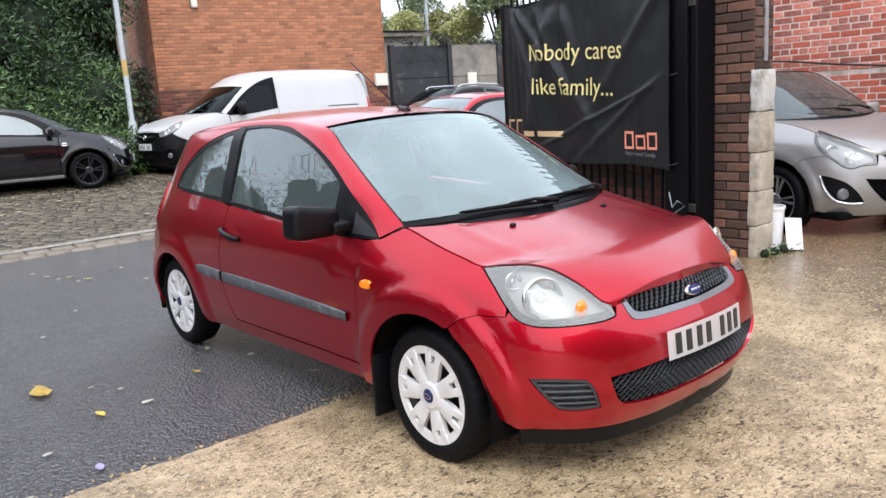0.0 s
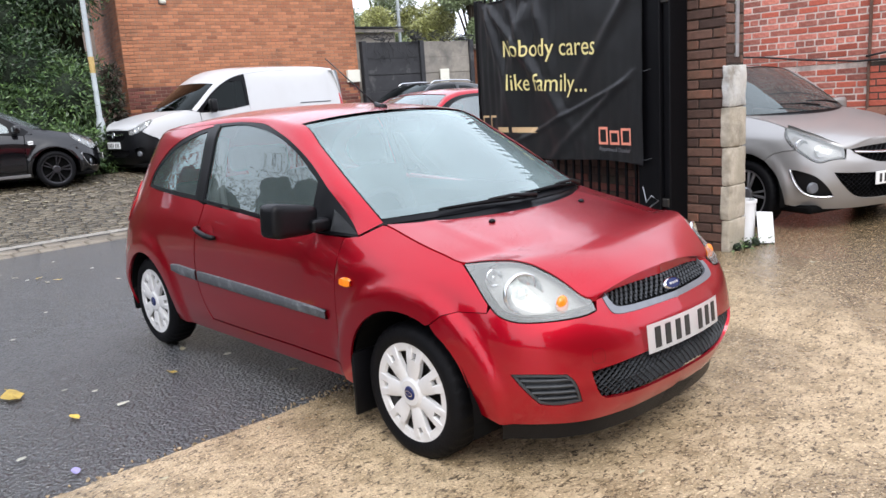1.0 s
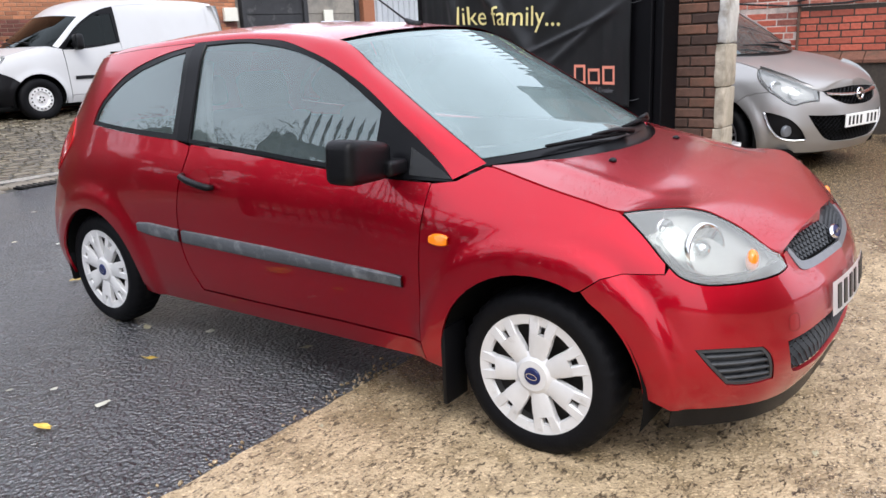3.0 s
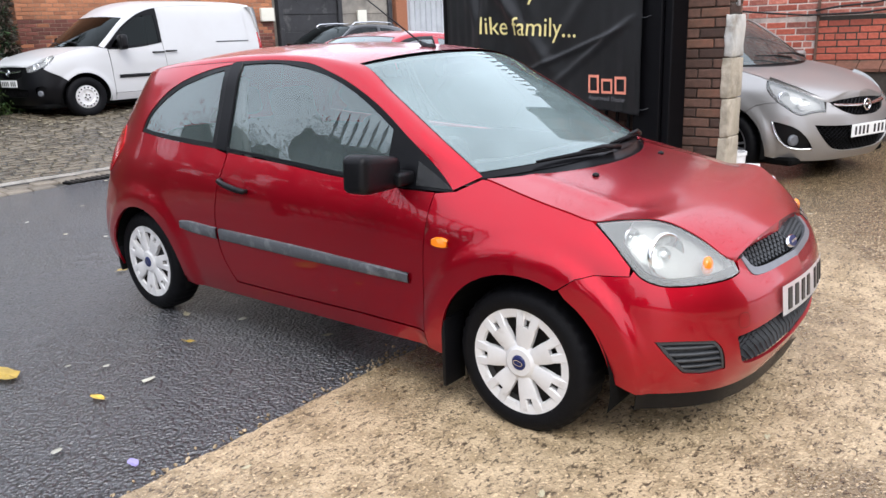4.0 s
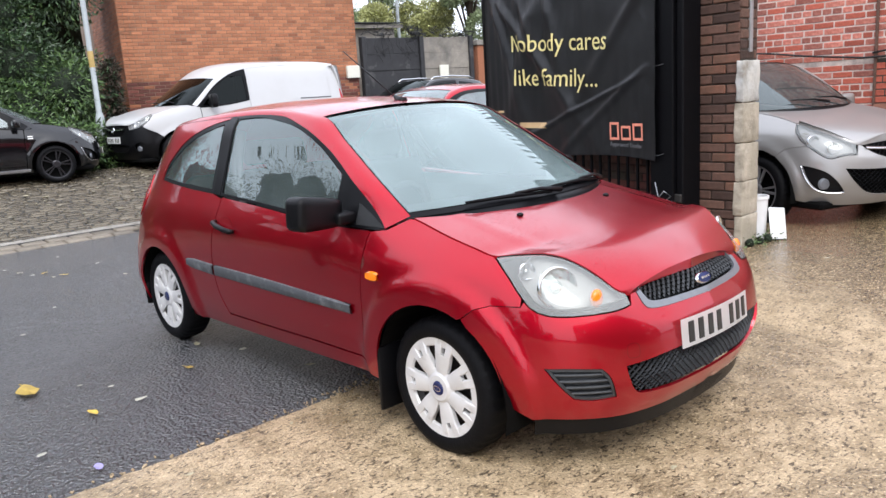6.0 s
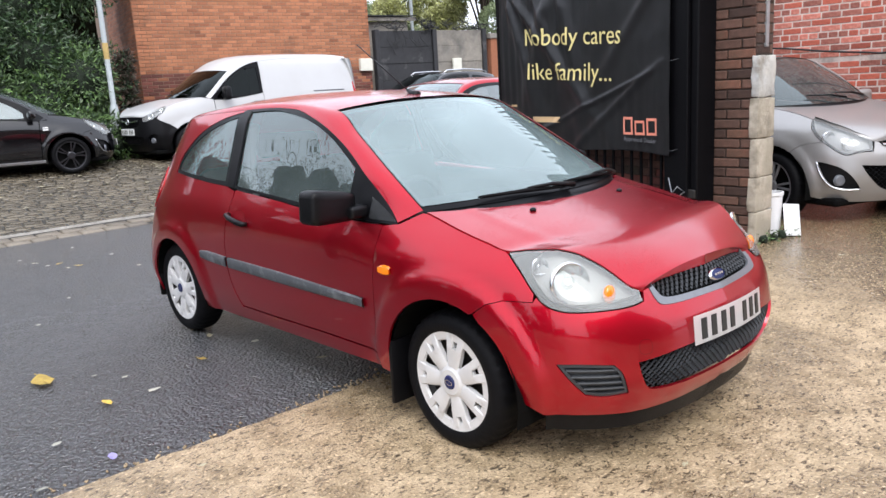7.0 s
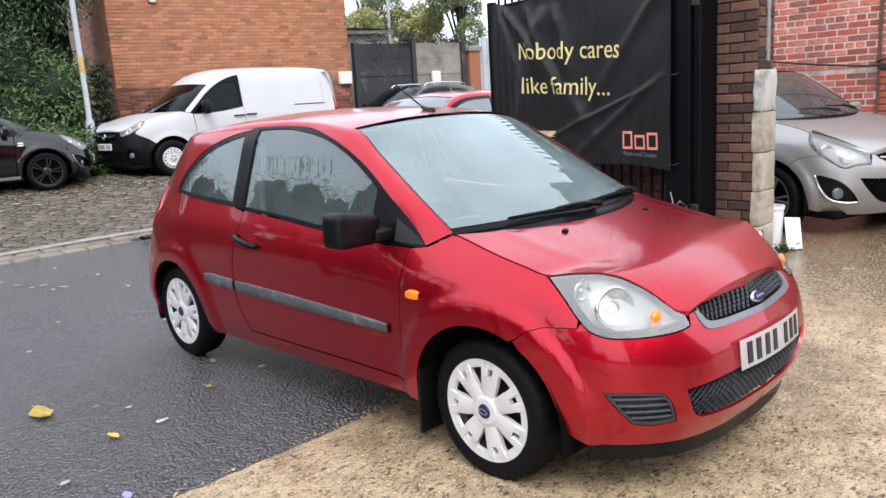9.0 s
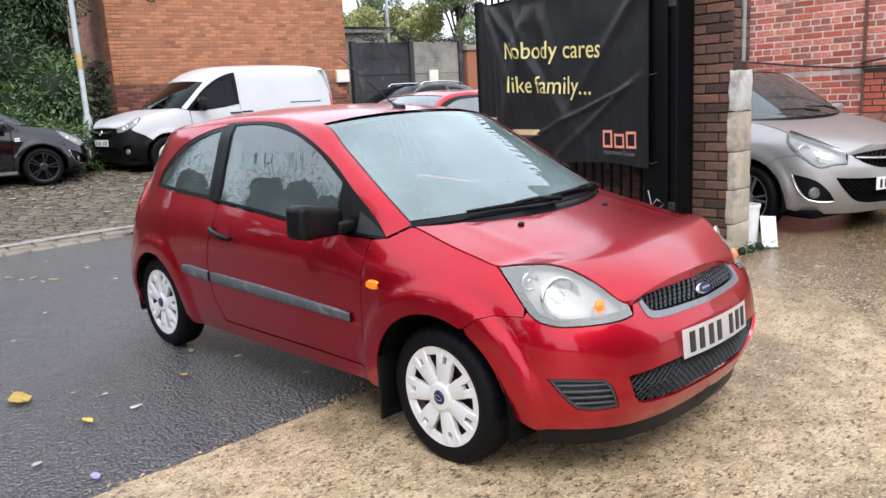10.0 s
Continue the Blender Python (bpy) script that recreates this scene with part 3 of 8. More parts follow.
wall_far_end = wall_block("wall_far_end", BLD_B, BLD_D, 0.2, 5.4, 0.3, M_MORTAR, "brick end wall of the building")
wall_far_back = wall_block("wall_far_back", BLD_D, BLD_C, 0.2, 5.4, 0.3, M_MORTAR, "plain back wall of the building")
bm = bmesh.new()
tops = [bm.verts.new((*p, 5.4)) for p in (BLD_A, BLD_B, BLD_D, BLD_C)]
bm.faces.new(tops)
bmesh.ops.solidify(bm, geom=bm.faces[:], thickness=0.15)
tagged(part("roof_far", bm, M_FENCE_DARK), "flat roof of the brick building", "roof", kind="structure")

wall_yard = wall_block("wall_yard", (7.25, 3.2), (7.25, -5.0), -0.1, 4.2, 0.35, M_MORTAR_PALE, "old red brick yard wall with pale patchy pointing")

# ---- concrete panel fence beyond the building ----
FD = Vector((BLD_B[0] - BLD_A[0], BLD_B[1] - BLD_A[1], 0)).normalized()
FN = Vector((FD.y, -FD.x, 0))


def along(s, out=0.0, z=0.0):
    """A point s metres along the line of the far wall, out metres towards the road."""
    return Vector((BLD_A[0], BLD_A[1], 0)) + FD * s + FN * out + Vector((0, 0, z))


LINE = Matrix(((FD.x, FN.x, 0, 0), (FD.y, FN.y, 0, 0), (0, 0, 1, 0), (0, 0, 0, 1)))
fence = tagged(empty("panel_fence", Matrix.Translation(along(5.95)) @ LINE), "concrete post and panel fence, partly painted black, partly bare", "fence")
for bay, (a, b, material) in enumerate(((0.02, 1.62, M_FENCE_DARK), (1.76, 3.26, M_FENCE_PALE))):
    for k in range(6):
        z0 = 0.45 + k * 0.42
        part("panel", boxed(a, -0.05, z0, b, 0.03 - 0.012 * (k % 2), z0 + 0.4185, 0.008), material, fence, "black-painted concrete panel" if bay == 0 else "bare stained concrete panel")
for s in (-0.06, 1.69, 3.33):
    part("post", boxed(s - 0.065, -0.10, 0.3, s + 0.065, 0.09, 3.0, 0.012), M_FENCE_DARK, fence, "dark concrete post")

# brick pier and white sheet gate past the fence
pier = tagged(empty("brick_pier", Matrix.Translation(along(9.45)) @ LINE), "red brick gate pier with a stone cap", "pier")
part("shaft", boxed(-0.02, -0.2, 0.3, 0.36, 0.16, 2.72, 0.01), M_BRICK_TAN, pier)
part("cap", boxed(-0.07, -0.25, 2.72, 0.41, 0.21, 2.86, 0.015), M_FENCE_PALE, pier, "grey stone cap")
shutter = tagged(empty("metal_sheet_fence", Matrix.Translation(along(9.9)) @ LINE), "white profiled metal sheet fence", "fence")
bm = bmesh.new()
prof = []
for k in range(16):
    x = k * 0.2
    prof += [(x, 0.0), (x + 0.08, 0.0), (x + 0.10, 0.04), (x + 0.18, 0.04)]
grid(bm, lambda i, z: (prof[int(i)][0], prof[int(i)][1], z), range(len(prof)), (0.3, 3.1))
bmesh.ops.solidify(bm, geom=bm.faces[:], thickness=0.004)
part("sheet", bm, M_SHEET, shutter)
part("rail", boxed(0, -0.06, 2.4, 3.2, -0.01, 2.48, 0.005), M_GALV, shutter)

# ---- gateway: pillar, post and gate leaf with banner ----
PZ = ground_z(3.1, 0.7)
pillar = tagged(empty("gate_pillar"), "brown brick gate pillar with a weathered rendered stone edge", "pillar")
part("core", boxed(3.04, 0.60, PZ - 0.1, 3.31, 0.93, 3.3), M_MORTAR_DARK, pillar, "dark mortar")
zb = PZ - 0.05
for k, h in enumerate((0.31, 0.27, 0.30, 0.31, 0.315)):
    bm = boxed(3.015, 0.560, zb + 0.003, 3.29, 0.625 + 0.012 * (k % 2), zb + h - 0.003, 0.010, seg=2)
    bmesh.ops.subdivide_edges(bm, edges=bm.edges[:], cuts=3, use_grid_fill=True)
    for v in bm.verts:
        v.co += 0.007 * noise.noise_vector(v.co * 9 + Vector((k, 0, 0))) + 0.006 * noise.noise_vector(v.co * 31)
    part("quoin", bm, M_STONE_PALE if k == 4 else M_STONE, pillar, "stone block with flaking whitewash" if k == 4 else "cracked weathered stone block", smooth=True, sharp=40)
    zb += h
part("angle_strip", boxed(3.155, 0.58, zb + 0.06, 3.20, 0.60, 3.3, 0.003), M_GALV, pillar, "grey steel angle strip")

G0, G1 = Vector((2.85, 1.18, 0)), Vector((3.6, 3.75, 0))
GD = (G1 - G0).normalized()
GN = Vector((-GD.y, GD.x, 0))  # towards the camera
GATE = Matrix(((GD.x, GN.x, 0, G0.x), (GD.y, GN.y, 0, G0.y), (0, 0, 1, 0), (0, 0, 0, 1)))
hinge_post = tagged(empty("gate_post", GATE), "black painted steel box gate post", "post")
part("shaft", boxed(-0.21, -0.24, 0.02, -0.135, -0.05, 3.2, 0.008), M_BLACK_STEEL, hinge_post)
for z in (0.46, 2.05):
    part("hinge", boxed(-0.20, -0.075, z, -0.06, -0.035, z + 0.07, 0.006), M_STEEL_DARK, hinge_post, "rusty hinge pin")
gate = tagged(empty("steel_gate", GATE), "tall black steel bar gate standing open", "gate")
for a in (-0.13, 2.68):
    part("stile", boxed(a, -0.10, 0.14, a + (0.26 if a < 0 else 0.085), -0.02, 2.45, 0.006), M_BLACK_STEEL, gate)
# black plate added to block the bright gap between stile and banner
part("hinge_plate", boxed(-0.205, -0.118, 0.14, 0.20, -0.104, 2.6, 0.003), M_BLACK_STEEL, gate)
for z in (0.32, 1.30, 2.33):
    part("rail", boxed(-0.03, -0.085, z, 2.68, -0.035, z + 0.07, 0.004), M_BLACK_STEEL, gate)
me_bar = finish(boxed(-0.011, -0.011, 0.2, 0.011, 0.011, 2.62, 0.003), False)
me_bar.materials.append(M_BLACK_STEEL)
for k in range(21):
    shared("bar", me_bar, gate, Matrix.Translation((0.08 + k * 0.125, -0.06, 0)))
wall_gate = wall_block("wall_gate", (4.15, 4.0), (3.25, 0.98), 0.0, 0.95, 0.22, M_BRICK_BROWN, "low brown brick wall behind the gate")

banner = tagged(empty("banner", GATE), "black vinyl banner with yellow and orange lettering tied to the gate", "banner")


def banner_bulge(s, z):
    """How far the vinyl stands off the bars, with folds hanging from its ties."""
    f = 0.010 * math.sin(s * 2.6 + 0.8 * z) + 0.0035 * math.sin(s * 50) * (0.5 + 0.5 * math.sin(s * 1.7 + z * 2))
    for cs, cz, lean, amp, w in ((2.50, 2.38, -0.45, 0.030, 0.05), (2.42, 2.38, -1.1, 0.034, 0.06), (2.0, 2.34, -0.55, 0.020, 0.05), (1.72, 2.30, 0.4, 0.038, 0.09), (1.55, 2.30, -0.3, 0.030, 0.07), (0.10, 1.58, 1.6, 0.022, 0.05), (0.10, 1.52, 3.2, 0.020, 0.05), (0.08, 2.30, 1.0, 0.018, 0.06)):
        drop = cz - z
        if drop > 0:
            d = (s - cs) - lean * drop
            f += amp * math.exp(-(d / (w + 0.05 * drop)) ** 2) * min(1, drop * 6) * math.exp(-drop * 0.8) * 1.35
    f += 0.010 * noise.noise((s * 2.2, z * 2.2, 0.3)) + 0.004 * noise.noise((s * 7, z * 5, 2.3))
    return f


def banner_point(s, z, lift=0.0):
    return Vector((s, banner_bulge(s, z) + 0.004 + lift, z))


bm = bmesh.new()
BX0, BX1 = 0.03, 2.64


def banner_edge(u, v):
    s = BX0 + (BX1 - BX0) * u
    z0 = 0.79 + 0.04 * u + 0.02 * math.sin(u * 9)
    z1 = 2.36 + 0.06 * u - 0.05 * math.sin(u * math.pi * 3) ** 2
    return banner_point(s, z0 + (z1 - z0) * v)


grid(bm, banner_edge, span(0, 1, 170), span(0, 1, 100))
bmesh.ops.solidify(bm, geom=bm.faces[:], thickness=0.002)
part("vinyl", bm, M_BANNER, banner, smooth=True)


def print_on_banner(text, s, z, size, material, name, width, label, fall=0.0):
    """Lettering that follows the folds; s is its left end as seen from the road, where the leaf runs from hinge (0) outwards."""
    bm = wordshape(text, size)
    xs = [v.co.x for v in bm.verts]
    lo, k = min(xs), width / (max(xs) - min(xs))
    for _ in range(4):
        bmesh.ops.triangulate(bm, faces=bm.faces[:])
        bmesh.ops.subdivide_edges(bm, edges=[e for e in bm.edges if e.calc_length() > 0.022], cuts=1)
    bmesh.ops.triangulate(bm, faces=bm.faces[:])
    for v in bm.verts:
        lift = 0.009 + (0.001 if v.co.z > 0 else 0)
        v.co = banner_point(s - (v.co.x - lo) * k, z + v.co.y - fall * (v.co.x - lo) * k, lift)
    part(name, bm, material, banner, label)


print_on_banner("Nobody cares", 2.13, 1.815, 0.235, M_YELLOW, "lettering", 1.515, "yellow printed words", 0.058)
print_on_banner("like family...", 2.04, 1.475, 0.235, M_YELLOW, "lettering", 1.285, "yellow printed words", 0.047)
print_on_banner("Approved Dealer", 0.587, 0.902, 0.055, M_GREY_PRINT, "lettering", 0.41, "dim grey printed words", 0.03)


def emblem(name, strokes, s, z, material, label, w=0.022):
    bm = bmesh.new()
    for pts in strokes:
        for (a, b), (c, d) in zip(pts, pts[1:]):
            n = 6
            dx, dz = c - a, d - b
            L = math.hypot(dx, dz)
            px, pz = -dz / L * w / 2, dx / L * w / 2
            ext_x, ext_z = dx / L * w / 2, dz / L * w / 2
            prev = None
            for i in range(n + 1):
                t = i / n
                cx, cz = a - ext_x + (dx + 2 * ext_x) * t, b - ext_z + (dz + 2 * ext_z) * t
                cur = [bm.verts.new(banner_point(s - (cx + q * px), z + cz + q * pz, 0.004)) for q in (-1, 1)]
                if prev:
                    bm.faces.new((prev[0], prev[1], cur[1], cur[0]))
                prev = cur
    part(name, bm, material, banner, label)


emblem("emblem", [[(x, 0.0), (x, h), (x + 0.10, h), (x + 0.10, 0.0), (x, 0.0)] for x, h in ((0.0, 0.13), (0.15, 0.10), (0.30, 0.12))], 0.585, 0.965, M_ORANGE_PRINT, "orange emblem shape")
emblem("emblem", [[(x, 0.0), (x, 0.15), (x + 0.10, 0.15)] for x in (0.0, 0.17)], 2.60, 1.06, M_GOLD, "gold emblem shape")
emblem("name_bar", [[(0.035, 0.04), (0.17, 0.04)], [(0.29, 0.04), (0.685, 0.04)]], 2.28, 1.03, M_GOLD, "plain gold bars for the trader's name", 0.055)

# ---- car bodies: a side surface round the plan outline, seen as (s, z), with panels cut out of it ----
class Side:
    """Half of a car's side: a plan outline from the middle of the nose (s = 0) round to the middle of the tail,
    pushed in by an amount that depends on height, with raised rims round the wheel arches."""

    def __init__(self, outline, levels, insets, hubs, flare):
        P = np.array(outline, float)
        seg = np.r_[0, np.cumsum(np.hypot(*np.diff(P, axis=0).T))]
        dense = np.array(path2d([tuple(p) for p in P], 24))
        ds = np.r_[0, np.cumsum(np.hypot(*np.diff(dense, axis=0).T))]
        self.s, self.p = ds, dense
        tang = np.gradient(dense, ds, axis=0)
        tang /= np.linalg.norm(tang, axis=1)[:, None]
        tang[0], tang[-1] = (-1, 0), (1, 0)
        self.n = np.c_[tang[:, 1], -tang[:, 0]] * -1.0
        if (self.n[len(ds) // 2] @ np.array((-1.0, 0))) < 0:
            self.n = -self.n
        knots = ds[::24][: len(P)]
        self.ins = curve([(k, *row) for k, row in zip(knots, insets)])
        self.levels, self.hubs, self.flare, self.length = levels, hubs, flare, ds[-1]
        self.cache = {}

    def at(self, s):
        return np.array((np.interp(s, self.s, self.p[:, 0]), np.interp(s, self.s, self.p[:, 1])))

    def pos(self, s, z, lift=0.0):
        s = min(max(s, 0.0), self.length)
        key = round(s, 4)
        f = self.cache.get(key)
        if f is None:
            f = self.cache[key] = curve([(a, b) for a, b in zip(self.levels, self.ins(s))])
        p = self.at(s)
        n = np.array((np.interp(s, self.s, self.n[:, 0]), np.interp(s, self.s, self.n[:, 1])))
        n /= np.linalg.norm(n)
        d = f(z)
        for (hy, hz, r_in, r_out, amount) in self.hubs:
            r = math.hypot(p[1] - hy, z - hz)
            if r < r_out:
                k = min(1.0, (r_out - r) / self.flare)
                d -= amount * k * k * (3 - 2 * k)
        q = p - n * (d - lift)
        return Vector((q[0], q[1], z))

    def normal(self, s, z):
        e = 0.004
        a = self.pos(s + e, z) - self.pos(s - e, z)
        b = self.pos(s, z + e) - self.pos(s, z - e)
        n = a.cross(b).normalized()
        return n if n.x < 0 or abs(n.x) < 0.3 and n.dot(Vector((*(self.at(s) - np.array((0, 1.2))), 0))) > 0 else -n

    def sy(self, y):
        """s of the place on the outline with that y."""
        i = int(np.argmin(self.p[:, 1]))
        return float(np.interp(y, self.p[i:, 1], self.s[i:]))

    def sx(self, x):
        """s of the place on the nose with that (negative) x."""
        k = int(np.argmin(self.p[:, 0]))
        return float(np.interp(-x, -self.p[:k, 0], self.s[:k]))


def inside(p, poly):
    x, y = p
    c = False
    j = len(poly) - 1
    for i in range(len(poly)):
        (x0, y0), (x1, y1) = poly[i], poly[j]
        if (y0 > y) != (y1 > y) and x < (x1 - x0) * (y - y0) / (y1 - y0) + x0:
            c = not c
        j = i
    return c


def area2(poly):
    return sum(a[0] * b[1] - b[0] * a[1] for a, b in zip(poly, poly[1:] + poly[:1]))


def shrink(poly, g):
    """The polygon moved inwards by g."""
    if area2(poly) < 0:
        poly = poly[::-1]
    out = []
    n = len(poly)
    for i in range(n):
        a, b, c = poly[i - 1], poly[i], poly[(i + 1) % n]
        d0 = Vector((b[0] - a[0], b[1] - a[1]))
        d1 = Vector((c[0] - b[0], c[1] - b[1]))
        if d0.length < 1e-6 or d1.length < 1e-6:
            out.append(b)
            continue
        d0.normalize()
        d1.normalize()
        nrm = Vector((-d0.y - d1.y, d0.x + d1.x))
        if nrm.length < 1e-3:
            nrm = Vector((-d0.y, d0.x)) * 2
        nrm = nrm / max(0.5, nrm.length_squared / 2)
        out.append((b[0] + nrm.x * g, b[1] + nrm.y * g))
    return out


def dense(poly, step):
    out = []
    for a, b in zip(poly, poly[1:] + poly[:1]):
        k = max(1, int(math.hypot(b[0] - a[0], b[1] - a[1]) / step))
        out += [(a[0] + (b[0] - a[0]) * i / k, a[1] + (b[1] - a[1]) * i / k) for i in range(k)]
    return out


def panel_mesh(lift, poly, holes=(), gap=0.0025, step=0.03, flange=0.012, normal=None, keep_edge=None):
    """Triangles of a polygon with holes in a surface's own plane, lifted onto it; the rim is turned in."""
    from mathutils.geometry import delaunay_2d_cdt
    rim = dense(shrink(list(poly), gap), step)
    loops = [rim] + [dense(shrink(list(h), -gap), step) for h in holes]
    verts, edges = [], []
    for lp in loops:
        k = len(verts)
        verts += [Vector(p) for p in lp]
        edges += [(k + i, k + (i + 1) % len(lp)) for i in range(len(lp))]
    nb = len(verts)
    xs, ys = [p[0] for p in rim], [p[1] for p in rim]
    near = {}
    for v in verts:
        near.setdefault((int(v.x / step), int(v.y / step)), []).append(v)
    ny = int((max(ys) - min(ys)) / step) + 1
    nx = int((max(xs) - min(xs)) / step) + 1
    for i in range(nx + 1):
        for j in range(ny + 1):
            p = (min(xs) + (i + 0.5 * (j % 2)) * step, min(ys) + j * step)
            if not inside(p, rim) or any(inside(p, h) for h in loops[1:]):
                continue
            c = (int(p[0] / step), int(p[1] / step))
            if any((q - Vector(p)).length < step * 0.45 for a in (-1, 0, 1) for b in (-1, 0, 1) for q in near.get((c[0] + a, c[1] + b), ())):
                continue
            verts.append(Vector(p))
    vo, _, fo, *_ = delaunay_2d_cdt(verts, edges, [], 0, 1e-6)
    bm = bmesh.new()
    bv = [bm.verts.new(lift(v.x, v.y)) for v in vo]
    uv = {b: v for b, v in zip(bv, vo)}
    for f in fo:
        c = ((vo[f[0]].x + vo[f[1]].x + vo[f[2]].x) / 3, (vo[f[0]].y + vo[f[1]].y + vo[f[2]].y) / 3)
        if inside(c, rim) and not any(inside(c, h) for h in loops[1:]):
            bm.faces.new([bv[i] for i in f])
    for v in [v for v in bm.verts if not v.link_faces]:
        bm.verts.remove(v)
        uv.pop(v, None)
    bm.normal_update()
    if normal:
        tot = sum(f.normal.dot(normal(*uv[f.verts[0]])) for f in bm.faces)
        if tot < 0:
            bmesh.ops.reverse_faces(bm, faces=bm.faces[:])
            bm.normal_update()
    if flange:
        es = [e for e in bm.edges if len(e.link_faces) == 1]
        nrm = {v: v.normal.copy() for e in es for v in e.verts}
        r = bmesh.ops.extrude_edge_only(bm, edges=es)
        new_v = [g for g in r["geom"] if isinstance(g, bmesh.types.BMVert)]
        for v in new_v:
            best = min((o for e in v.link_edges for o in (e.other_vert(v),) if o in nrm), key=lambda o: (o.co - v.co).length)
            v.co = v.co - nrm[best] * flange
    return bm


def mirrored(bm):
    """A copy of the bmesh on the other side of the car."""
    b2 = bm.copy()
    for v in b2.verts:
        v.co.x = -v.co.x
    bmesh.ops.reverse_faces(b2, faces=b2.faces[:])
    return b2


def both_sides(bm):
    """The bmesh joined with its mirror image, welded along the middle."""
    inner = [f for f in bm.faces if all(abs(v.co.x) < 0.0045 for v in f.verts)]
    bmesh.ops.delete(bm, geom=inner, context="FACES")
    for v in bm.verts:
        if abs(v.co.x) < 0.0045:
            v.co.x = 0.0
    b2 = mirrored(bm)
    me = bpy.data.meshes.new("m")
    b2.to_mesh(me)
    b2.free()
    bm.from_mesh(me)
    bpy.data.meshes.remove(me)
    mid = [v for v in bm.verts if abs(v.co.x) < 0.004]
    bmesh.ops.remove_doubles(bm, verts=mid, dist=0.004)
    return bm


def arc(cy, cz, r, a0, a1, n):
    return [(cy + r * math.cos(radians(a0 + (a1 - a0) * i / (n - 1))), cz + r * math.sin(radians(a0 + (a1 - a0) * i / (n - 1)))) for i in range(n)]


# ---- the red hatchback: measures ----
RED_LEVELS = (0.18, 0.30, 0.42, 0.55, 0.66, 0.76, 0.86, 0.95, 1.05, 1.20, 1.33, 1.40)
RED_OUTLINE = [(0, -0.805), (-0.30, -0.785), (-0.52, -0.715), (-0.665, -0.59), (-0.755, -0.43), (-0.805, -0.20), (-0.828, 0.10), (-0.835, 0.60),
               (-0.835, 1.30), (-0.832, 2.00), (-0.826, 2.50), (-0.80, 2.84), (-0.72, 3.03), (-0.46, 3.13), (0, 3.16)]
SHELL_INSETS = [
    (0.10, 0.03, 0.000, 0.012, 0.062, 0.16, 0.30, 0.50, 0.7, 0.9, 1.0, 1.1),
    (0.10, 0.03, 0.000, 0.016, 0.085, 0.20, 0.34, 0.52, 0.7, 0.9, 1.0, 1.1),
    (0.10, 0.035, 0.002, 0.018, 0.062, 0.15, 0.29, 0.46, 0.6, 0.8, 0.9, 1.0),
    (0.10, 0.035, 0.004, 0.012, 0.045, 0.115, 0.225, 0.37, 0.5, 0.7, 0.8, 0.9),
    (0.09, 0.03, 0.004, 0.010, 0.030, 0.080, 0.170, 0.29, 0.42, 0.6, 0.7, 0.8),
    (0.09, 0.03, 0.008, 0.008, 0.018, 0.048, 0.138, 0.25, 0.38, 0.5, 0.6, 0.7),
    (0.09, 0.035, 0.014, 0.008, 0.012, 0.030, 0.098, 0.20, 0.30, 0.4, 0.5, 0.6),
    (0.085, 0.045, 0.028, 0.022, 0.018, 0.024, 0.050, 0.085, 0.121, 0.175, 0.222, 0.275),
    (0.085, 0.045, 0.030, 0.026, 0.022, 0.026, 0.050, 0.083, 0.119, 0.173, 0.220, 0.27),
    (0.085, 0.045, 0.025, 0.020, 0.018, 0.026, 0.050, 0.083, 0.119, 0.173, 0.222, 0.275),
    (0.08, 0.03, 0.010, 0.006, 0.012, 0.028, 0.054, 0.088, 0.125, 0.185, 0.250, 0.32),
    (0.06, 0.02, 0.000, 0.008, 0.022, 0.045, 0.078, 0.120, 0.175, 0.265, 0.37, 0.45),
    (0.06, 0.02, 0.000, 0.012, 0.045, 0.075, 0.115, 0.160, 0.23, 0.34, 0.46, 0.54),
    (0.06, 0.02, 0.000, 0.020, 0.070, 0.100, 0.145, 0.195, 0.27, 0.39, 0.52, 0.60),
    (0.06, 0.02, 0.000, 0.020, 0.080, 0.110, 0.155, 0.210, 0.29, 0.41, 0.54, 0.62)]
SET_BACK = (0.030, 0.028, 0.015, 0.005)  # the blunter nose of the red car
RED_INSETS = [tuple(v + (SET_BACK[i] if i < 4 else 0) for v in row) for i, row in enumerate(SHELL_INSETS)]
RED_HUBS = [(-0.01, 0.285, 0.355, 0.485, 0.020), (2.476, 0.285, 0.335, 0.455, 0.018)]
red_side = Side(RED_OUTLINE, RED_LEVELS, RED_INSETS, RED_HUBS, 0.05)
# ---- the small hatchbacks of the other make: measures ----
MINI_LEVELS = (0.18, 0.30, 0.44, 0.58, 0.70, 0.80, 0.90, 1.00, 1.10, 1.24, 1.37, 1.44)
MINI_OUTLINE = [(0, -0.835), (-0.30, -0.812), (-0.54, -0.735), (-0.70, -0.595), (-0.79, -0.42), (-0.838, -0.18), (-0.858, 0.12), (-0.866, 0.60),
                (-0.866, 1.30), (-0.862, 2.00), (-0.850, 2.55), (-0.80, 2.90), (-0.68, 3.08), (-0.40, 3.15), (0, 3.17)]
MINI_INSETS = SHELL_INSETS
MINI_HUBS = [(0.0, 0.31, 0.37, 0.47, 0.018), (2.511, 0.31, 0.36, 0.46, 0.018)]
mini_side = Side(MINI_OUTLINE, MINI_LEVELS, MINI_INSETS, MINI_HUBS, 0.06)
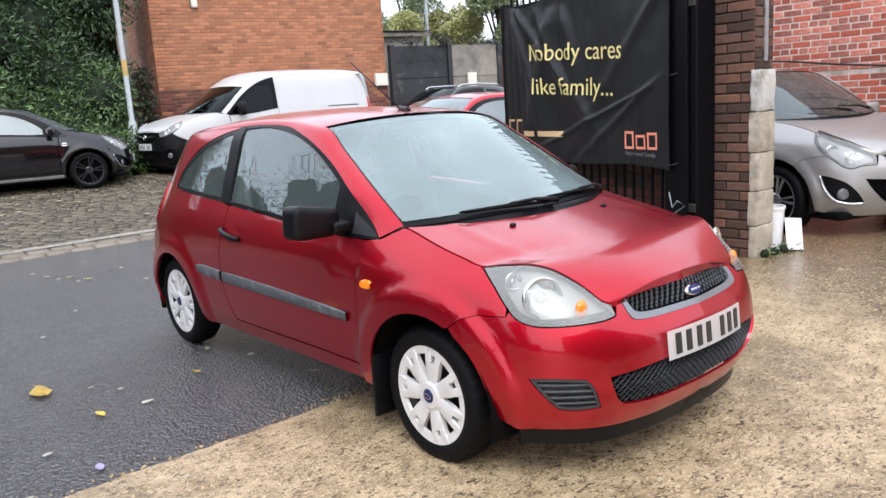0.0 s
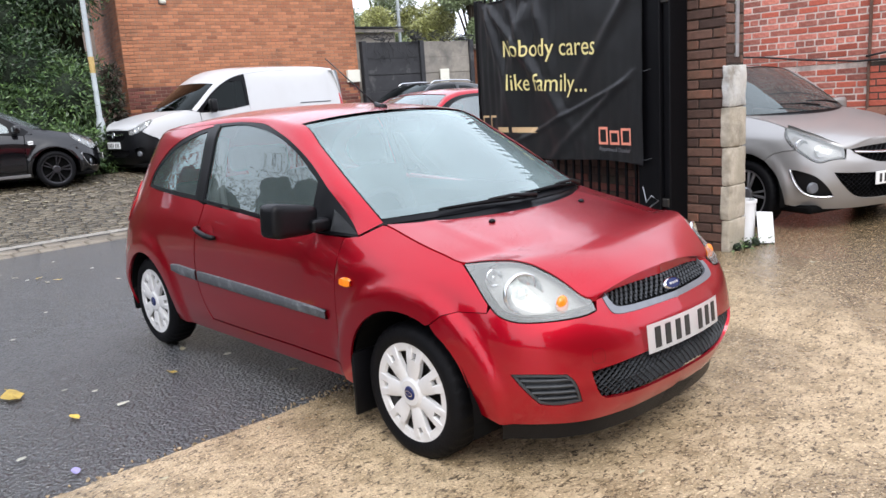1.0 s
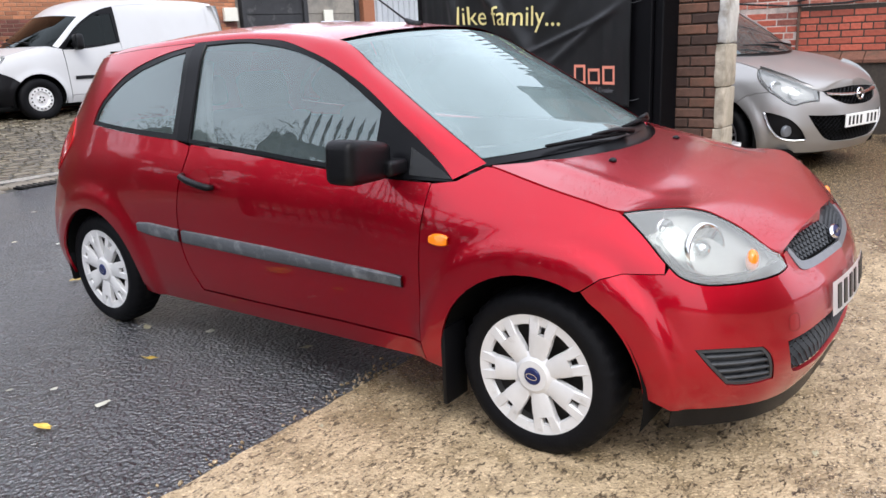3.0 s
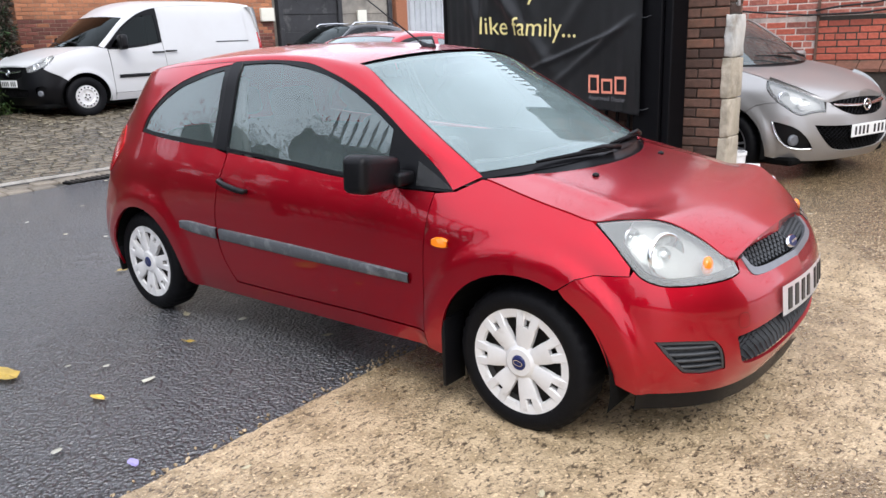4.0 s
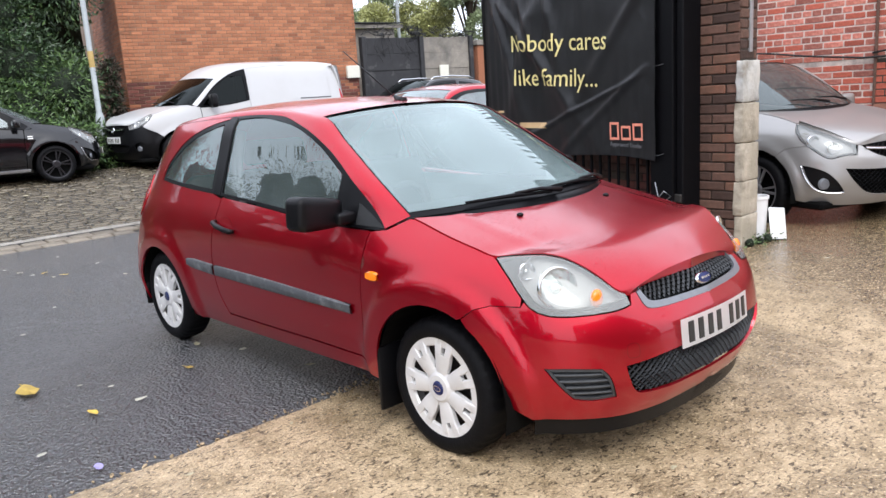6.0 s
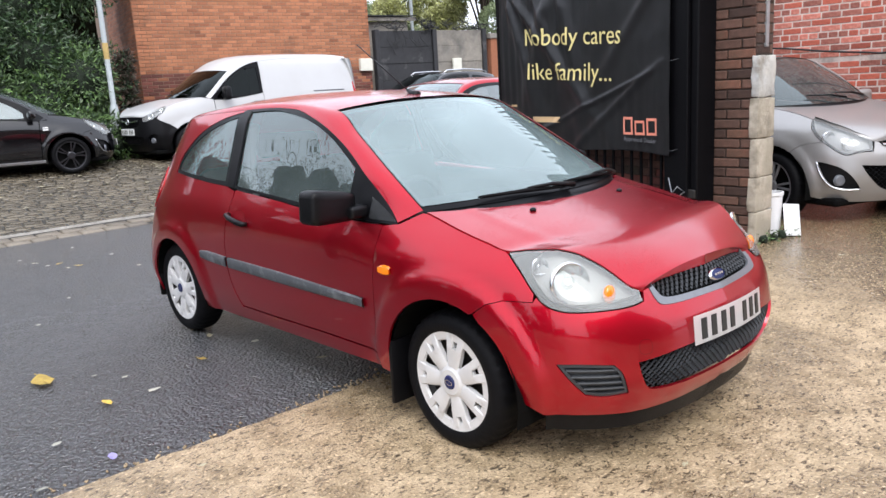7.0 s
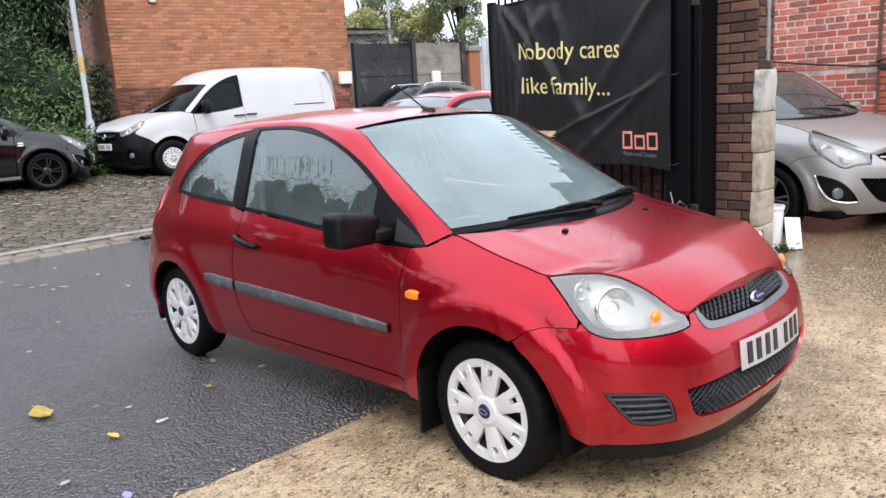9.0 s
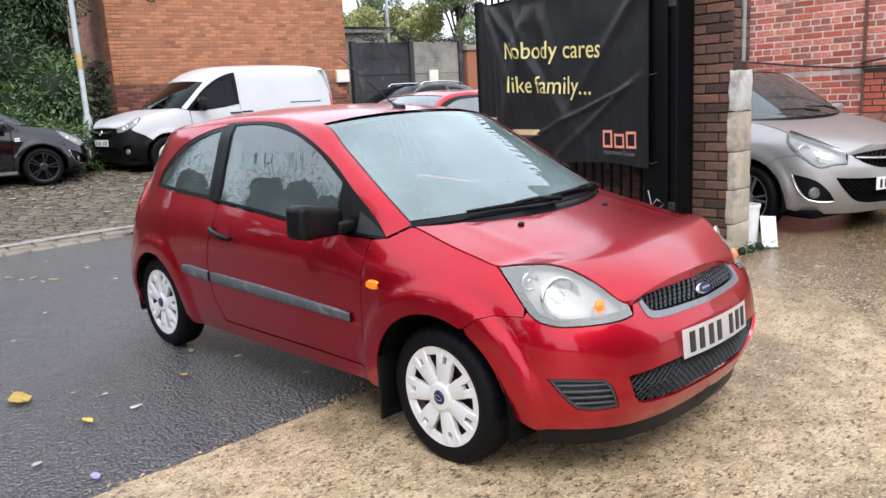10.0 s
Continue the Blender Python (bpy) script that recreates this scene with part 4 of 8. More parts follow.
# ---- the red hatchback ----
def wheel(parent, at, r, width, style, material, facing=-1, tyre_label="", rim_r=None, spin=0.0):
    """A tyre and its rim or cover, its outer face towards facing (-1 or 1 along x)."""
    w = empty("wheel")
    w.parent = parent
    w.matrix_basis = Matrix.Translation(at) @ pose(0, 0, 0, spin, 0, 0) @ (Matrix.Identity(4) if facing < 0 else pose(0, 0, 0, 0, 0, 180))
    rr = rim_r or r * 0.70
    h = width / 2
    bm = bmesh.new()
    lathe(bm, [(rr - 0.02, h * 0.7), (rr + 0.005, h * 0.92), (rr + (r - rr) * 0.45, h), (r - 0.02, h * 0.88), (r - 0.004, h * 0.66), (r, h * 0.3), (r, -h * 0.3), (r - 0.004, -h * 0.66),
               (r - 0.02, -h * 0.88), (rr + (r - rr) * 0.45, -h), (rr + 0.008, -h * 0.93), (rr - 0.004, -h * 0.84), (rr - 0.02, -h * 0.6)], 112)
    for v in bm.verts:
        rad = math.hypot(v.co.y, v.co.z)
        if rad > r - 0.012 and abs(v.co.x) > h * 0.2 and round(math.atan2(v.co.z, v.co.y) * 112 / math.tau) % 3 == 0:
            v.co.y, v.co.z = v.co.y * (1 - 0.007 / rad), v.co.z * (1 - 0.007 / rad)
    part("tyre", bm, M_TYRE, w, tyre_label or "black rubber tyre", smooth=True)
    bm = bmesh.new()
    lathe(bm, [(rr - 0.005, h * 0.8), (rr - 0.005, -h * 0.62), (rr - 0.03, -h * 0.30), (rr * 0.55, -h * 0.2), (0.001, -h * 0.2)], 40)
    # alloys: rim painted near-black as the shade between the spokes
    part("rim", bm, M_STEEL_DARK if style == "cover" else M_LINER_SHADE if style == "alloy" else material, w, "dark pressed steel rim" if style == "cover" else "", smooth=True, sharp=35)
    # face: spokes between a hub disc and an outer ring
    bm = bmesh.new()
    face = -h * 0.86

    def sector(r0, r1, a0, a1, x0, x1, bev=0.003, taper=0.0, n=4):
        """A plate of the spoke's outline, dished from x0 at r0 to x1 at r1."""
        top, bot = [], []
        ring = []
        for i in range(n + 1):
            t = i / n
            rad = r0 + (r1 - r0) * t
            x = x0 + (x1 - x0) * t
            mid, half = (a0 + a1) / 2, (a1 - a0) / 2
            hw = half * (1 - taper * t) if isinstance(taper, (int, float)) else half * taper(t)
            ring.append((rad, mid - hw, mid + hw, x))
        up = [[bm.verts.new((x + (0.004 if k in (0, 3) else 0), rad * math.cos(a), rad * math.sin(a))) for k, a in enumerate((lo, lo + (hi - lo) * 0.12, hi - (hi - lo) * 0.12, hi))] for rad, lo, hi, x in ring]
        dn = [[bm.verts.new((x + 0.022, rad * math.cos(a), rad * math.sin(a))) for a in (lo, hi)] for rad, lo, hi, x in ring]
        for i in range(n):
            for k in range(3):
                bm.faces.new((up[i][k], up[i][k + 1], up[i + 1][k + 1], up[i + 1][k]))
            bm.faces.new((dn[i][0], up[i][0], up[i + 1][0], dn[i + 1][0]))
            bm.faces.new((up[i][3], dn[i][1], dn[i + 1][1], up[i + 1][3]))
        bm.faces.new((up[-1][0], up[-1][1], up[-1][2], up[-1][3], dn[-1][1], dn[-1][0]))

    tau = math.tau
    if style == "cover":
        lathe(bm, [(0.001, face - 0.010), (0.052, face - 0.010), (0.064, face - 0.002), (0.082, face + 0.004)], 40)
        lathe(bm, [(rr - 0.036, face + 0.012), (rr - 0.031, face + 0.002), (rr - 0.010, face), (rr + 0.004, face - 0.002), (rr + 0.010, face + 0.006), (rr + 0.006, face + 0.02)], 56)
        for k in range(7):
            a = k * tau / 7 + tau / 4 + 0.05
            sector(0.062, rr * 0.72, a - 0.445, a + 0.445, face - 0.002, face - 0.005, taper=lambda t: 1.0 - 0.36 * t**0.8)
            for sgn in (-1, 1):
                c = a + sgn * 0.172
                sector(rr * 0.71, rr * 0.985, c - 0.108, c + 0.108, face - 0.005, face - 0.001, taper=0.06)
        part("hubcap", bm, material, w, "silver plastic wheel cover with seven notched spokes", smooth=True, sharp=30)
        bm = bmesh.new()
        lathe(bm, [(0.001, face - 0.016), (0.025, face - 0.016), (0.029, face - 0.012), (0.031, face - 0.008)], 28)
        part("centre_badge", bm, M_BADGE_BLUE, w, "round blue badge", smooth=True, sharp=40)
        bm = bmesh.new()
        for i in range(28):
            a0, a1 = i * tau / 28, (i + 1) * tau / 28
            q = [(0.021, 0.011, a0), (0.021, 0.011, a1), (0.018, 0.0085, a1), (0.018, 0.0085, a0)]
            bm.faces.new([bm.verts.new((face - 0.0175, ay * math.cos(a), az * math.sin(a))) for ay, az, a in q])
        part("badge_ring", bm, M_CHROME, w, "thin silver oval ring")
    elif style == "alloy":
        lathe(bm, [(0.001, face - 0.004), (0.05, face - 0.004), (0.065, face + 0.006)], 32)
        lathe(bm, [(rr - 0.02, face + 0.02), (rr - 0.012, face), (rr + 0.006, face - 0.004), (rr + 0.01, face + 0.01)], 56)
        for k in range(5):
            for sgn in (-1, 1):
                a = k * tau / 5 + 0.35 + sgn * 0.155
                sector(0.05, rr, a - 0.10, a + 0.10, face, face - 0.002, taper=0.58)
        part("spokes", bm, material, w, smooth=True, sharp=30)
    else:
        lathe(bm, [(0.001, face + 0.012), (0.05, face + 0.012), (0.06, face + 0.03), (rr * 0.52, face + 0.028), (rr * 0.60, face + 0.008), (rr * 0.86, face + 0.012), (rr * 0.93, face + 0.03), (rr, face + 0.004), (rr + 0.006, face + 0.002)], 48)
        part("disc", bm, material, w, "pressed steel wheel disc", smooth=True, sharp=35)
        # no holes are cut: flat black discs paint the shade inside them
        bm = bmesh.new()
        for k in range(16):
            a = k * tau / 16
            bmesh.ops.create_circle(bm, cap_ends=True, radius=0.013, segments=10, matrix=Matrix.Translation((face + 0.0075, rr * 0.73 * math.cos(a), rr * 0.73 * math.sin(a))) @ pose(0, 0, 0, 0, 90, 0))
        for k in range(5):
            a = k * tau / 5
            bmesh.ops.create_circle(bm, cap_ends=True, radius=0.014, segments=8, matrix=Matrix.Translation((face + 0.010, 0.036 * math.cos(a), 0.036 * math.sin(a))) @ pose(0, 0, 0, 0, 90, 0))
        tagged(part("vent_holes", bm, M_LINER_SHADE, w, "black discs that stand in for the shade in the holes"), kind="stuff")
    return w


def strip_on(side, pts, thick, lift=0.012, rows=((0.0, -0.5), (0.7, -0.46), (1.0, -0.36), (1.0, 0.36), (0.7, 0.46), (0.0, 0.5)), ends=True):
    """A moulding that follows the side: pts are (s, z), thick its height, lift how far it stands out."""
    bm = bmesh.new()
    grid(bm, lambda i, j: side.pos(pts[int(i)][0], pts[int(i)][1] + rows[int(j)][1] * thick(int(i)), rows[int(j)][0] * lift), range(len(pts)), range(len(rows)))
    if ends:
        bmesh.ops.holes_fill(bm, edges=[e for e in bm.edges if len(e.link_faces) == 1], sides=0)
    bmesh.ops.recalc_face_normals(bm, faces=bm.faces)
    return bm


def lattice(lift, poly, pitch, bar, depth, tilt=1.0, slant=0.5):
    """Crossing bars of a grille inside a polygon, lying on a surface."""
    bm = bmesh.new()
    xs, ys = [p[0] for p in poly], [p[1] for p in poly]
    x0, x1, y0, y1 = min(xs), max(xs), min(ys), max(ys)
    for sgn in (-1, 1):
        k = -int((y1 - y0) / slant / pitch) - 2
        while x0 + k * pitch < x1 + (y1 - y0) / slant + pitch:
            run = []
            n = 16
            for i in range(n + 1):
                y = y0 + (y1 - y0) * i / n
                x = x0 + k * pitch + sgn * (y - y0) / slant
                run.append((x, y, inside((x, y), poly)))
            k += 1
            start = None
            for i in range(n + 1):
                if run[i][2] and start is None:
                    start = i
                if start is not None and (not run[i][2] or i == n):
                    end = i if run[i][2] else i - 1
                    if end > start:
                        pts = [run[start], run[end]] if end - start < 4 else [run[start], run[(start + end) // 2], run[end]]
                        rows = []
                        for x, y, _ in pts:
                            a, b, c = lift(x, y - bar, -depth), lift(x, y, 0.0), lift(x, y + bar, -depth)
                            rows.append([bm.verts.new(q) for q in (a, b, c)])
                        for r0, r1 in zip(rows, rows[1:]):
                            for j in range(2):
                                bm.faces.new((r0[j], r0[j + 1], r1[j + 1], r1[j]))
                    start = None
    return bm


def loft(bm, curves, us):
    """A sheet through a list of 3D curves."""
    return grid(bm, lambda i, u: curves[int(i)](u), range(len(curves)), us)


def build_red_car():
    S = red_side
    Y = S.sy
    L = S.length
    car = tagged(empty("hatchback_car"), "wet metallic red three-door hatchback with silver wheel covers on the forecourt", "car")

    def yz(pts):
        return [(Y(y), z, *k) for y, z, *k in pts]

    def lift(s, z):
        return S.pos(s, z)

    def both(name, poly, material, label="", holes=(), **kw):
        bm = panel_mesh(lift, poly, holes, normal=S.normal, **kw)
        b2 = mirrored(bm)
        a = part(name, bm, material, car, label, smooth=True, sharp=50)
        b = part(name, b2, material, car, label, smooth=True, sharp=50)
        return a, b

    sF = Y(-0.01)
    sR = Y(2.476)
    archF = arc(sF, 0.285, 0.355, 186, -12, 26)
    archR = arc(sR, 0.285, 0.335, 188, -8, 24)
    hood_pts = [(0, 0.716), (0.20, 0.708), (0.36, 0.699), (0.44, 0.688), (0.506, 0.705), (0.577, 0.748), (0.674, 0.794), (0.774, 0.829), (0.895, 0.845), (1.0, 0.842), (1.079, 0.833), (1.191, 0.855), (1.412, 0.903), (1.574, 0.943)]
    hood_e = curve(hood_pts)
    light_top = [(s, hood_e(s)) for s in span(0.47, 1.074, 16)]
    light_low = path2d([(1.076, 0.828, 1), (1.004, 0.776), (0.94, 0.714), (0.888, 0.669), (0.83, 0.648), (0.764, 0.642), (0.655, 0.643), (0.53, 0.647), (0.466, 0.655, 1)], 5)
    grille_low = path2d([(0.405, 0.688, 1), (0.398, 0.653), (0.374, 0.630), (0.292, 0.622), (0.123, 0.621), (0.0, 0.622, 1)], 5)
    mouth = path2d([(0, 0.474, 1), (0.12, 0.474), (0.305, 0.469), (0.455, 0.460), (0.535, 0.455, 1), (0.522, 0.408), (0.492, 0.356), (0.44, 0.332), (0.265, 0.320), (0, 0.318, 1)], 5)
    fog = path2d([(0.838, 0.460, 1), (0.746, 0.462), (0.632, 0.456, 1), (0.600, 0.420), (0.572, 0.340, 1), (0.666, 0.333), (0.735, 0.342, 1), (0.780, 0.390)], 5, closed=True)

    # front bumper
    cut = [(1.169, 0.612), (1.111, 0.656), (1.051, 0.671), (0.93, 0.675)]
    af = [p for p in archF if p[0] < sF and 0.25 < p[1] < 0.606]
    bump = [(0, 0.240), (0.30, 0.240), (0.60, 0.246), (0.90, 0.250)] + af + cut + light_low[12:] + [(0.445, 0.686)] + grille_low + mouth
    bm = panel_mesh(lift, bump, [fog], gap=0.0012, step=0.022, flange=0.012, normal=S.normal)
    for v in bm.verts:
        if abs(v.co.x) < 0.0045:
            v.co.x = 0.0
    part("front_bumper", both_sides(bm), M_RED, car, "red front bumper with a small paint scrape", smooth=True, sharp=45)
    # towing-eye cover: a darker red ring paints the shade of its gap
    tow = path2d([(0.478, 0.483), (0.478, 0.527), (0.524, 0.530), (0.526, 0.486)], 4, closed=True)
    bm = panel_mesh(lambda s, z: S.pos(s, z, 0.0015), tow, [shrink(tow, 0.0028)], gap=0.0, step=0.02, flange=0, normal=S.normal)
    part("towing_cover_edge", bm, M_RED_SHADE, car, "darker red ring that stands in for the shaded towing-cover gap")
    # chin
    def lip(s, k):
        p = S.pos(abs(s), 0.275)
        q = p + Vector((0.0 if abs(s) < 0.02 else 0.016, 0.020, 0)) + Vector((0.012, 0.014, 0)) * k
        return Vector((q.x if s >= 0 else -q.x, q.y, 0.256 - 0.078 * k if k <= 1 else 0.178))
    bm = bmesh.new()
    grid(bm, lip, span(-0.88, 0.88, 71), (0, 0.4, 0.8, 1.0, 2.2))
    bmesh.ops.recalc_face_normals(bm, faces=bm.faces)
    bmesh.ops.solidify(bm, geom=bm.faces[:], thickness=0.004)
    part("chin_spoiler", bm, M_BLACK_PLASTIC, car, "black plastic lower lip", smooth=True, sharp=45)
    # fenders
    ab = [p for p in archF if p[0] >= sF or p[1] >= 0.606]
    fend = ab + [(Y(0.352), 0.236), (Y(0.425), 0.250)] + yz([(0.435, 0.325), (0.425, 0.58), (0.412, 0.75), (0.398, 0.886), (0.31, 0.897)]) + [(1.574, 0.940)]
    fend += [(s, hood_e(s)) for s in span(1.55, 1.09, 12)] + light_low[1:12] + cut[::-1][:-1] + [(1.169, 0.614)]
    both("front_wing", fend, M_RED, "red front wing", step=0.025, gap=0.0016)
    # doors
    belt = curve([(Y(0.30), 0.892), (Y(0.40), 0.893), (Y(0.88), 0.912), (Y(1.28), 0.940), (Y(1.72), 0.966), (Y(2.04), 0.982), (Y(2.52), 1.015)])
    door = yz([(0.398, 0.890)]) + [(s, belt(s) - 0.004) for s in span(Y(0.45), Y(1.70), 10)]
    door += path2d(yz([(1.708, 0.955, 1), (1.715, 0.90), (1.752, 0.77), (1.778, 0.61), (1.762, 0.46), (1.68, 0.318, 1)]), 6)[1:]
    door += yz([(1.33, 0.320), (0.85, 0.328), (0.435, 0.326), (0.425, 0.58), (0.412, 0.75)])
    both("door", door, M_RED, "red side door", step=0.04)
    # body side: sill, quarter and tail
    rail_p = curve([(0, Y(0.325), 0.900), (1, Y(0.55), 1.072), (2, Y(0.80), 1.224), (3, Y(1.04), 1.322), (4, Y(1.29), 1.378), (5, Y(1.53), 1.388), (6, Y(1.76), 1.384), (7, Y(2.0), 1.376), (8, Y(2.3), 1.362), (9, Y(2.62), 1.335)])
    rail_q = curve([(0, -0.672, 0.232, 0.950), (1, -0.634, 0.49, 1.100), (2, -0.590, 0.74, 1.246), (3, -0.548, 0.965, 1.366), (4, -0.545, 1.25, 1.402), (5, -0.545, 1.53, 1.414), (6, -0.54, 1.76, 1.412), (7, -0.53, 2.0, 1.402), (8, -0.50, 2.3, 1.382), (9, -0.45, 2.58, 1.345)])
    quarter = path2d(yz([(1.800, 0.974, 1), (2.04, 0.984), (2.35, 1.004), (2.525, 1.022, 1), (2.50, 1.09), (2.44, 1.155), (2.33, 1.232), (2.19, 1.290), (2.01, 1.338), (1.88, 1.360), (1.812, 1.368, 1)]), 5, closed=True)
    frameA = yz([(1.792, 0.970), (1.796, 1.383)])
    bodyp = yz([(0.425, 0.250), (1.2, 0.240), (2.06, 0.226)]) + [p for p in archR if p[1] > 0.215] + [(Y(2.83), 0.21), (L - 0.6, 0.22), (L, 0.22), (L, 1.36), (L - 0.45, 1.355), (Y(2.80), 1.335)]
    bodyp += [tuple(rail_p(t)) for t in span(9, 6.16, 14)] + [frameA[1], frameA[0]] + [(Y(1.712), 0.955)]
    bodyp += path2d(yz([(1.712, 0.950, 1), (1.718, 0.90), (1.755, 0.77), (1.781, 0.61), (1.765, 0.46), (1.684, 0.314, 1)]), 6)[1:] + yz([(1.33, 0.316), (0.85, 0.324), (0.44, 0.322)])
    both("body_side", bodyp, M_RED, "red rear quarter and sill", holes=[quarter], step=0.035)
    # window bands
    win = path2d(yz([(0.655, 0.936, 1), (0.88, 0.930), (1.28, 0.956), (1.71, 0.982, 1), (1.724, 1.20), (1.732, 1.368, 1), (1.55, 1.374), (1.39, 1.367), (1.13, 1.326), (0.90, 1.246), (0.655, 1.112, 1)]), 5, closed=True)
    band = [(s, belt(s)) for s in span(Y(0.318), Y(1.788), 14)] + [(Y(1.793), 1.381)] + [tuple(rail_p(t)) for t in span(6.1, 0.05, 22)]
    both("window_frame", band, M_BLACK_TRIM, "black door window frame and mirror mounting", holes=[win], gap=0.001, step=0.03)
    gl = lambda s, z: S.pos(s, z, -0.008)
    for name, poly in (("door_glass", win), ("quarter_glass", quarter)):
        bm = panel_mesh(gl, poly, gap=-0.004, step=0.05, flange=0, normal=S.normal)
        b2 = mirrored(bm)
        part(name, bm, M_GLASS, car, "side window glass reflecting sky", smooth=True).visible_shadow = False
        part(name, b2, M_GLASS, car, "side window glass", smooth=True).visible_shadow = False
    # quarter window surround and dark print
    ring_in = path2d(yz([(1.846, 0.996, 1), (2.04, 1.004), (2.35, 1.022), (2.500, 1.037, 1), (2.478, 1.09), (2.42, 1.145), (2.315, 1.212), (2.18, 1.268), (2.0, 1.317), (1.856, 1.346, 1)]), 5, closed=True)
    bm = panel_mesh(lambda s, z: S.pos(s, z, -0.004), quarter, [ring_in], gap=-0.001, step=0.03, flange=0.006, normal=S.normal)
    b2 = mirrored(bm)
    part("window_seal", bm, M_BLACK_PLASTIC, car, "black rubber window surround", smooth=True, sharp=40)
    part("window_seal", b2, M_BLACK_PLASTIC, car, "black rubber window surround", smooth=True, sharp=40)
    # black post trim between door and quarter window
    post_w = 0.043
    for sgn in (1, -1):
        bm = bmesh.new()
        grid(bm, lambda z, k: S.pos(Y(1.765 + 0.012 * (z - 0.96)) + k * post_w, z, 0.004 if abs(k) < 0.95 else -0.002), span(0.972, 1.378, 12), (-1, -0.9, 0, 0.9, 1))
        bmesh.ops.recalc_face_normals(bm, faces=bm.faces)
        part("door_post_trim", bm if sgn > 0 else mirrored(bm), M_BLACK_TRIM, car, "black door post trim", smooth=True, sharp=40)
    # pillars and roof rails
    for sgn in (1, -1):
        bm = bmesh.new()

        def rail(t, k):
            a = S.pos(*rail_p(t))
            b = Vector(rail_q(t))
            m = a.lerp(b, k)
            out = (Vector((-1, 0, 0)) * 0.6 + Vector((0, 0, 1)) * 0.8) * (a - b).length * 0.16 * math.sin(k * math.pi) * min(1, t / 0.8)
            p = m + out
            return Vector((p.x * sgn, p.y, p.z))
        grid(bm, rail, span(0, 9, 70), span(0.0, 1, 9))
        bmesh.ops.recalc_face_normals(bm, faces=bm.faces)
        part("pillar_rail", bm, M_RED, car, "red windscreen pillar and roof rail", smooth=True)
    # bonnet
    zc = curve([(-0.71, 0.718), (-0.66, 0.744), (-0.56, 0.799), (-0.45, 0.842), (-0.35, 0.867), (-0.15, 0.907), (0.02, 0.939), (0.2, 0.970)])
    bow = curve([(0, 0), (0.42, -0.02), (0.674, -0.045), (1.079, -0.10), (1.3, -0.155), (1.574, -0.235)])

    def bonnet(s, w):
        e = S.pos(s, hood_e(s) + 0.002)
        yc = e.y + bow(s)
        k = abs(w)
        z0 = zc(yc)
        z = z0 - (z0 - e.z) * k**2.4
        fade = min(1, max(0, (s - 0.92) / 0.25))
        z += 0.004 * math.exp(-((k - 0.74) / 0.05) ** 2) * fade
        return Vector((w * abs(e.x), yc + (e.y - yc) * k * k, z))
    bm = bmesh.new()
    ss = [0.004] + span(0.03, 1.562, 60)
    rows = grid(bm, bonnet, ss, span(-0.995, 0.995, 61))
    bmesh.ops.remove_doubles(bm, verts=bm.verts, dist=0.0006)
    bmesh.ops.recalc_face_normals(bm, faces=bm.faces)
    if sum(f.normal.z for f in bm.faces) < 0:
        bmesh.ops.reverse_faces(bm, faces=bm.faces[:])
    es = [e for e in bm.edges if len(e.link_faces) == 1]
    r = bmesh.ops.extrude_edge_only(bm, edges=es)
    for v in (g for g in r["geom"] if isinstance(g, bmesh.types.BMVert)):
        v.co.z -= 0.012
    part("bonnet", bm, M_RED, car, "red bonnet beaded with rain", smooth=True, sharp=30)
    # screen, cowl, roof
    sc = curve([(0, 0.055, 0.962), (1, 0.345, 1.125), (2, 0.63, 1.282), (3, 0.895, 1.402)])

    def screen(t, w, inset=0.0):
        q = rail_q(t)
        yc, z0 = sc(t)
        k = abs(w)
        return Vector((w * (abs(q[0]) - inset), yc + (q[1] - yc) * k**2.2, z0 + (q[2] - z0) * k**2.2))
    bm = bmesh.new()
    grid(bm, lambda t, w: screen(t, w) - Vector((0, 0, 0.006)), span(0.12, 2.94, 30), span(-0.985, 0.985, 40))
    bmesh.ops.recalc_face_normals(bm, faces=bm.faces)
    part("windscreen", bm, M_SCREEN, car, "sloping windscreen reflecting pale sky", smooth=True).visible_shadow = False
    bm = bmesh.new()
    band_t = lambda i, j: screen((0.02, 0.12, 0.30)[int(i)], span(-0.998, 0.998, 41)[int(j)]) - Vector((0, 0, (0.012, 0.009, 0.009)[int(i)]))
    grid(bm, band_t, range(3), range(41))
    for sgn in (-1, 1):
        grid(bm, lambda t, k: screen(t, sgn * (0.955 + 0.043 * k)) - Vector((0, 0, 0.008)), span(0.3, 2.98, 24), (0, 1))
    grid(bm, lambda t, w: screen(t, w) - Vector((0, 0, 0.008)), (2.90, 2.99), span(-0.99, 0.99, 31))
    bmesh.ops.recalc_face_normals(bm, faces=bm.faces)
    part("screen_border", bm, M_BLACK_TRIM, car, "black windscreen border", smooth=True)
    bm = bmesh.new()
    grid(bm, lambda k, w: bonnet(1.562, w).lerp(screen(0.06, w), k) - Vector((0, 0, 0.014 + 0.012 * math.sin(k * math.pi))), span(-0.15, 1, 6), span(-0.97, 0.97, 41))
    bmesh.ops.recalc_face_normals(bm, faces=bm.faces)
    part("cowl", bm, M_BLACK_TRIM, car, "black plastic scuttle panel", smooth=True)
    rc = curve([(3, 0.895, 1.404), (4, 1.22, 1.437), (5, 1.52, 1.452), (6, 1.76, 1.453), (7, 2.02, 1.446), (8, 2.36, 1.420), (9, 2.66, 1.372)])

    def roof(t, w):
        q = rail_q(t)
        yc, z0 = rc(t)
        k = abs(w)
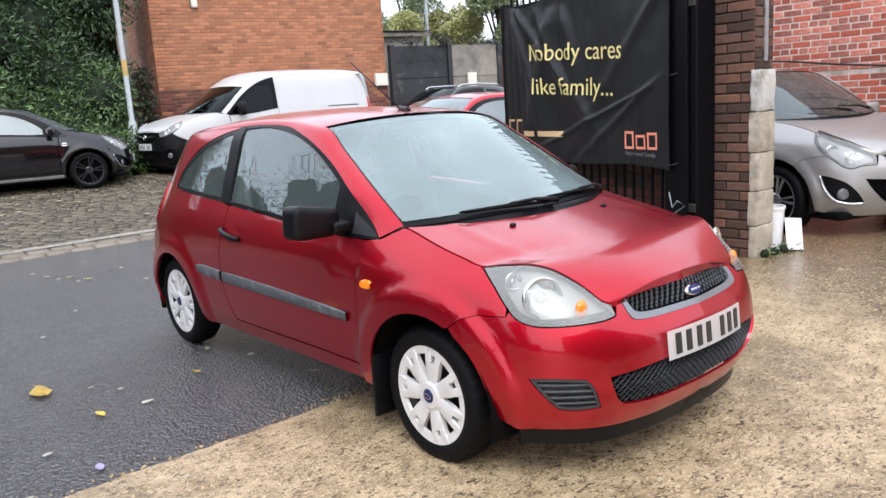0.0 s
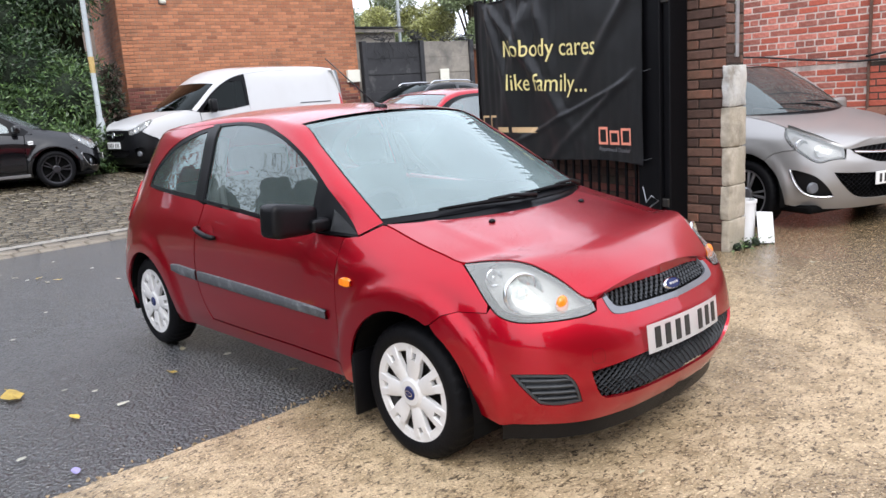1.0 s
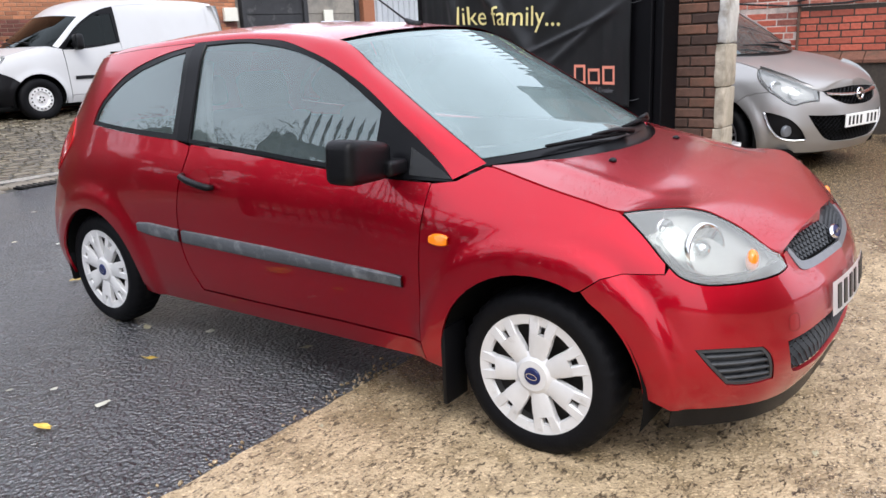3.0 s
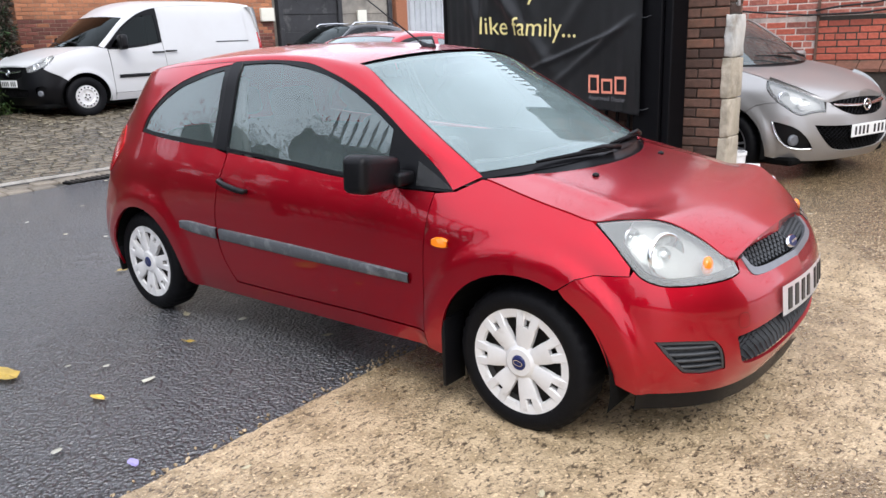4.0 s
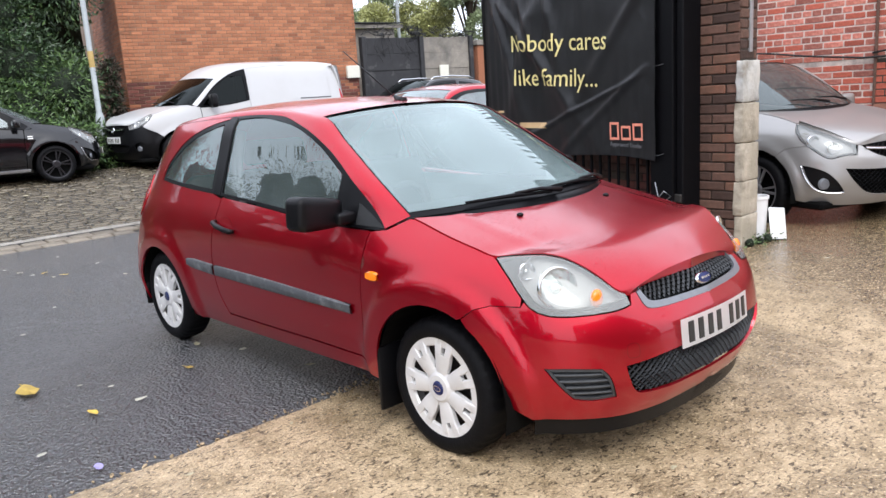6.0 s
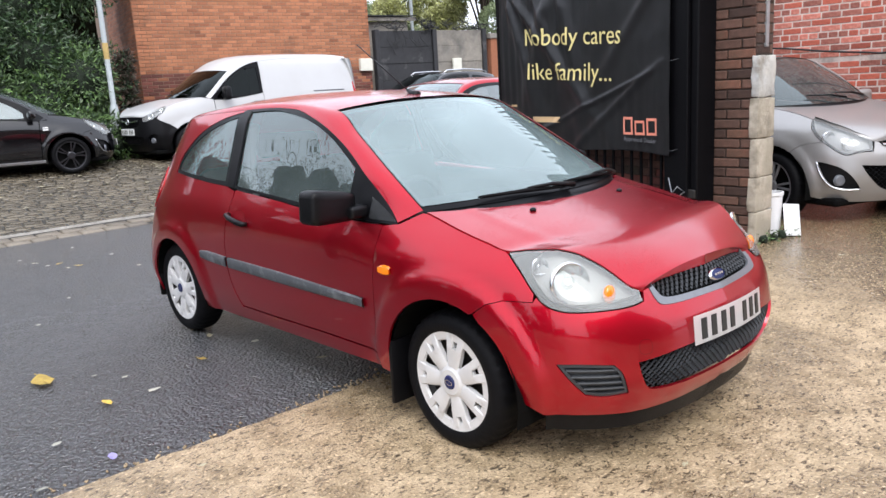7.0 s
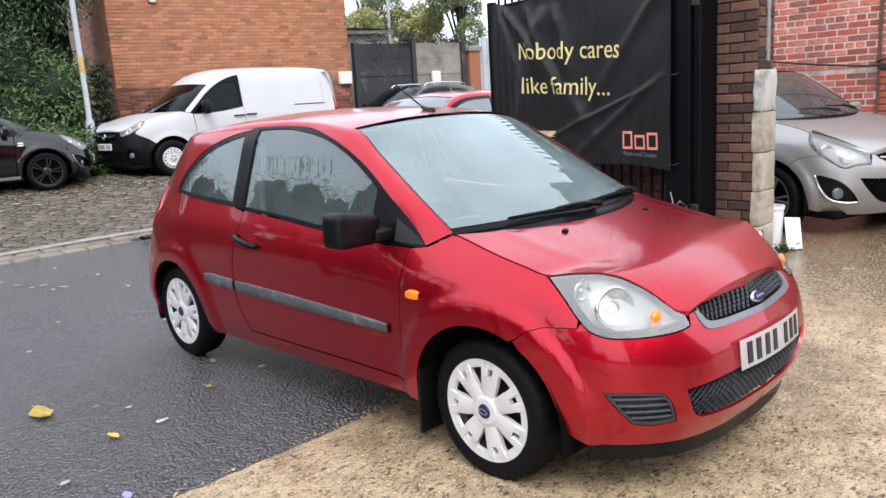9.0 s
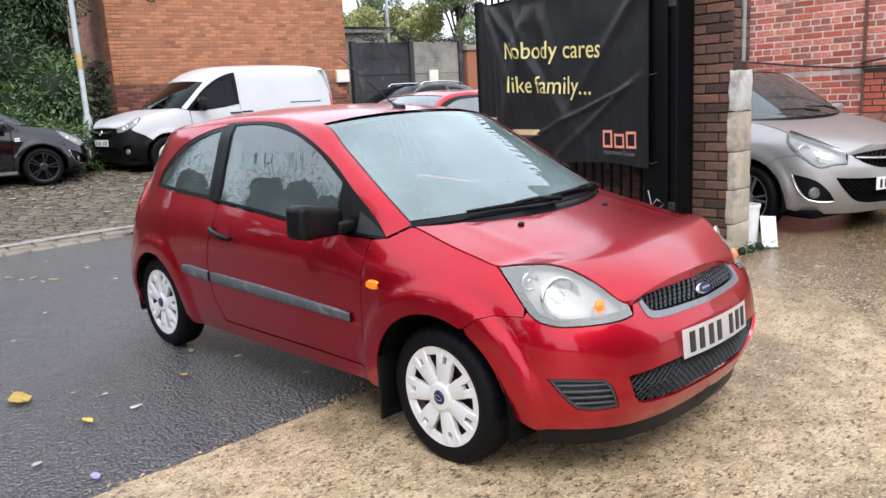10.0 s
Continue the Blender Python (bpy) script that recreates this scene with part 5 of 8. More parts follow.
        return Vector((w * abs(q[0]), yc + (q[1] - yc) * k**2.2, z0 + (q[2] - z0) * k**2.4))
    bm = bmesh.new()
    grid(bm, roof, span(3.0, 9, 50), span(-1, 1, 41))
    bmesh.ops.recalc_face_normals(bm, faces=bm.faces)
    part("roof", bm, M_RED, car, "red roof panel", smooth=True)
    bm = bmesh.new()
    grid(bm, lambda k, w: roof(9, w) + Vector((0, 0.10 * k, -0.035 * k - 0.03 * k * k)), (0, 0.5, 1), span(-1, 1, 21))
    bmesh.ops.solidify(bm, geom=bm.faces[:], thickness=0.025)
    part("roof_spoiler", bm, M_RED, car, "red rear spoiler", smooth=True, sharp=40)

    # headlights
    edge = [S.pos(s, hood_e(s)) for s in span(0.45, 1.12, 40)]
    edge_y, edge_z = [p.y for p in edge], [p.z for p in edge]
    for sgn in (1, -1):
        lamp = empty("headlight")
        lamp.parent = car
        lamp["label"] = "large clear-lens headlight, slightly hazed"
        poly = light_top + light_low
        bm = panel_mesh(lift, poly, gap=0.004, step=0.025, flange=0.0, normal=S.normal)
        part("lens", bm if sgn > 0 else mirrored(bm), M_LENS, lamp, "hazed clear lens", smooth=True).visible_shadow = False
        bm = panel_mesh(lambda s, z: S.pos(s, z, -0.055), shrink([p for p in poly if p[0] < 0.99], 0.008), gap=0.0, step=0.04, flange=-0.040, normal=S.normal)
        for v in bm.verts:  # keep the shell below the bonnet
            v.co.z = min(v.co.z, float(np.interp(v.co.y, edge_y, edge_z)) - 0.014)
        part("housing", bm if sgn > 0 else mirrored(bm), M_LAMP_BACK, lamp, "pale grey lamp housing", smooth=True, sharp=35)
        bm = panel_mesh(lambda s, z: S.pos(s, z, -0.004), poly, [shrink(poly, 0.0035)], gap=0.0005, step=0.03, flange=0.01, normal=S.normal)
        part("rim", bm if sgn > 0 else mirrored(bm), M_BLACK_PLASTIC, lamp, "dark lamp edge", smooth=True)
        for (s, z, r, d, material, lab) in ((0.790, 0.728, 0.072, 0.045, M_CHROME, "round main reflector"), (0.935, 0.785, 0.030, 0.03, M_CHROME, "small round reflector")):
            c = S.pos(s, z, -0.030)
            fwd = Vector((-0.35, -0.92, 0.12)).normalized()
            q = fwd.to_track_quat("X", "Z").to_matrix().to_4x4()
            bm = bmesh.new()
            lathe(bm, [(0.001, -d), (r * 0.4, -d * 0.9), (r * 0.75, -d * 0.5), (r, 0), (r * 1.08, 0.002), (r * 1.12, -0.01)], 32)
            bmesh.ops.transform(bm, matrix=Matrix.Translation(c) @ q, verts=bm.verts)
            part("reflector", bm if sgn > 0 else mirrored(bm), material, lamp, lab, smooth=True)
            bm = bmesh.new()
            bmesh.ops.create_uvsphere(bm, u_segments=16, v_segments=10, radius=r * 0.42, matrix=Matrix.Translation(c - fwd * d * 0.5))
            part("bulb_cap", bm if sgn > 0 else mirrored(bm), M_CHROME, lamp, "bright bulb shield", smooth=True)
        c = S.pos(0.625, 0.690, -0.020)
        bm = bmesh.new()
        bmesh.ops.create_uvsphere(bm, u_segments=18, v_segments=12, radius=1.0, matrix=Matrix.Translation(c) @ Matrix.Diagonal((0.030, 0.018, 0.034, 1)))
        part("indicator", bm if sgn > 0 else mirrored(bm), M_AMBER, lamp, "amber indicator bulb cover", smooth=True)

    # grilles
    up_poly = [(0.0, 0.640)] + [(s, z + 0.020) for s, z in grille_low[::-1][1:-1]] + [(0.398, 0.688)] + [(s, hood_e(s) - 0.008) for s in span(0.38, 0.0, 10)]
    full_up = up_poly + [(-s, z) for s, z in up_poly[::-1] if s > 0.001]

    def liftS(depth0):
        def f(s, z, d=0.0):
            p = S.pos(abs(s), z, d + depth0)
            return Vector((-p.x, p.y, p.z)) if s < 0 else p
        return f
    grille = empty("upper_grille")
    grille.parent = car
    grille["label"] = "dark grey mesh grille with an oval badge"
    part("mesh", lattice(liftS(-0.006), full_up, 0.030, 0.0035, 0.008, slant=0.85), M_GREY_PLASTIC, grille, "crossed grey mesh", smooth=False)
    # black sheet: shade behind the upper mesh put in as colour
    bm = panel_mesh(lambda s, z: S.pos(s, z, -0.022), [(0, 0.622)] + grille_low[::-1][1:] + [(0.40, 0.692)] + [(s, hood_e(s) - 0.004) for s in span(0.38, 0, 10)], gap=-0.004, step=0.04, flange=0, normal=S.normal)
    part("backing", both_sides(bm), M_LINER_SHADE, grille, "black sheet that stands in for shade behind the mesh")
    surround = [(0.0, 0.620)] + grille_low[::-1][1:] + [(0.380, 0.690)] + [(s * 0.93, z + 0.022) for s, z in grille_low[1:]]
    bm = panel_mesh(lambda s, z: S.pos(s, z, 0.004), surround, gap=0.001, step=0.02, flange=0.014, normal=S.normal)
    part("surround", both_sides(bm), M_GREY_TRIM, grille, "satin grey surround", smooth=True, sharp=35)
    b = S.pos(0, 0.672, 0.006)
    tilt = Matrix.Translation(b) @ pose(0, 0, 0, -28, 0, 0)
    bm = bmesh.new()
    lathe(bm, [(1.0, 0.0), (0.97, -0.006), (0.86, -0.009)], 36, axis="z")
    bmesh.ops.transform(bm, matrix=tilt @ pose(0, 0, 0, 90, 0, 0) @ Matrix.Diagonal((0.056, 0.0235, -1, 1)), verts=bm.verts)
    part("badge_rim", bm, M_CHROME, grille, "silver oval badge rim", smooth=True)
    bm = bmesh.new()
    lathe(bm, [(0.9, -0.006), (0.5, -0.0095), (0.001, -0.0105)], 36, axis="z")
    bmesh.ops.transform(bm, matrix=tilt @ pose(0, 0, 0, 90, 0, 0) @ Matrix.Diagonal((0.056, 0.0235, -1, 1)), verts=bm.verts)
    part("badge_face", bm, M_BADGE_BLUE, grille, "dark blue badge face", smooth=True)
    bm = bmesh.new()
    for x0, x1 in ((-0.030, -0.014), (-0.010, 0.000), (0.004, 0.013), (0.017, 0.030)):
        box(bm, x0, -0.0125, -0.004, x1, -0.0105, 0.004)
    bmesh.ops.transform(bm, matrix=tilt, verts=bm.verts)
    tagged(part("badge_mark", bm, M_CHROME, grille, "plain silver strokes"), kind="stuff")

    lower = empty("lower_grille")
    lower.parent = car
    lower["label"] = "wide black diamond-mesh air intake"
    full_m = mouth[:-1] + [(-s, z) for s, z in mouth[::-1] if s > 0.001]
    part("mesh", lattice(liftS(-0.012), full_m, 0.034, 0.0032, 0.010, slant=0.75), M_GREY_PLASTIC, lower, "crossed dark mesh")
    # black sheet: shade behind the lower mesh put in as colour
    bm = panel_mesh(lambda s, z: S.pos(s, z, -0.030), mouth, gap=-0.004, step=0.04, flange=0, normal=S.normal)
    part("backing", both_sides(bm), M_LINER_SHADE, lower, "black sheet that stands in for shade behind the mesh")
    for sgn in (1, -1):
        vent = empty("fog_vent")
        vent.parent = car
        vent["label"] = "dark grey louvred blanking vent in the bumper"
        bm = panel_mesh(lambda s, z: S.pos(s, z, -0.004), fog, [shrink(fog, 0.012)], gap=0.001, step=0.02, flange=0.012, normal=S.normal)
        part("frame", bm if sgn > 0 else mirrored(bm), M_GREY_PLASTIC, vent, smooth=True, sharp=40)
        bm = panel_mesh(lambda s, z: S.pos(s, z, -0.022), fog, gap=0.0, step=0.04, flange=0, normal=S.normal)
        part("backing", bm if sgn > 0 else mirrored(bm), M_GREY_PLASTIC, vent)
        for z in (0.362, 0.386, 0.410, 0.434):
            xs = [s for s in span(0.57, 0.83, 60) if inside((s, z), shrink(fog, 0.008))]
            bm = strip_on(S, [(s, z) for s in span(min(xs), max(xs), 8)], lambda i: 0.012, lift=-0.004, rows=((4.5, -0.5), (1.2, -0.2), (1.6, 0.3), (4.5, 0.5)), ends=False)
            part("louvre", bm if sgn > 0 else mirrored(bm), M_GREY_PLASTIC, vent, smooth=True)

    # registration plate: plain bars stand for its characters
    plate = empty("number_plate")
    plate.parent = car
    plate.matrix_basis = Matrix.Translation((0.0, -0.776, 0.518)) @ pose(0, 0, 0, -5, 0, 0)
    plate["label"] = "white registration plate with black characters shown as bars"
    bm = bmesh.new()
    grid(bm, lambda x, z: (x, -0.012 + 0.022 * (x / 0.26) ** 2, z), span(-0.26, 0.26, 21), (-0.0555, 0.0555))
    bmesh.ops.solidify(bm, geom=bm.faces[:], thickness=0.008)
    part("board", bm, M_PLATE, plate)
    for x in (-0.205, -0.145, -0.080, -0.018, 0.085, 0.148, 0.208):
        bm = bmesh.new()
        box(bm, x - 0.015, -0.0025, -0.0395, x + 0.015, 0.001, 0.0395, 0.0)
        for v in bm.verts:
            v.co.y += -0.0135 + 0.022 * (v.co.x / 0.26) ** 2
        part("bar", bm, M_PLATE_BLACK, plate, "black bar")

    # mouldings, handle, indicator, mirror
    for sgn in (1, -1):
        for a, b, z0, z1 in ((0.50, 1.750, 0.541, 0.558), (1.775, 2.085, 0.558, 0.570)):
            pts = [(Y(y), z0 + (z1 - z0) * (y - a) / (b - a)) for y in span(a, b, 26)]
            n = len(pts)
            bm = strip_on(S, pts, lambda i: (0.043 + 0.018 * min(1, i / 14)) if a < 1 else (0.061 - 0.022 * max(0, (i - 18) / 8)), lift=0.013)
            part("side_moulding", bm if sgn > 0 else mirrored(bm), M_GREY_SCUFF, car, "scuffed dark grey plastic rubbing strip", smooth=True, sharp=40)
        # handle, with the shade of its hollow painted as a darker patch
        hc = S.pos(Y(1.615), 0.815)
        bm = bmesh.new()
        tube(bm, [Vector((S.pos(Y(y), z, d).x, y, z)) for y, z, d in ((1.715, 0.832, 0.006), (1.70, 0.830, 0.030), (1.64, 0.820, 0.040), (1.56, 0.806, 0.038), (1.515, 0.798, 0.026), (1.505, 0.796, 0.004))], [0.012, 0.014, 0.015, 0.015, 0.014, 0.011], 10)
        part("door_handle", bm if sgn > 0 else mirrored(bm), M_BLACK_PLASTIC, car, "black pull handle", smooth=True)
        bm = bmesh.new()
        grid(bm, lambda r, a: S.pos(Y(1.605 + 0.075 * r * math.cos(a)), 0.815 + 0.048 * r * math.sin(a), 0.0025), (0.02, 0.4, 0.7, 0.9, 1.0), span(0, math.tau, 25))
        bmesh.ops.recalc_face_normals(bm, faces=bm.faces)
        part("handle_cup", bm if sgn > 0 else mirrored(bm), M_RED_SHADE, car, "darker red patch that stands in for the shaded hollow", smooth=True)
        bm = strip_on(S, [(Y(y), 0.711) for y in span(0.295, 0.370, 9)], lambda i: 0.040 - 0.016 * (abs(i - 4) / 4) ** 3, lift=0.012)
        part("side_indicator", bm if sgn > 0 else mirrored(bm), M_AMBER, car, "amber side indicator", smooth=True, sharp=40)
        # mirror
        mir = empty("door_mirror")
        mir.parent = car
        mir["label"] = "black plastic door mirror"
        bm = bmesh.new()
        bmesh.ops.create_cube(bm, size=1)
        bmesh.ops.bevel(bm, geom=bm.edges[:], offset=0.25, segments=4, affect="EDGES", profile=0.6)
        for v in bm.verts:
            x, y, z = v.co
            k = 1 - 0.25 * (x + 0.5)
            v.co = Vector((x * 0.235, (y * 0.115) * k + 0.028 * (0.5 - x), z * 0.155 * (1.0 - 0.22 * (x + 0.5)) - 0.006 * (x + 0.5)))
        bmesh.ops.transform(bm, matrix=Matrix.Translation((-0.905, 0.560, 0.975)) @ pose(0, 0, 0, 0, 4, 8) if sgn > 0 else Matrix.Translation((-0.80, 0.67, 0.975)) @ pose(0, 0, 0, 0, 0, 82), verts=bm.verts)
        part("shell", bm if sgn > 0 else mirrored(bm), M_BLACK_PLASTIC, mir, smooth=True)
        bm = boxed(-0.84, 0.50, 0.912, -0.745, 0.585, 0.965, 0.015, seg=3)
        part("arm", bm if sgn > 0 else mirrored(bm), M_BLACK_PLASTIC, mir, smooth=True, sharp=40)
        if sgn > 0:
            part("glass", boxed(-0.985, 0.612, 0.93, -0.83, 0.618, 1.02, 0.002), M_CHROME, mir, "mirror glass")
        tri = yz([(0.322, 0.900), (0.492, 0.905), (0.505, 1.005)])
        bm = panel_mesh(lambda s, z: S.pos(s, z, 0.004), tri, gap=0.004, step=0.02, flange=0.008, normal=S.normal)
        part("quarterlight", bm if sgn > 0 else mirrored(bm), M_RAIN_GLASS, car, "small dark triangle beaded with rain", smooth=True, sharp=40)

    # tail lamps and flaps
    for sgn in (1, -1):
        bm = panel_mesh(lambda s, z: S.pos(s, z, 0.006), path2d(yz([(2.74, 0.93), (2.80, 1.03), (2.86, 1.02), (2.93, 0.90), (2.94, 0.78), (2.86, 0.80)]), 4, closed=True), gap=0.0, step=0.03, flange=0.01, normal=S.normal)
        part("tail_lamp", bm if sgn > 0 else mirrored(bm), M_RED_LAMP, car, "red tail lamp", smooth=True, sharp=40)
        for xo, y0, y1, z0, z1 in ((-0.822, 0.326, 0.344, 0.115, 0.40), (-0.79, 2.815, 2.833, 0.19, 0.34)):
            bm = boxed(xo, y0, z0, -0.69, y1, z1, 0.006, seg=2)
            part("mud_flap", bm if sgn > 0 else mirrored(bm), M_BLACK_PLASTIC, car, "black mud flap", smooth=True, sharp=40)
    bm = strip_on(S, [(s, 0.60) for s in span(Y(3.02), L, 20)], lambda i: 0.045, lift=0.010)
    part("rear_moulding", bm, M_GREY_PLASTIC, car, "grey rear bumper strip", smooth=True, sharp=40)

    # dark wheel housings, floor and inside
    for y in (-0.01, 2.476):
        for sgn in (1, -1):
            bm = bmesh.new()
            r = 0.365 if y < 1 else 0.345
            grid(bm, lambda a, x: (x * sgn, y + r * math.cos(a), 0.285 + r * math.sin(a)), span(-0.25, math.pi + 0.25, 20), (-0.80, -0.70, -0.50))
            bm.faces.new([bm.verts.new((-0.52 * sgn, y + r * math.cos(a), 0.285 + r * math.sin(a))) for a in span(-0.25, math.pi + 0.25, 20)])
            part("wheel_housing", bm, M_LINER_SHADE, car, "dark wheel arch liner")
    bm = boxed(-0.50, -0.52, 0.19, 0.50, 2.98, 0.24, 0.02)
    box(bm, -0.50, -0.55, 0.24, 0.50, 0.35, 0.60)
    box(bm, -0.50, 2.05, 0.24, 0.50, 2.98, 0.55)
    box(bm, -0.72, 0.40, 0.22, 0.72, 2.03, 0.30)
    tagged(part("underbody", bm, M_LINER_SHADE, car, "dark underside"), kind="stuff")
    bm = bmesh.new()
    grid(bm, lambda i, w: (w * 0.70, (0.10, 0.28, 0.50, 0.60, 0.62)[int(i)], (0.90, 0.935, 0.92, 0.86, 0.60)[int(i)] - 0.02 * abs(w) ** 3 + 0.03 * math.exp(-((w + 0.5) / 0.22) ** 2) * (1 if int(i) in (1, 2) else 0)), range(5), span(-1, 1, 25))
    bmesh.ops.recalc_face_normals(bm, faces=bm.faces)
    part("dashboard", bm, M_DASH, car, "grey dashboard top", smooth=True)
    bm = bmesh.new()
    ringp = [Vector((-0.36 + 0.185 * math.cos(a), 0.70 - 0.07 * math.sin(a), 0.86 + 0.17 * math.sin(a))) for a in span(0, math.tau, 33)]
    tube(bm, ringp, 0.015, 8, close=False)
    tube(bm, [(-0.54, 0.70, 0.86), (-0.36, 0.68, 0.86), (-0.18, 0.70, 0.86)], 0.018, 8)
    part("steering_wheel", bm, M_INTERIOR, car, "dark steering wheel", smooth=True)

    def seat(x, y, w, back_h, name):
        st = empty(name)
        st.parent = car
        bm = boxed(x - w / 2, y, 0.38, x + w / 2, y + 0.52, 0.56, 0.06, seg=3)
        part("cushion", bm, M_INTERIOR, st, smooth=True)
        bm = boxed(-w / 2, -0.07, 0.0, w / 2, 0.07, back_h, 0.055, seg=3)
        for v in bm.verts:
            v.co.x *= 1 - 0.22 * max(0, v.co.z - 0.25)
        bmesh.ops.transform(bm, matrix=Matrix.Translation((x, y + 0.50, 0.52)) @ pose(0, 0, 0, -18, 0, 0), verts=bm.verts)
        part("backrest", bm, M_INTERIOR, st, smooth=True)
        bm = boxed(-0.13, -0.045, 0.0, 0.13, 0.045, 0.17, 0.04, seg=3)
        bmesh.ops.transform(bm, matrix=Matrix.Translation((x, y + 0.50 + 0.31 * (back_h + 0.02), 0.52 + 0.95 * (back_h + 0.03))) @ pose(0, 0, 0, -12, 0, 0), verts=bm.verts)
        part("headrest", bm, M_INTERIOR, st, smooth=True)
    for x in (-0.36, 0.36):
        seat(x, 0.95, 0.50, 0.56, "front_seat")
    seat(0.0, 1.86, 1.20, 0.52, "rear_seat")
    for sgn in (-1, 1):
        bm = bmesh.new()
        grid(bm, lambda y, z: (sgn * (0.745 - max(0, z - 0.9) * 0.4), y, z), span(0.45, 2.55, 8), (0.30, 0.86, 0.93))
        part("inner_trim", bm, M_INTERIOR, car, "dark inner door trim")
        bm = bmesh.new()
        tube(bm, [(sgn * 0.665, 1.77, 0.92), (sgn * 0.615, 1.785, 1.05), (sgn * 0.54, 1.80, 1.30)], [0.04, 0.035, 0.035], 8)
        part("inner_pillar", bm, M_DASH, car, "grey inner pillar", smooth=True)
        bm = bmesh.new()
        tube(bm, [(sgn * 0.575, 1.75, 1.28), (sgn * 0.62, 1.73, 1.0), (sgn * 0.62, 1.68, 0.72)], 0.018, 6)
        part("seat_belt", bm, M_DASH, car, "grey seat belt")
    bm = bmesh.new()
    grid(bm, lambda t, w: roof(t, w * 0.97) - Vector((0, 0, 0.035)), span(3.02, 8.8, 16), span(-1, 1, 13))
    part("headlining", bm, M_DASH, car, "pale grey roof lining", smooth=True)
    bm = boxed(-0.11, 0.83, 1.285, 0.11, 0.86, 1.345, 0.015, seg=2)
    part("interior_mirror", bm, M_BLACK_PLASTIC, car, "black interior mirror", smooth=True)

    # wipers, jets, aerial
    for _ in range(2):
        wp = empty("wiper")
        wp.parent = car
        wp["label"] = "black windscreen wiper"

    def scr(x, k, up):
        t = 3 * k
        q = rail_q(t)
        w = max(-0.98, min(0.98, x / abs(q[0])))
        return screen(t, w) + Vector((0, -0.5, 0.86)) * up
    for obj, pivot, mid, tip in ((car.children[-2], (0.10, -0.01), (-0.05, 0.012), (-0.44, 0.022)), (car.children[-1], (0.62, 0.0), (0.50, 0.022), (0.06, 0.030))):
        a, m_, b = scr(*pivot, 0.012), scr(*mid, 0.030), scr(*tip, 0.014)
        bm = bmesh.new()
        tube(bm, [a, a.lerp(m_, 0.5), m_, m_.lerp(b, 0.35)], [0.014, 0.011, 0.009, 0.006], 8)
        part("arm", bm, M_BLACK_PLASTIC, obj, smooth=True)
        bm = bmesh.new()
        tube(bm, [m_.lerp(a, 0.55) + Vector((0, 0.0, -0.012)), m_.lerp(b, 0.3) + Vector((0, 0, -0.01)), b], [0.006, 0.011, 0.005], 6)
        part("blade", bm, M_TYRE, obj, "rubber blade", smooth=True)
    for x in (-0.31, 0.31):
        p = Vector((x, -0.052, 0.921))
        bm = bmesh.new()
        bmesh.ops.create_uvsphere(bm, u_segments=12, v_segments=8, radius=1, matrix=Matrix.Translation(p) @ Matrix.Diagonal((0.016, 0.014, 0.010, 1)))
        part("washer_jet", bm, M_BLACK_PLASTIC, car, "black washer jet", smooth=True)
    ant = empty("aerial")
    ant.parent = car
    ant["label"] = "short black roof aerial"
    bm = bmesh.new()
    tube(bm, [(0, 1.00, 1.408), (0, 1.035, 1.418), (0, 1.075, 1.440)], [0.026, 0.019, 0.010], 10)
    part("foot", bm, M_BLACK_PLASTIC, ant, smooth=True)
    bm = bmesh.new()
    tube(bm, [(0, 1.07, 1.436), (0, 1.50, 1.71)], [0.0045, 0.003], 8)
    part("rod", bm, M_BLACK_PLASTIC, ant, smooth=True)

    for x, y in ((-0.697, 0.006), (0.697, 0.006), (-0.697, 2.526), (0.697, 2.526)):
        wheel(car, (x, y, 0.286), 0.288, 0.178, "cover", M_HUBCAP, -1 if x < 0 else 1, "black tyre with a worn wet tread", rim_r=0.206, spin=8 if y < 1 else 30)
    return car


red_car = build_red_car()

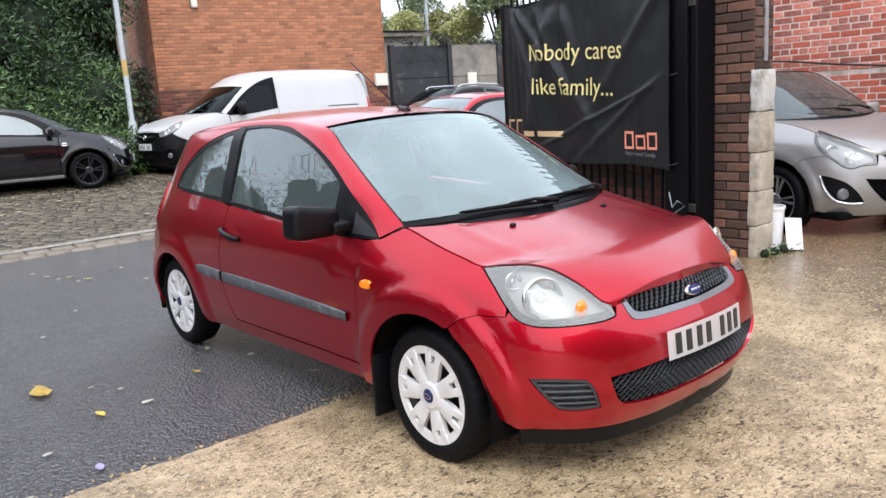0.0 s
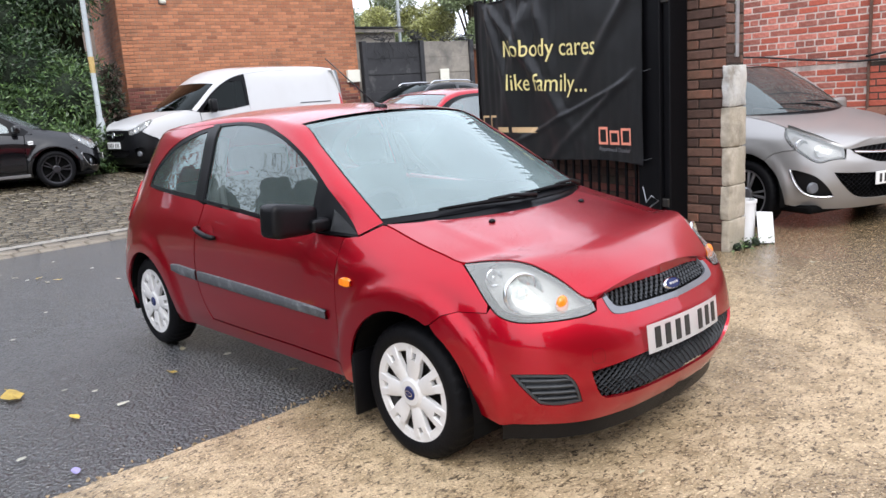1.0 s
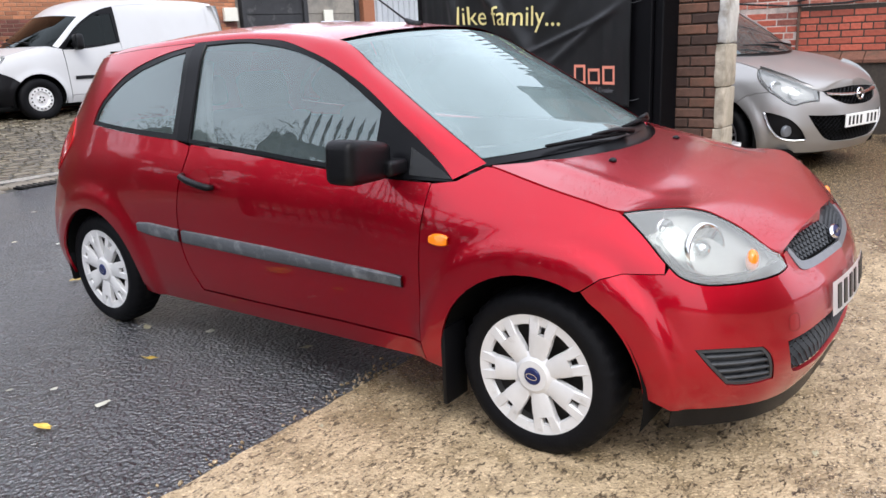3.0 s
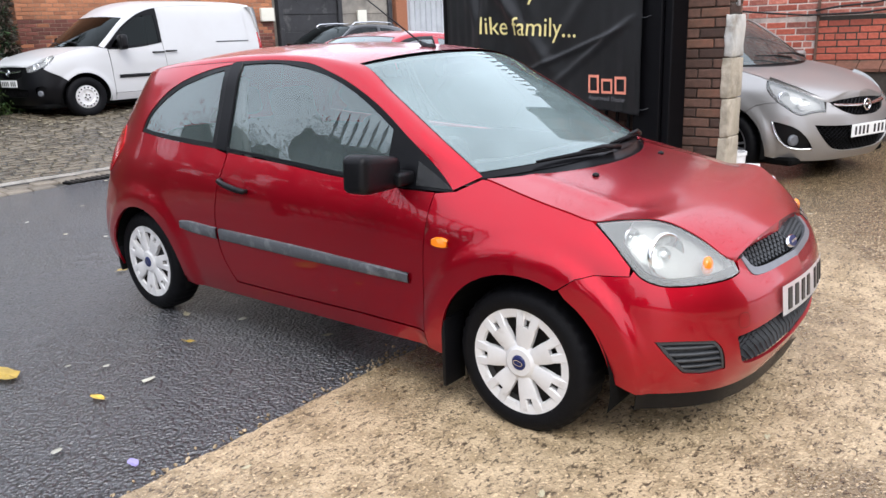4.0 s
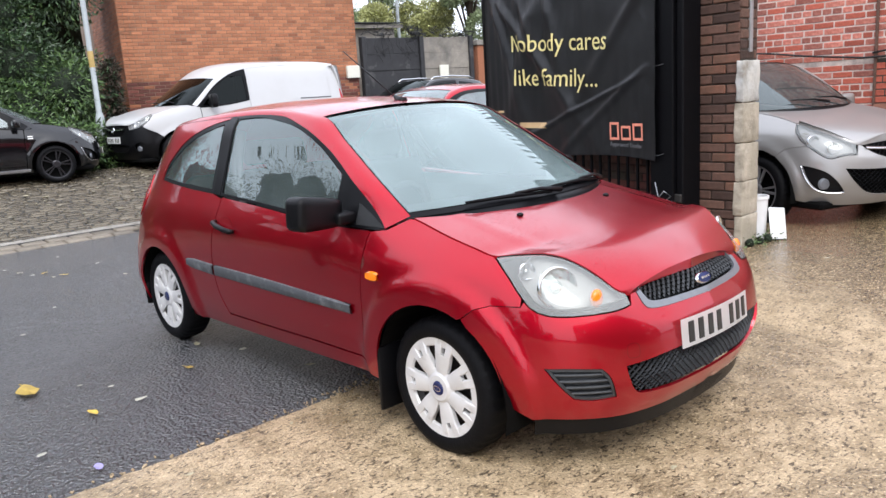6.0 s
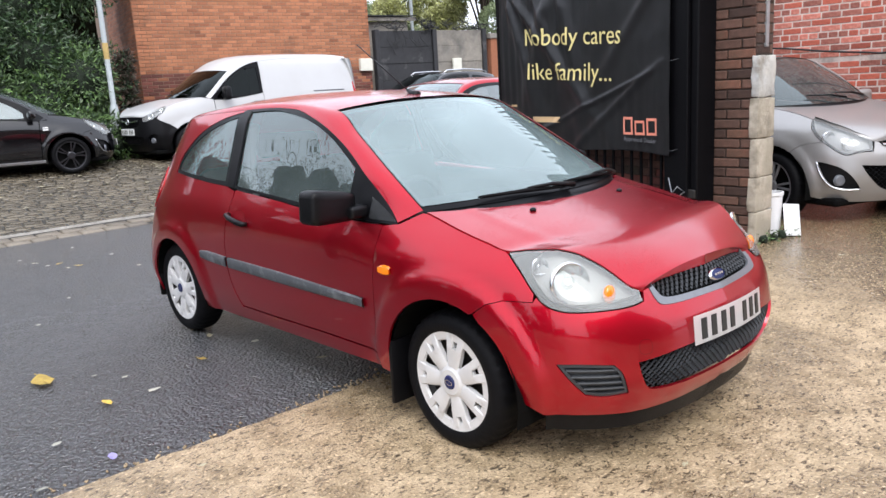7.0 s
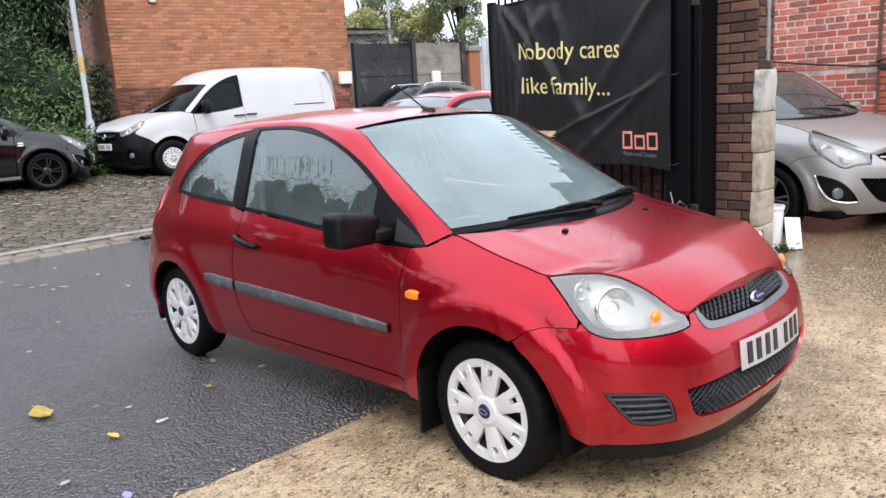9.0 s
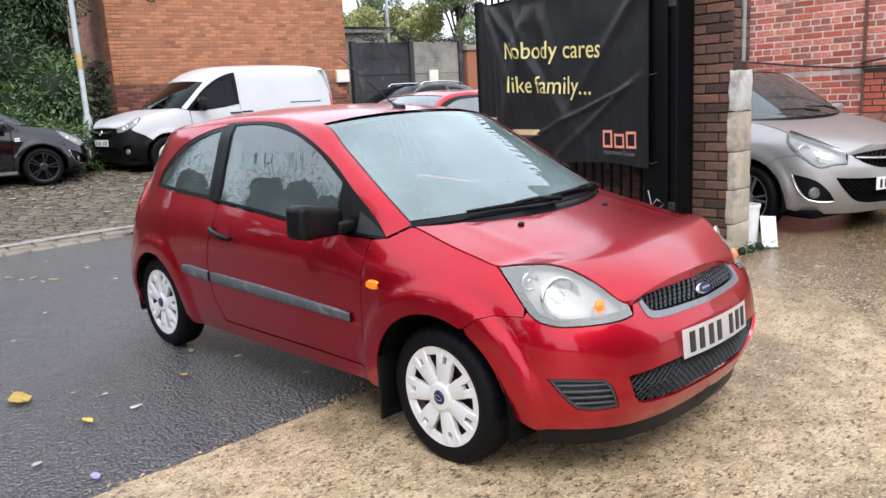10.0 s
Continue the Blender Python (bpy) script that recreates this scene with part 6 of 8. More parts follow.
# ---- the other vehicles ----
def build_car(name, label, category, at, S, spec, material, wheels, plate_text=True):
    """A car cut out of its side surface by the polygons in spec; (y, z) polygons where they lie on the flank, (s, z) on the nose."""
    Y, L = S.sy, S.length
    car = tagged(empty(name, at), label, category)
    G = spec

    def yz(pts):
        return [(Y(y), z, *k) for y, z, *k in pts]

    def lift(s, z):
        return S.pos(s, z)

    def both(pname, poly, mt, lab="", holes=(), parent=car, **kw):
        bm = panel_mesh(lift, poly, holes, normal=S.normal, **kw)
        b2 = mirrored(bm)
        return part(pname, bm, mt, parent, lab, smooth=True, sharp=50), part(pname, b2, mt, parent, lab, smooth=True, sharp=50)

    (fy, ry), r, hz = G["hubs"], G["arch"], G["hub_z"]
    archF, archR = arc(Y(fy), hz, r, 190, -14, 22), arc(Y(ry), hz, r * 0.97, 190, -10, 22)
    he = curve(G["hood"])
    lt = [(s, he(s)) for s in span(G["lamp"][0][0], G["lamp"][-1][0], 12)]
    low = path2d([(*p, 1) if i in (0, len(G["lamp"]) - 1) else p for i, p in enumerate(G["lamp"])], 4)[::-1]
    lamp = lt + low[1:-1]
    mouth, grille, fogp = path2d(G["mouth"], 4), path2d(G["grille"], 4), path2d(G["fog"], 4, closed=True)
    zb = G["base"]
    cut = G["cut"]
    af = [p for p in archF if p[0] < Y(fy) and zb + 0.01 < p[1] < cut[0][1] - 0.005]
    nose_mat = G.get("nose_mat", material)
    # split of the nose: below the split line a coloured or bare plastic bumper
    bump = [(0, zb), (0.4, zb), (0.8, zb + 0.005)] + af + cut + [p for p in low if p[0] < cut[-1][0] - 0.002 and p[0] > lamp[0][0]] + [(lamp[0][0] - 0.02, he(lamp[0][0] - 0.02) - 0.004)] + grille[::-1] + mouth
    bm = panel_mesh(lift, bump, [fogp], gap=0.002, step=0.03, flange=0.012, normal=S.normal)
    part("front_bumper", both_sides(bm), nose_mat, car, G.get("nose_label", ""), smooth=True, sharp=45)
    ab = [p for p in archF if (p[0] >= Y(fy) or p[1] >= cut[0][1] - 0.005) and p[1] > zb]
    dl = G["door_front"]
    fend = ab + [(Y(dl - 0.06), zb), (Y(dl + 0.02), zb)] + yz([(dl + 0.015, zb + 0.12), (dl, 0.7), (dl - 0.02, G["belt"][0][1])]) + [(G["hood"][-1][0], G["hood"][-1][1] - 0.002)]
    fend += [(s, he(s)) for s in span(G["hood"][-1][0] - 0.02, lamp[len(lt) - 1][0] + 0.01, 10)] + [p for p in low if p[0] > cut[-1][0] + 0.004] + cut[::-1]
    both("front_wing", fend, material, step=0.035)
    belt = curve([(Y(y), z) for y, z in G["belt"]])
    dr = G["door_rear"]
    door = [(s, belt(s) - 0.004) for s in span(Y(dl - 0.01), Y(dr), 8)] + yz([(dr + 0.03, 0.72), (dr, 0.45), (dr - 0.1, zb + 0.12), (dl + 0.02, zb + 0.12), (dl + 0.005, 0.7)])
    both("door", door, material, step=0.06)
    P = curve([(i, Y(y), z) for i, (y, z) in enumerate(G["rail_p"])])
    Q = curve([(i, *q) for i, q in enumerate(G["rail_q"])])
    nP = len(G["rail_p"]) - 1
    kB = G["b_index"]
    body = yz([(dl + 0.02, zb), (ry - 0.45, zb)]) + [p for p in archR if p[1] > zb] + [(Y(ry + 0.40), zb + 0.02), (L, zb + 0.02), (L, G["tail_z"]), (L - 0.5, G["tail_z"])]
    body += [tuple(P(t)) for t in span(nP, kB, 12)] + [(Y(dr + 0.005), belt(Y(dr)))] + yz([(dr + 0.034, 0.72), (dr + 0.004, 0.45), (dr - 0.097, zb + 0.116), (dl + 0.024, zb + 0.116)])
    holes = [path2d(yz(q), 4, closed=True) for q in G.get("rear_windows", ())]
    both("body_side", body, material, holes=holes, step=0.06)
    win = path2d(yz(G["window"]), 4, closed=True)
    band = [(s, belt(s)) for s in span(Y(G["rail_p"][0][0]), Y(dr), 10)] + [tuple(P(t)) for t in span(kB, 0.03, 18)]
    both("window_frame", band, G.get("frame_mat", M_BLACK_PLASTIC), "window frame", holes=[win], gap=0.001, step=0.05)
    for poly in [win] + holes:
        bm = panel_mesh(lambda s, z: S.pos(s, z, -0.008), poly, gap=-0.004, step=0.08, flange=0, normal=S.normal)
        b2 = mirrored(bm)
        for b in (bm, b2):
            part("side_glass", b, G["glass"], car, "side window glass", smooth=True).visible_shadow = False
    for sgn in (1, -1):
        bm = bmesh.new()

        def rail(t, k):
            a, b = S.pos(*P(t)), Vector(Q(t))
            p = a.lerp(b, k) + Vector((-0.6, 0, 0.8)) * (a - b).length * 0.16 * math.sin(k * math.pi) * min(1, t / 0.8)
            return Vector((p.x * sgn, p.y, p.z))
        grid(bm, rail, span(0, nP, 40), span(0, 1, 7))
        bmesh.ops.recalc_face_normals(bm, faces=bm.faces)
        part("pillar_rail", bm, material, car, "", smooth=True)
    zc, bow = curve(G["hood_mid"]), curve(G["hood_bow"])

    def bonnet(s, w):
        e = S.pos(s, he(s) + 0.002)
        yc, k = e.y + bow(s), abs(w)
        return Vector((w * abs(e.x), yc + (e.y - yc) * k * k, zc(yc) - (zc(yc) - e.z) * k**2.4))
    bm = bmesh.new()
    send = G["hood"][-1][0] - 0.01
    grid(bm, bonnet, [0.004] + span(0.03, send, 36), span(-0.995, 0.995, 37))
    bmesh.ops.remove_doubles(bm, verts=bm.verts, dist=0.0006)
    bmesh.ops.recalc_face_normals(bm, faces=bm.faces)
    if sum(f.normal.z for f in bm.faces) < 0:
        bmesh.ops.reverse_faces(bm, faces=bm.faces[:])
    r2 = bmesh.ops.extrude_edge_only(bm, edges=[e for e in bm.edges if len(e.link_faces) == 1])
    for v in (g for g in r2["geom"] if isinstance(g, bmesh.types.BMVert)):
        v.co.z -= 0.012
    part("bonnet", bm, material, car, "", smooth=True, sharp=50)
    kS = G["screen_index"]
    sc = curve([(i, *p) for i, p in enumerate(G["screen_mid"])])

    def screen(t, w):
        q = Q(t)
        yc, z0 = sc(t * (len(G["screen_mid"]) - 1) / kS)
        k = abs(w)
        return Vector((w * abs(q[0]), yc + (q[1] - yc) * k**2.2, z0 + (q[2] - z0) * k**2.2))
    bm = bmesh.new()
    grid(bm, lambda t, w: screen(t, w) - Vector((0, 0, 0.005)), span(0.03, kS - 0.03, 20), span(-0.985, 0.985, 28))
    bmesh.ops.recalc_face_normals(bm, faces=bm.faces)
    part("windscreen", bm, G["glass"], car, "windscreen", smooth=True).visible_shadow = False
    bm = bmesh.new()
    grid(bm, lambda k, w: bonnet(send, w).lerp(screen(0.06, w), k) - Vector((0, 0, 0.012)), span(-0.1, 1, 5), span(-0.97, 0.97, 25))
    bmesh.ops.recalc_face_normals(bm, faces=bm.faces)
    part("cowl", bm, M_BLACK_PLASTIC, car, "black scuttle", smooth=True)
    for a, b in (((0.15, 0.02), (-0.42, 0.10)), ((0.62, 0.03), (0.05, 0.12))):
        bm = bmesh.new()
        p0, p1 = screen(a[1] * kS, a[0]) + Vector((0, -0.02, 0.03)), screen(b[1] * kS, b[0]) + Vector((0, -0.01, 0.02))
        tube(bm, [p0, p0.lerp(p1, 0.4) + Vector((0, 0, 0.015)), p1], [0.012, 0.010, 0.006], 6)
        part("wiper", bm, M_BLACK_PLASTIC, car, "black wiper", smooth=True)
    rc = curve([(kS + i, *p) for i, p in enumerate(G["roof_mid"])])

    def roof(t, w):
        q = Q(t)
        yc, z0 = rc(t)
        k = abs(w)
        return Vector((w * abs(q[0]), yc + (q[1] - yc) * k**2.2, z0 + (q[2] - z0) * k**2.6))
    bm = bmesh.new()
    grid(bm, roof, span(kS, nP, 30), span(-1, 1, 29))
    bmesh.ops.recalc_face_normals(bm, faces=bm.faces)
    part("roof", bm, material, car, "", smooth=True)
    # lamps, grilles
    for sgn in (1, -1):
        hl = empty("headlight")
        hl.parent = car
        hl["label"] = "clear headlight"
        bm = panel_mesh(lift, lamp, gap=0.003, step=0.03, flange=0.0, normal=S.normal)
        part("lens", bm if sgn > 0 else mirrored(bm), M_LENS_CLEAR, hl, "clear lens", smooth=True).visible_shadow = False
        bm = panel_mesh(lambda s, z: S.pos(s, z, -0.05), shrink(lamp, 0.004), gap=0.0, step=0.05, flange=-0.042, normal=S.normal)
        part("housing", bm if sgn > 0 else mirrored(bm), M_LAMP_BACK, hl, "bright lamp housing", smooth=True, sharp=35)
        cs, cz = sum(p[0] for p in lamp) / len(lamp), sum(p[1] for p in lamp) / len(lamp)
        for ds in (-0.09, 0.09):
            bm = bmesh.new()
            lathe(bm, [(0.001, -0.03), (0.03, -0.024), (0.05, 0), (0.054, 0.002), (0.056, -0.02)], 24)
            bmesh.ops.transform(bm, matrix=Matrix.Translation(S.pos(cs + ds, cz + ds * 0.3, -0.03)) @ Vector((-0.3, -0.95, 0.1)).to_track_quat("X", "Z").to_matrix().to_4x4(), verts=bm.verts)
            part("reflector", bm if sgn > 0 else mirrored(bm), M_CHROME, hl, "round reflector", smooth=True)
        fog = empty("fog_lamp")
        fog.parent = car
        bm = panel_mesh(lambda s, z: S.pos(s, z, -0.035), fogp, gap=-0.003, step=0.05, flange=0, normal=S.normal)
        part("recess", bm if sgn > 0 else mirrored(bm), M_BLACK_PLASTIC, fog, "black recess", smooth=True)
        bm = bmesh.new()
        fc = (sum(p[0] for p in fogp) / len(fogp) - 0.03, sum(p[1] for p in fogp) / len(fogp) - 0.04)
        lathe(bm, [(0.001, 0.0), (0.035, 0.004), (0.045, 0.0), (0.05, -0.02)], 24)
        bmesh.ops.transform(bm, matrix=Matrix.Translation(S.pos(*fc, -0.015)) @ Vector((-0.3, -0.95, 0)).to_track_quat("X", "Z").to_matrix().to_4x4(), verts=bm.verts)
        part("lamp", bm if sgn > 0 else mirrored(bm), M_GREY_TRIM, fog, "round fog lamp", smooth=True)
        if G.get("chrome_fog"):
            edge = path2d(G["strip"], 4)
            bm = bmesh.new()
            tube(bm, [S.pos(*p, 0.004) for p in edge], 0.008, 6)
            part("chrome_strip", bm if sgn > 0 else mirrored(bm), M_CHROME, fog, "chrome strip", smooth=True)

    def liftS(s, z, d=0.0):
        p = S.pos(abs(s), z, d - 0.01)
        return Vector((-p.x, p.y, p.z)) if s < 0 else p
    gr = empty("grille")
    gr.parent = car
    up = grille + [(s, he(s) - 0.006) for s in span(grille[-1][0] - 0.01, 0.0, 8)]
    for nm, poly in (("upper_mesh", up), ("lower_mesh", mouth)):
        full = poly + [(-s, z) for s, z in poly[::-1] if s > 0.001]
        part(nm, lattice(liftS, full, 0.05, 0.004, 0.008, slant=0.8), M_BLACK_PLASTIC, gr, "black mesh")
        # near-black sheet painted as the shade behind each mesh
        bm = panel_mesh(lambda s, z: S.pos(s, z, -0.03), poly, gap=-0.004, step=0.05, flange=0, normal=S.normal)
        part("backing", both_sides(bm), M_LINER_SHADE, gr, "dark sheet that stands in for shade behind the grille")
    if G.get("bar"):
        zb0, half = G["bar"]
        bm = bmesh.new()
        rows = ((0.0, -0.5), (0.8, -0.4), (1.0, 0.0), (0.8, 0.4), (0.0, 0.5))
        pts = [(s, zb0 + 0.02 * (abs(s) / half) ** 2) for s in span(-half, half, 21)]
        grid(bm, lambda i, j: liftS(pts[int(i)][0], pts[int(i)][1] + rows[int(j)][1] * G.get("bar_h", 0.035), rows[int(j)][0] * 0.02 + 0.008), range(21), range(5))
        bmesh.ops.recalc_face_normals(bm, faces=bm.faces)
        part("bar", bm, M_CHROME, gr, "chrome grille bar", smooth=True)
        bm = bmesh.new()
        p = S.pos(0, zb0, 0.02)
        lathe(bm, [(0.036, 0.0), (0.044, 0.006), (0.050, 0.008), (0.054, 0.0)], 28)
        box(bm, 0.0, -0.03, -0.006, 0.008, 0.03, 0.006)
        bmesh.ops.transform(bm, matrix=Matrix.Translation(p) @ Vector((0, -1, 0.12)).to_track_quat("X", "Z").to_matrix().to_4x4(), verts=bm.verts)
        part("round_badge", bm, M_CHROME, gr, "plain round chrome badge", smooth=True)
    if plate_text:
        pl = empty("number_plate")
        pl.parent = car
        p = S.pos(0, G["plate_z"], 0.014)
        pl.matrix_basis = Matrix.Translation(p)
        pl["label"] = "white registration plate with bars for characters"
        part("board", boxed(-0.26, -0.004, -0.055, 0.26, 0.006, 0.055, 0.003), M_PLATE, pl)
        for x in (-0.205, -0.145, -0.085, -0.025, 0.085, 0.148, 0.208):
            part("bar", boxed(x - 0.014, -0.0065, -0.036, x + 0.014, -0.0045, 0.036), M_PLATE_BLACK, pl, "black bar")
    # mirrors, handles, wheels, dark underside
    mx, my, mz = G["mirror"]
    for sgn in (1, -1):
        bm = bmesh.new()
        bmesh.ops.create_cube(bm, size=1)
        bmesh.ops.bevel(bm, geom=bm.edges[:], offset=0.3, segments=3, affect="EDGES", profile=0.6)
        bmesh.ops.transform(bm, matrix=Matrix.Translation((mx, my, mz)) @ pose(0, 0, 0, 0, 4, 8) @ Matrix.Diagonal((*G["mirror_size"], 1)), verts=bm.verts)
        box(bm, mx + 0.05, my - 0.03, mz - 0.06, mx + 0.17, my + 0.03, mz - 0.01, 0.01)
        part("door_mirror", bm if sgn > 0 else mirrored(bm), G["mirror_mat"], car, "door mirror", smooth=True, sharp=60)
        for hy, hzz in G.get("handles", ()):
            bm = bmesh.new()
            tube(bm, [S.pos(Y(hy + d), hzz, l) for d, l in ((0.10, 0.002), (0.085, 0.03), (-0.085, 0.03), (-0.10, 0.002))], 0.014, 8)
            part("door_handle", bm if sgn > 0 else mirrored(bm), G["handle_mat"], car, "door handle", smooth=True)
    if G.get("moulding"):
        y0, y1, z, h = G["moulding"]
        bm = strip_on(S, [(Y(y), z) for y in span(y0, y1, 20)], lambda i: h, lift=0.02)
        b2 = mirrored(bm)
        for b in (bm, b2):
            part("side_moulding", b, G["moulding_mat"], car, smooth=True, sharp=40)
    W = abs(S.at(Y(1.2))[0])
    style, wmat, wr, ww, rim = wheels
    for y in (fy, ry):
        for sgn in (1, -1):
            bm = bmesh.new()
            grid(bm, lambda a, x: (x * sgn, y + (r + 0.01) * math.cos(a), hz + (r + 0.01) * math.sin(a)), span(-0.25, math.pi + 0.25, 18), (-W + 0.03, -W + 0.35))
            bm.faces.new([bm.verts.new(((-W + 0.34) * sgn, y + (r + 0.01) * math.cos(a), hz + (r + 0.01) * math.sin(a))) for a in span(-0.25, math.pi + 0.25, 18)])
            part("wheel_housing", bm, M_LINER_SHADE, car, "dark wheel arch liner")
            wheel(car, (-(W - 0.115) * sgn, y, wr), wr, ww, style, wmat, -sgn, rim_r=rim, spin=12)
    bm = boxed(-W + 0.14, -0.6, 0.17, W - 0.14, L * 0.5, 0.24, 0.02)
    box(bm, -W + 0.36, -0.55, 0.24, W - 0.36, ry + 0.5, 0.55)
    tagged(part("underbody", bm, M_LINER_SHADE, car, "dark underside"), kind="stuff")
    if not G.get("solid_inside"):
        bm = bmesh.new()
        grid(bm, lambda i, w: (w * (W - 0.14), (0.15, 0.5, 0.62)[int(i)], (0.93, 0.93, 0.6)[int(i)]), range(3), span(-1, 1, 9))
        part("dashboard", bm, M_INTERIOR, car, "dark dashboard")
        for x in (-0.36, 0.36):
            bm = boxed(x - 0.25, 1.30, 0.5, x + 0.25, 1.46, 1.08, 0.06, seg=2)
            box(bm, x - 0.12, 1.36, 1.1, x + 0.12, 1.45, 1.27, 0.04)
            tagged(part("front_seat", bm, M_INTERIOR, car, "dark seat", smooth=True, sharp=50), kind="stuff")
    else:
        bm = boxed(-W + 0.16, 1.15, 0.3, W - 0.16, 1.2, 1.6)
        box(bm, -W + 0.16, 0.3, 0.3, W - 0.16, 1.15, 0.95)
        part("bulkhead", bm, M_LINER_SHADE, car, "dark cab bulkhead")
    return car


MINI = dict(
    hubs=(0.0, 2.511), arch=0.37, hub_z=0.31, base=0.20, tail_z=1.38,
    hood=[(0, 0.738), (0.28, 0.724), (0.44, 0.712), (0.50, 0.722), (0.57, 0.750), (0.63, 0.768), (0.75, 0.812), (0.91, 0.855), (1.0, 0.882), (1.08, 0.898), (1.19, 0.928), (1.35, 0.962), (1.66, 1.01)],
    lamp=[(0.485, 0.628), (0.56, 0.630), (0.64, 0.622), (0.70, 0.606), (0.76, 0.616), (0.86, 0.675), (0.97, 0.748), (1.05, 0.825), (1.082, 0.890)],
    mouth=[(0, 0.50, 1), (0.20, 0.502), (0.43, 0.510), (0.60, 0.522, 1), (0.53, 0.42), (0.42, 0.325), (0.28, 0.285), (0, 0.275, 1)],
    grille=[(0, 0.580, 1), (0.17, 0.588), (0.31, 0.628), (0.38, 0.668), (0.425, 0.702, 1)],
    fog=[(0.945, 0.550, 1), (0.88, 0.540), (0.76, 0.500), (0.67, 0.425), (0.60, 0.325, 1), (0.73, 0.325), (0.83, 0.355), (0.90, 0.445)],
    strip=[(0.955, 0.552), (0.915, 0.445), (0.84, 0.350), (0.73, 0.316), (0.60, 0.318)],
    cut=[(1.19, 0.625), (1.12, 0.68), (1.03, 0.705), (0.93, 0.715)],
    belt=[(0.25, 0.915), (0.45, 0.915), (0.76, 0.950), (1.25, 0.985), (1.75, 1.03), (2.6, 1.10)],
    door_front=0.42, door_rear=1.72,
    window=[(0.62, 0.975, 1), (0.78, 0.975), (1.25, 1.010), (1.70, 1.045, 1), (1.72, 1.36, 1), (1.45, 1.355), (1.19, 1.335), (0.95, 1.270), (0.74, 1.155), (0.62, 1.05, 1)],
    rear_windows=[[(1.80, 1.06, 1), (2.2, 1.10), (2.55, 1.15, 1), (2.45, 1.24), (2.2, 1.33), (1.85, 1.36, 1)]],
    rail_p=[(0.27, 0.925), (0.50, 1.10), (0.71, 1.235), (0.94, 1.335), (1.2, 1.385), (1.5, 1.40), (1.75, 1.40), (2.2, 1.385), (2.6, 1.35)],
    rail_q=[(-0.70, 0.25, 1.012), (-0.655, 0.52, 1.16), (-0.61, 0.76, 1.29), (-0.57, 0.98, 1.40), (-0.57, 1.25, 1.445), (-0.57, 1.5, 1.455), (-0.56, 1.75, 1.452), (-0.54, 2.2, 1.43), (-0.48, 2.6, 1.37)],
    b_index=6, screen_index=3,
    hood_mid=[(-0.80, 0.740), (-0.72, 0.79), (-0.6, 0.845), (-0.4, 0.90), (-0.2, 0.945), (0.05, 0.99), (0.2, 1.0)],
    hood_bow=[(0, 0), (0.42, -0.02), (0.75, -0.05), (1.08, -0.10), (1.35, -0.16), (1.66, -0.26)],
    screen_mid=[(0.03, 1.01), (0.36, 1.19), (0.66, 1.34), (0.90, 1.435)],
    roof_mid=[(0.90, 1.435), (1.22, 1.475), (1.5, 1.488), (1.75, 1.488), (2.25, 1.47), (2.75, 1.40)],
    bar=(0.665, 0.40), bar_h=0.022, plate_z=0.455, mirror=(-0.93, 0.52, 1.02), mirror_size=(0.20, 0.11, 0.14), mirror_mat=M_SILVER, handle_mat=M_SILVER, handles=((1.55, 0.88),),
    glass=M_GLASS_DARK, chrome_fog=True)

van_side = Side([(0, -0.72), (-0.35, -0.705), (-0.62, -0.645), (-0.78, -0.53), (-0.855, -0.37), (-0.893, -0.10), (-0.905, 0.40), (-0.912, 1.20), (-0.912, 2.40), (-0.908, 3.20), (-0.885, 3.42), (-0.78, 3.48), (0, 3.49)],
                (0.20, 0.35, 0.50, 0.65, 0.80, 0.95, 1.08, 1.22, 1.40, 1.58, 1.70, 1.80),
                [(0.10, 0.03, 0.00, 0.01, 0.03, 0.10, 0.26, 0.45, 0.7, 0.9, 1.0, 1.1),
                 (0.10, 0.03, 0.00, 0.01, 0.035, 0.11, 0.27, 0.45, 0.7, 0.9, 1.0, 1.1),
                 (0.10, 0.03, 0.00, 0.01, 0.035, 0.11, 0.26, 0.42, 0.6, 0.8, 0.9, 1.0),
                 (0.10, 0.03, 0.00, 0.01, 0.030, 0.09, 0.22, 0.38, 0.55, 0.7, 0.8, 0.9),
                 (0.09, 0.03, 0.00, 0.01, 0.025, 0.07, 0.18, 0.32, 0.5, 0.6, 0.7, 0.8),
                 (0.08, 0.03, 0.01, 0.01, 0.02, 0.05, 0.13, 0.25, 0.4, 0.5, 0.6, 0.7),
                 (0.08, 0.03, 0.02, 0.02, 0.02, 0.03, 0.06, 0.11, 0.18, 0.24, 0.29, 0.36)]
                + [(0.08, 0.03, 0.02, 0.015, 0.01, 0.02, 0.04, 0.065, 0.10, 0.14, 0.18, 0.27)] * 4
                + [(0.06, 0.02, 0.0, 0.0, 0.01, 0.02, 0.04, 0.07, 0.11, 0.16, 0.22, 0.32)] * 2,
                [(0.0, 0.315, 0.37, 0.45, 0.012), (2.755, 0.315, 0.36, 0.45, 0.012)], 0.05)
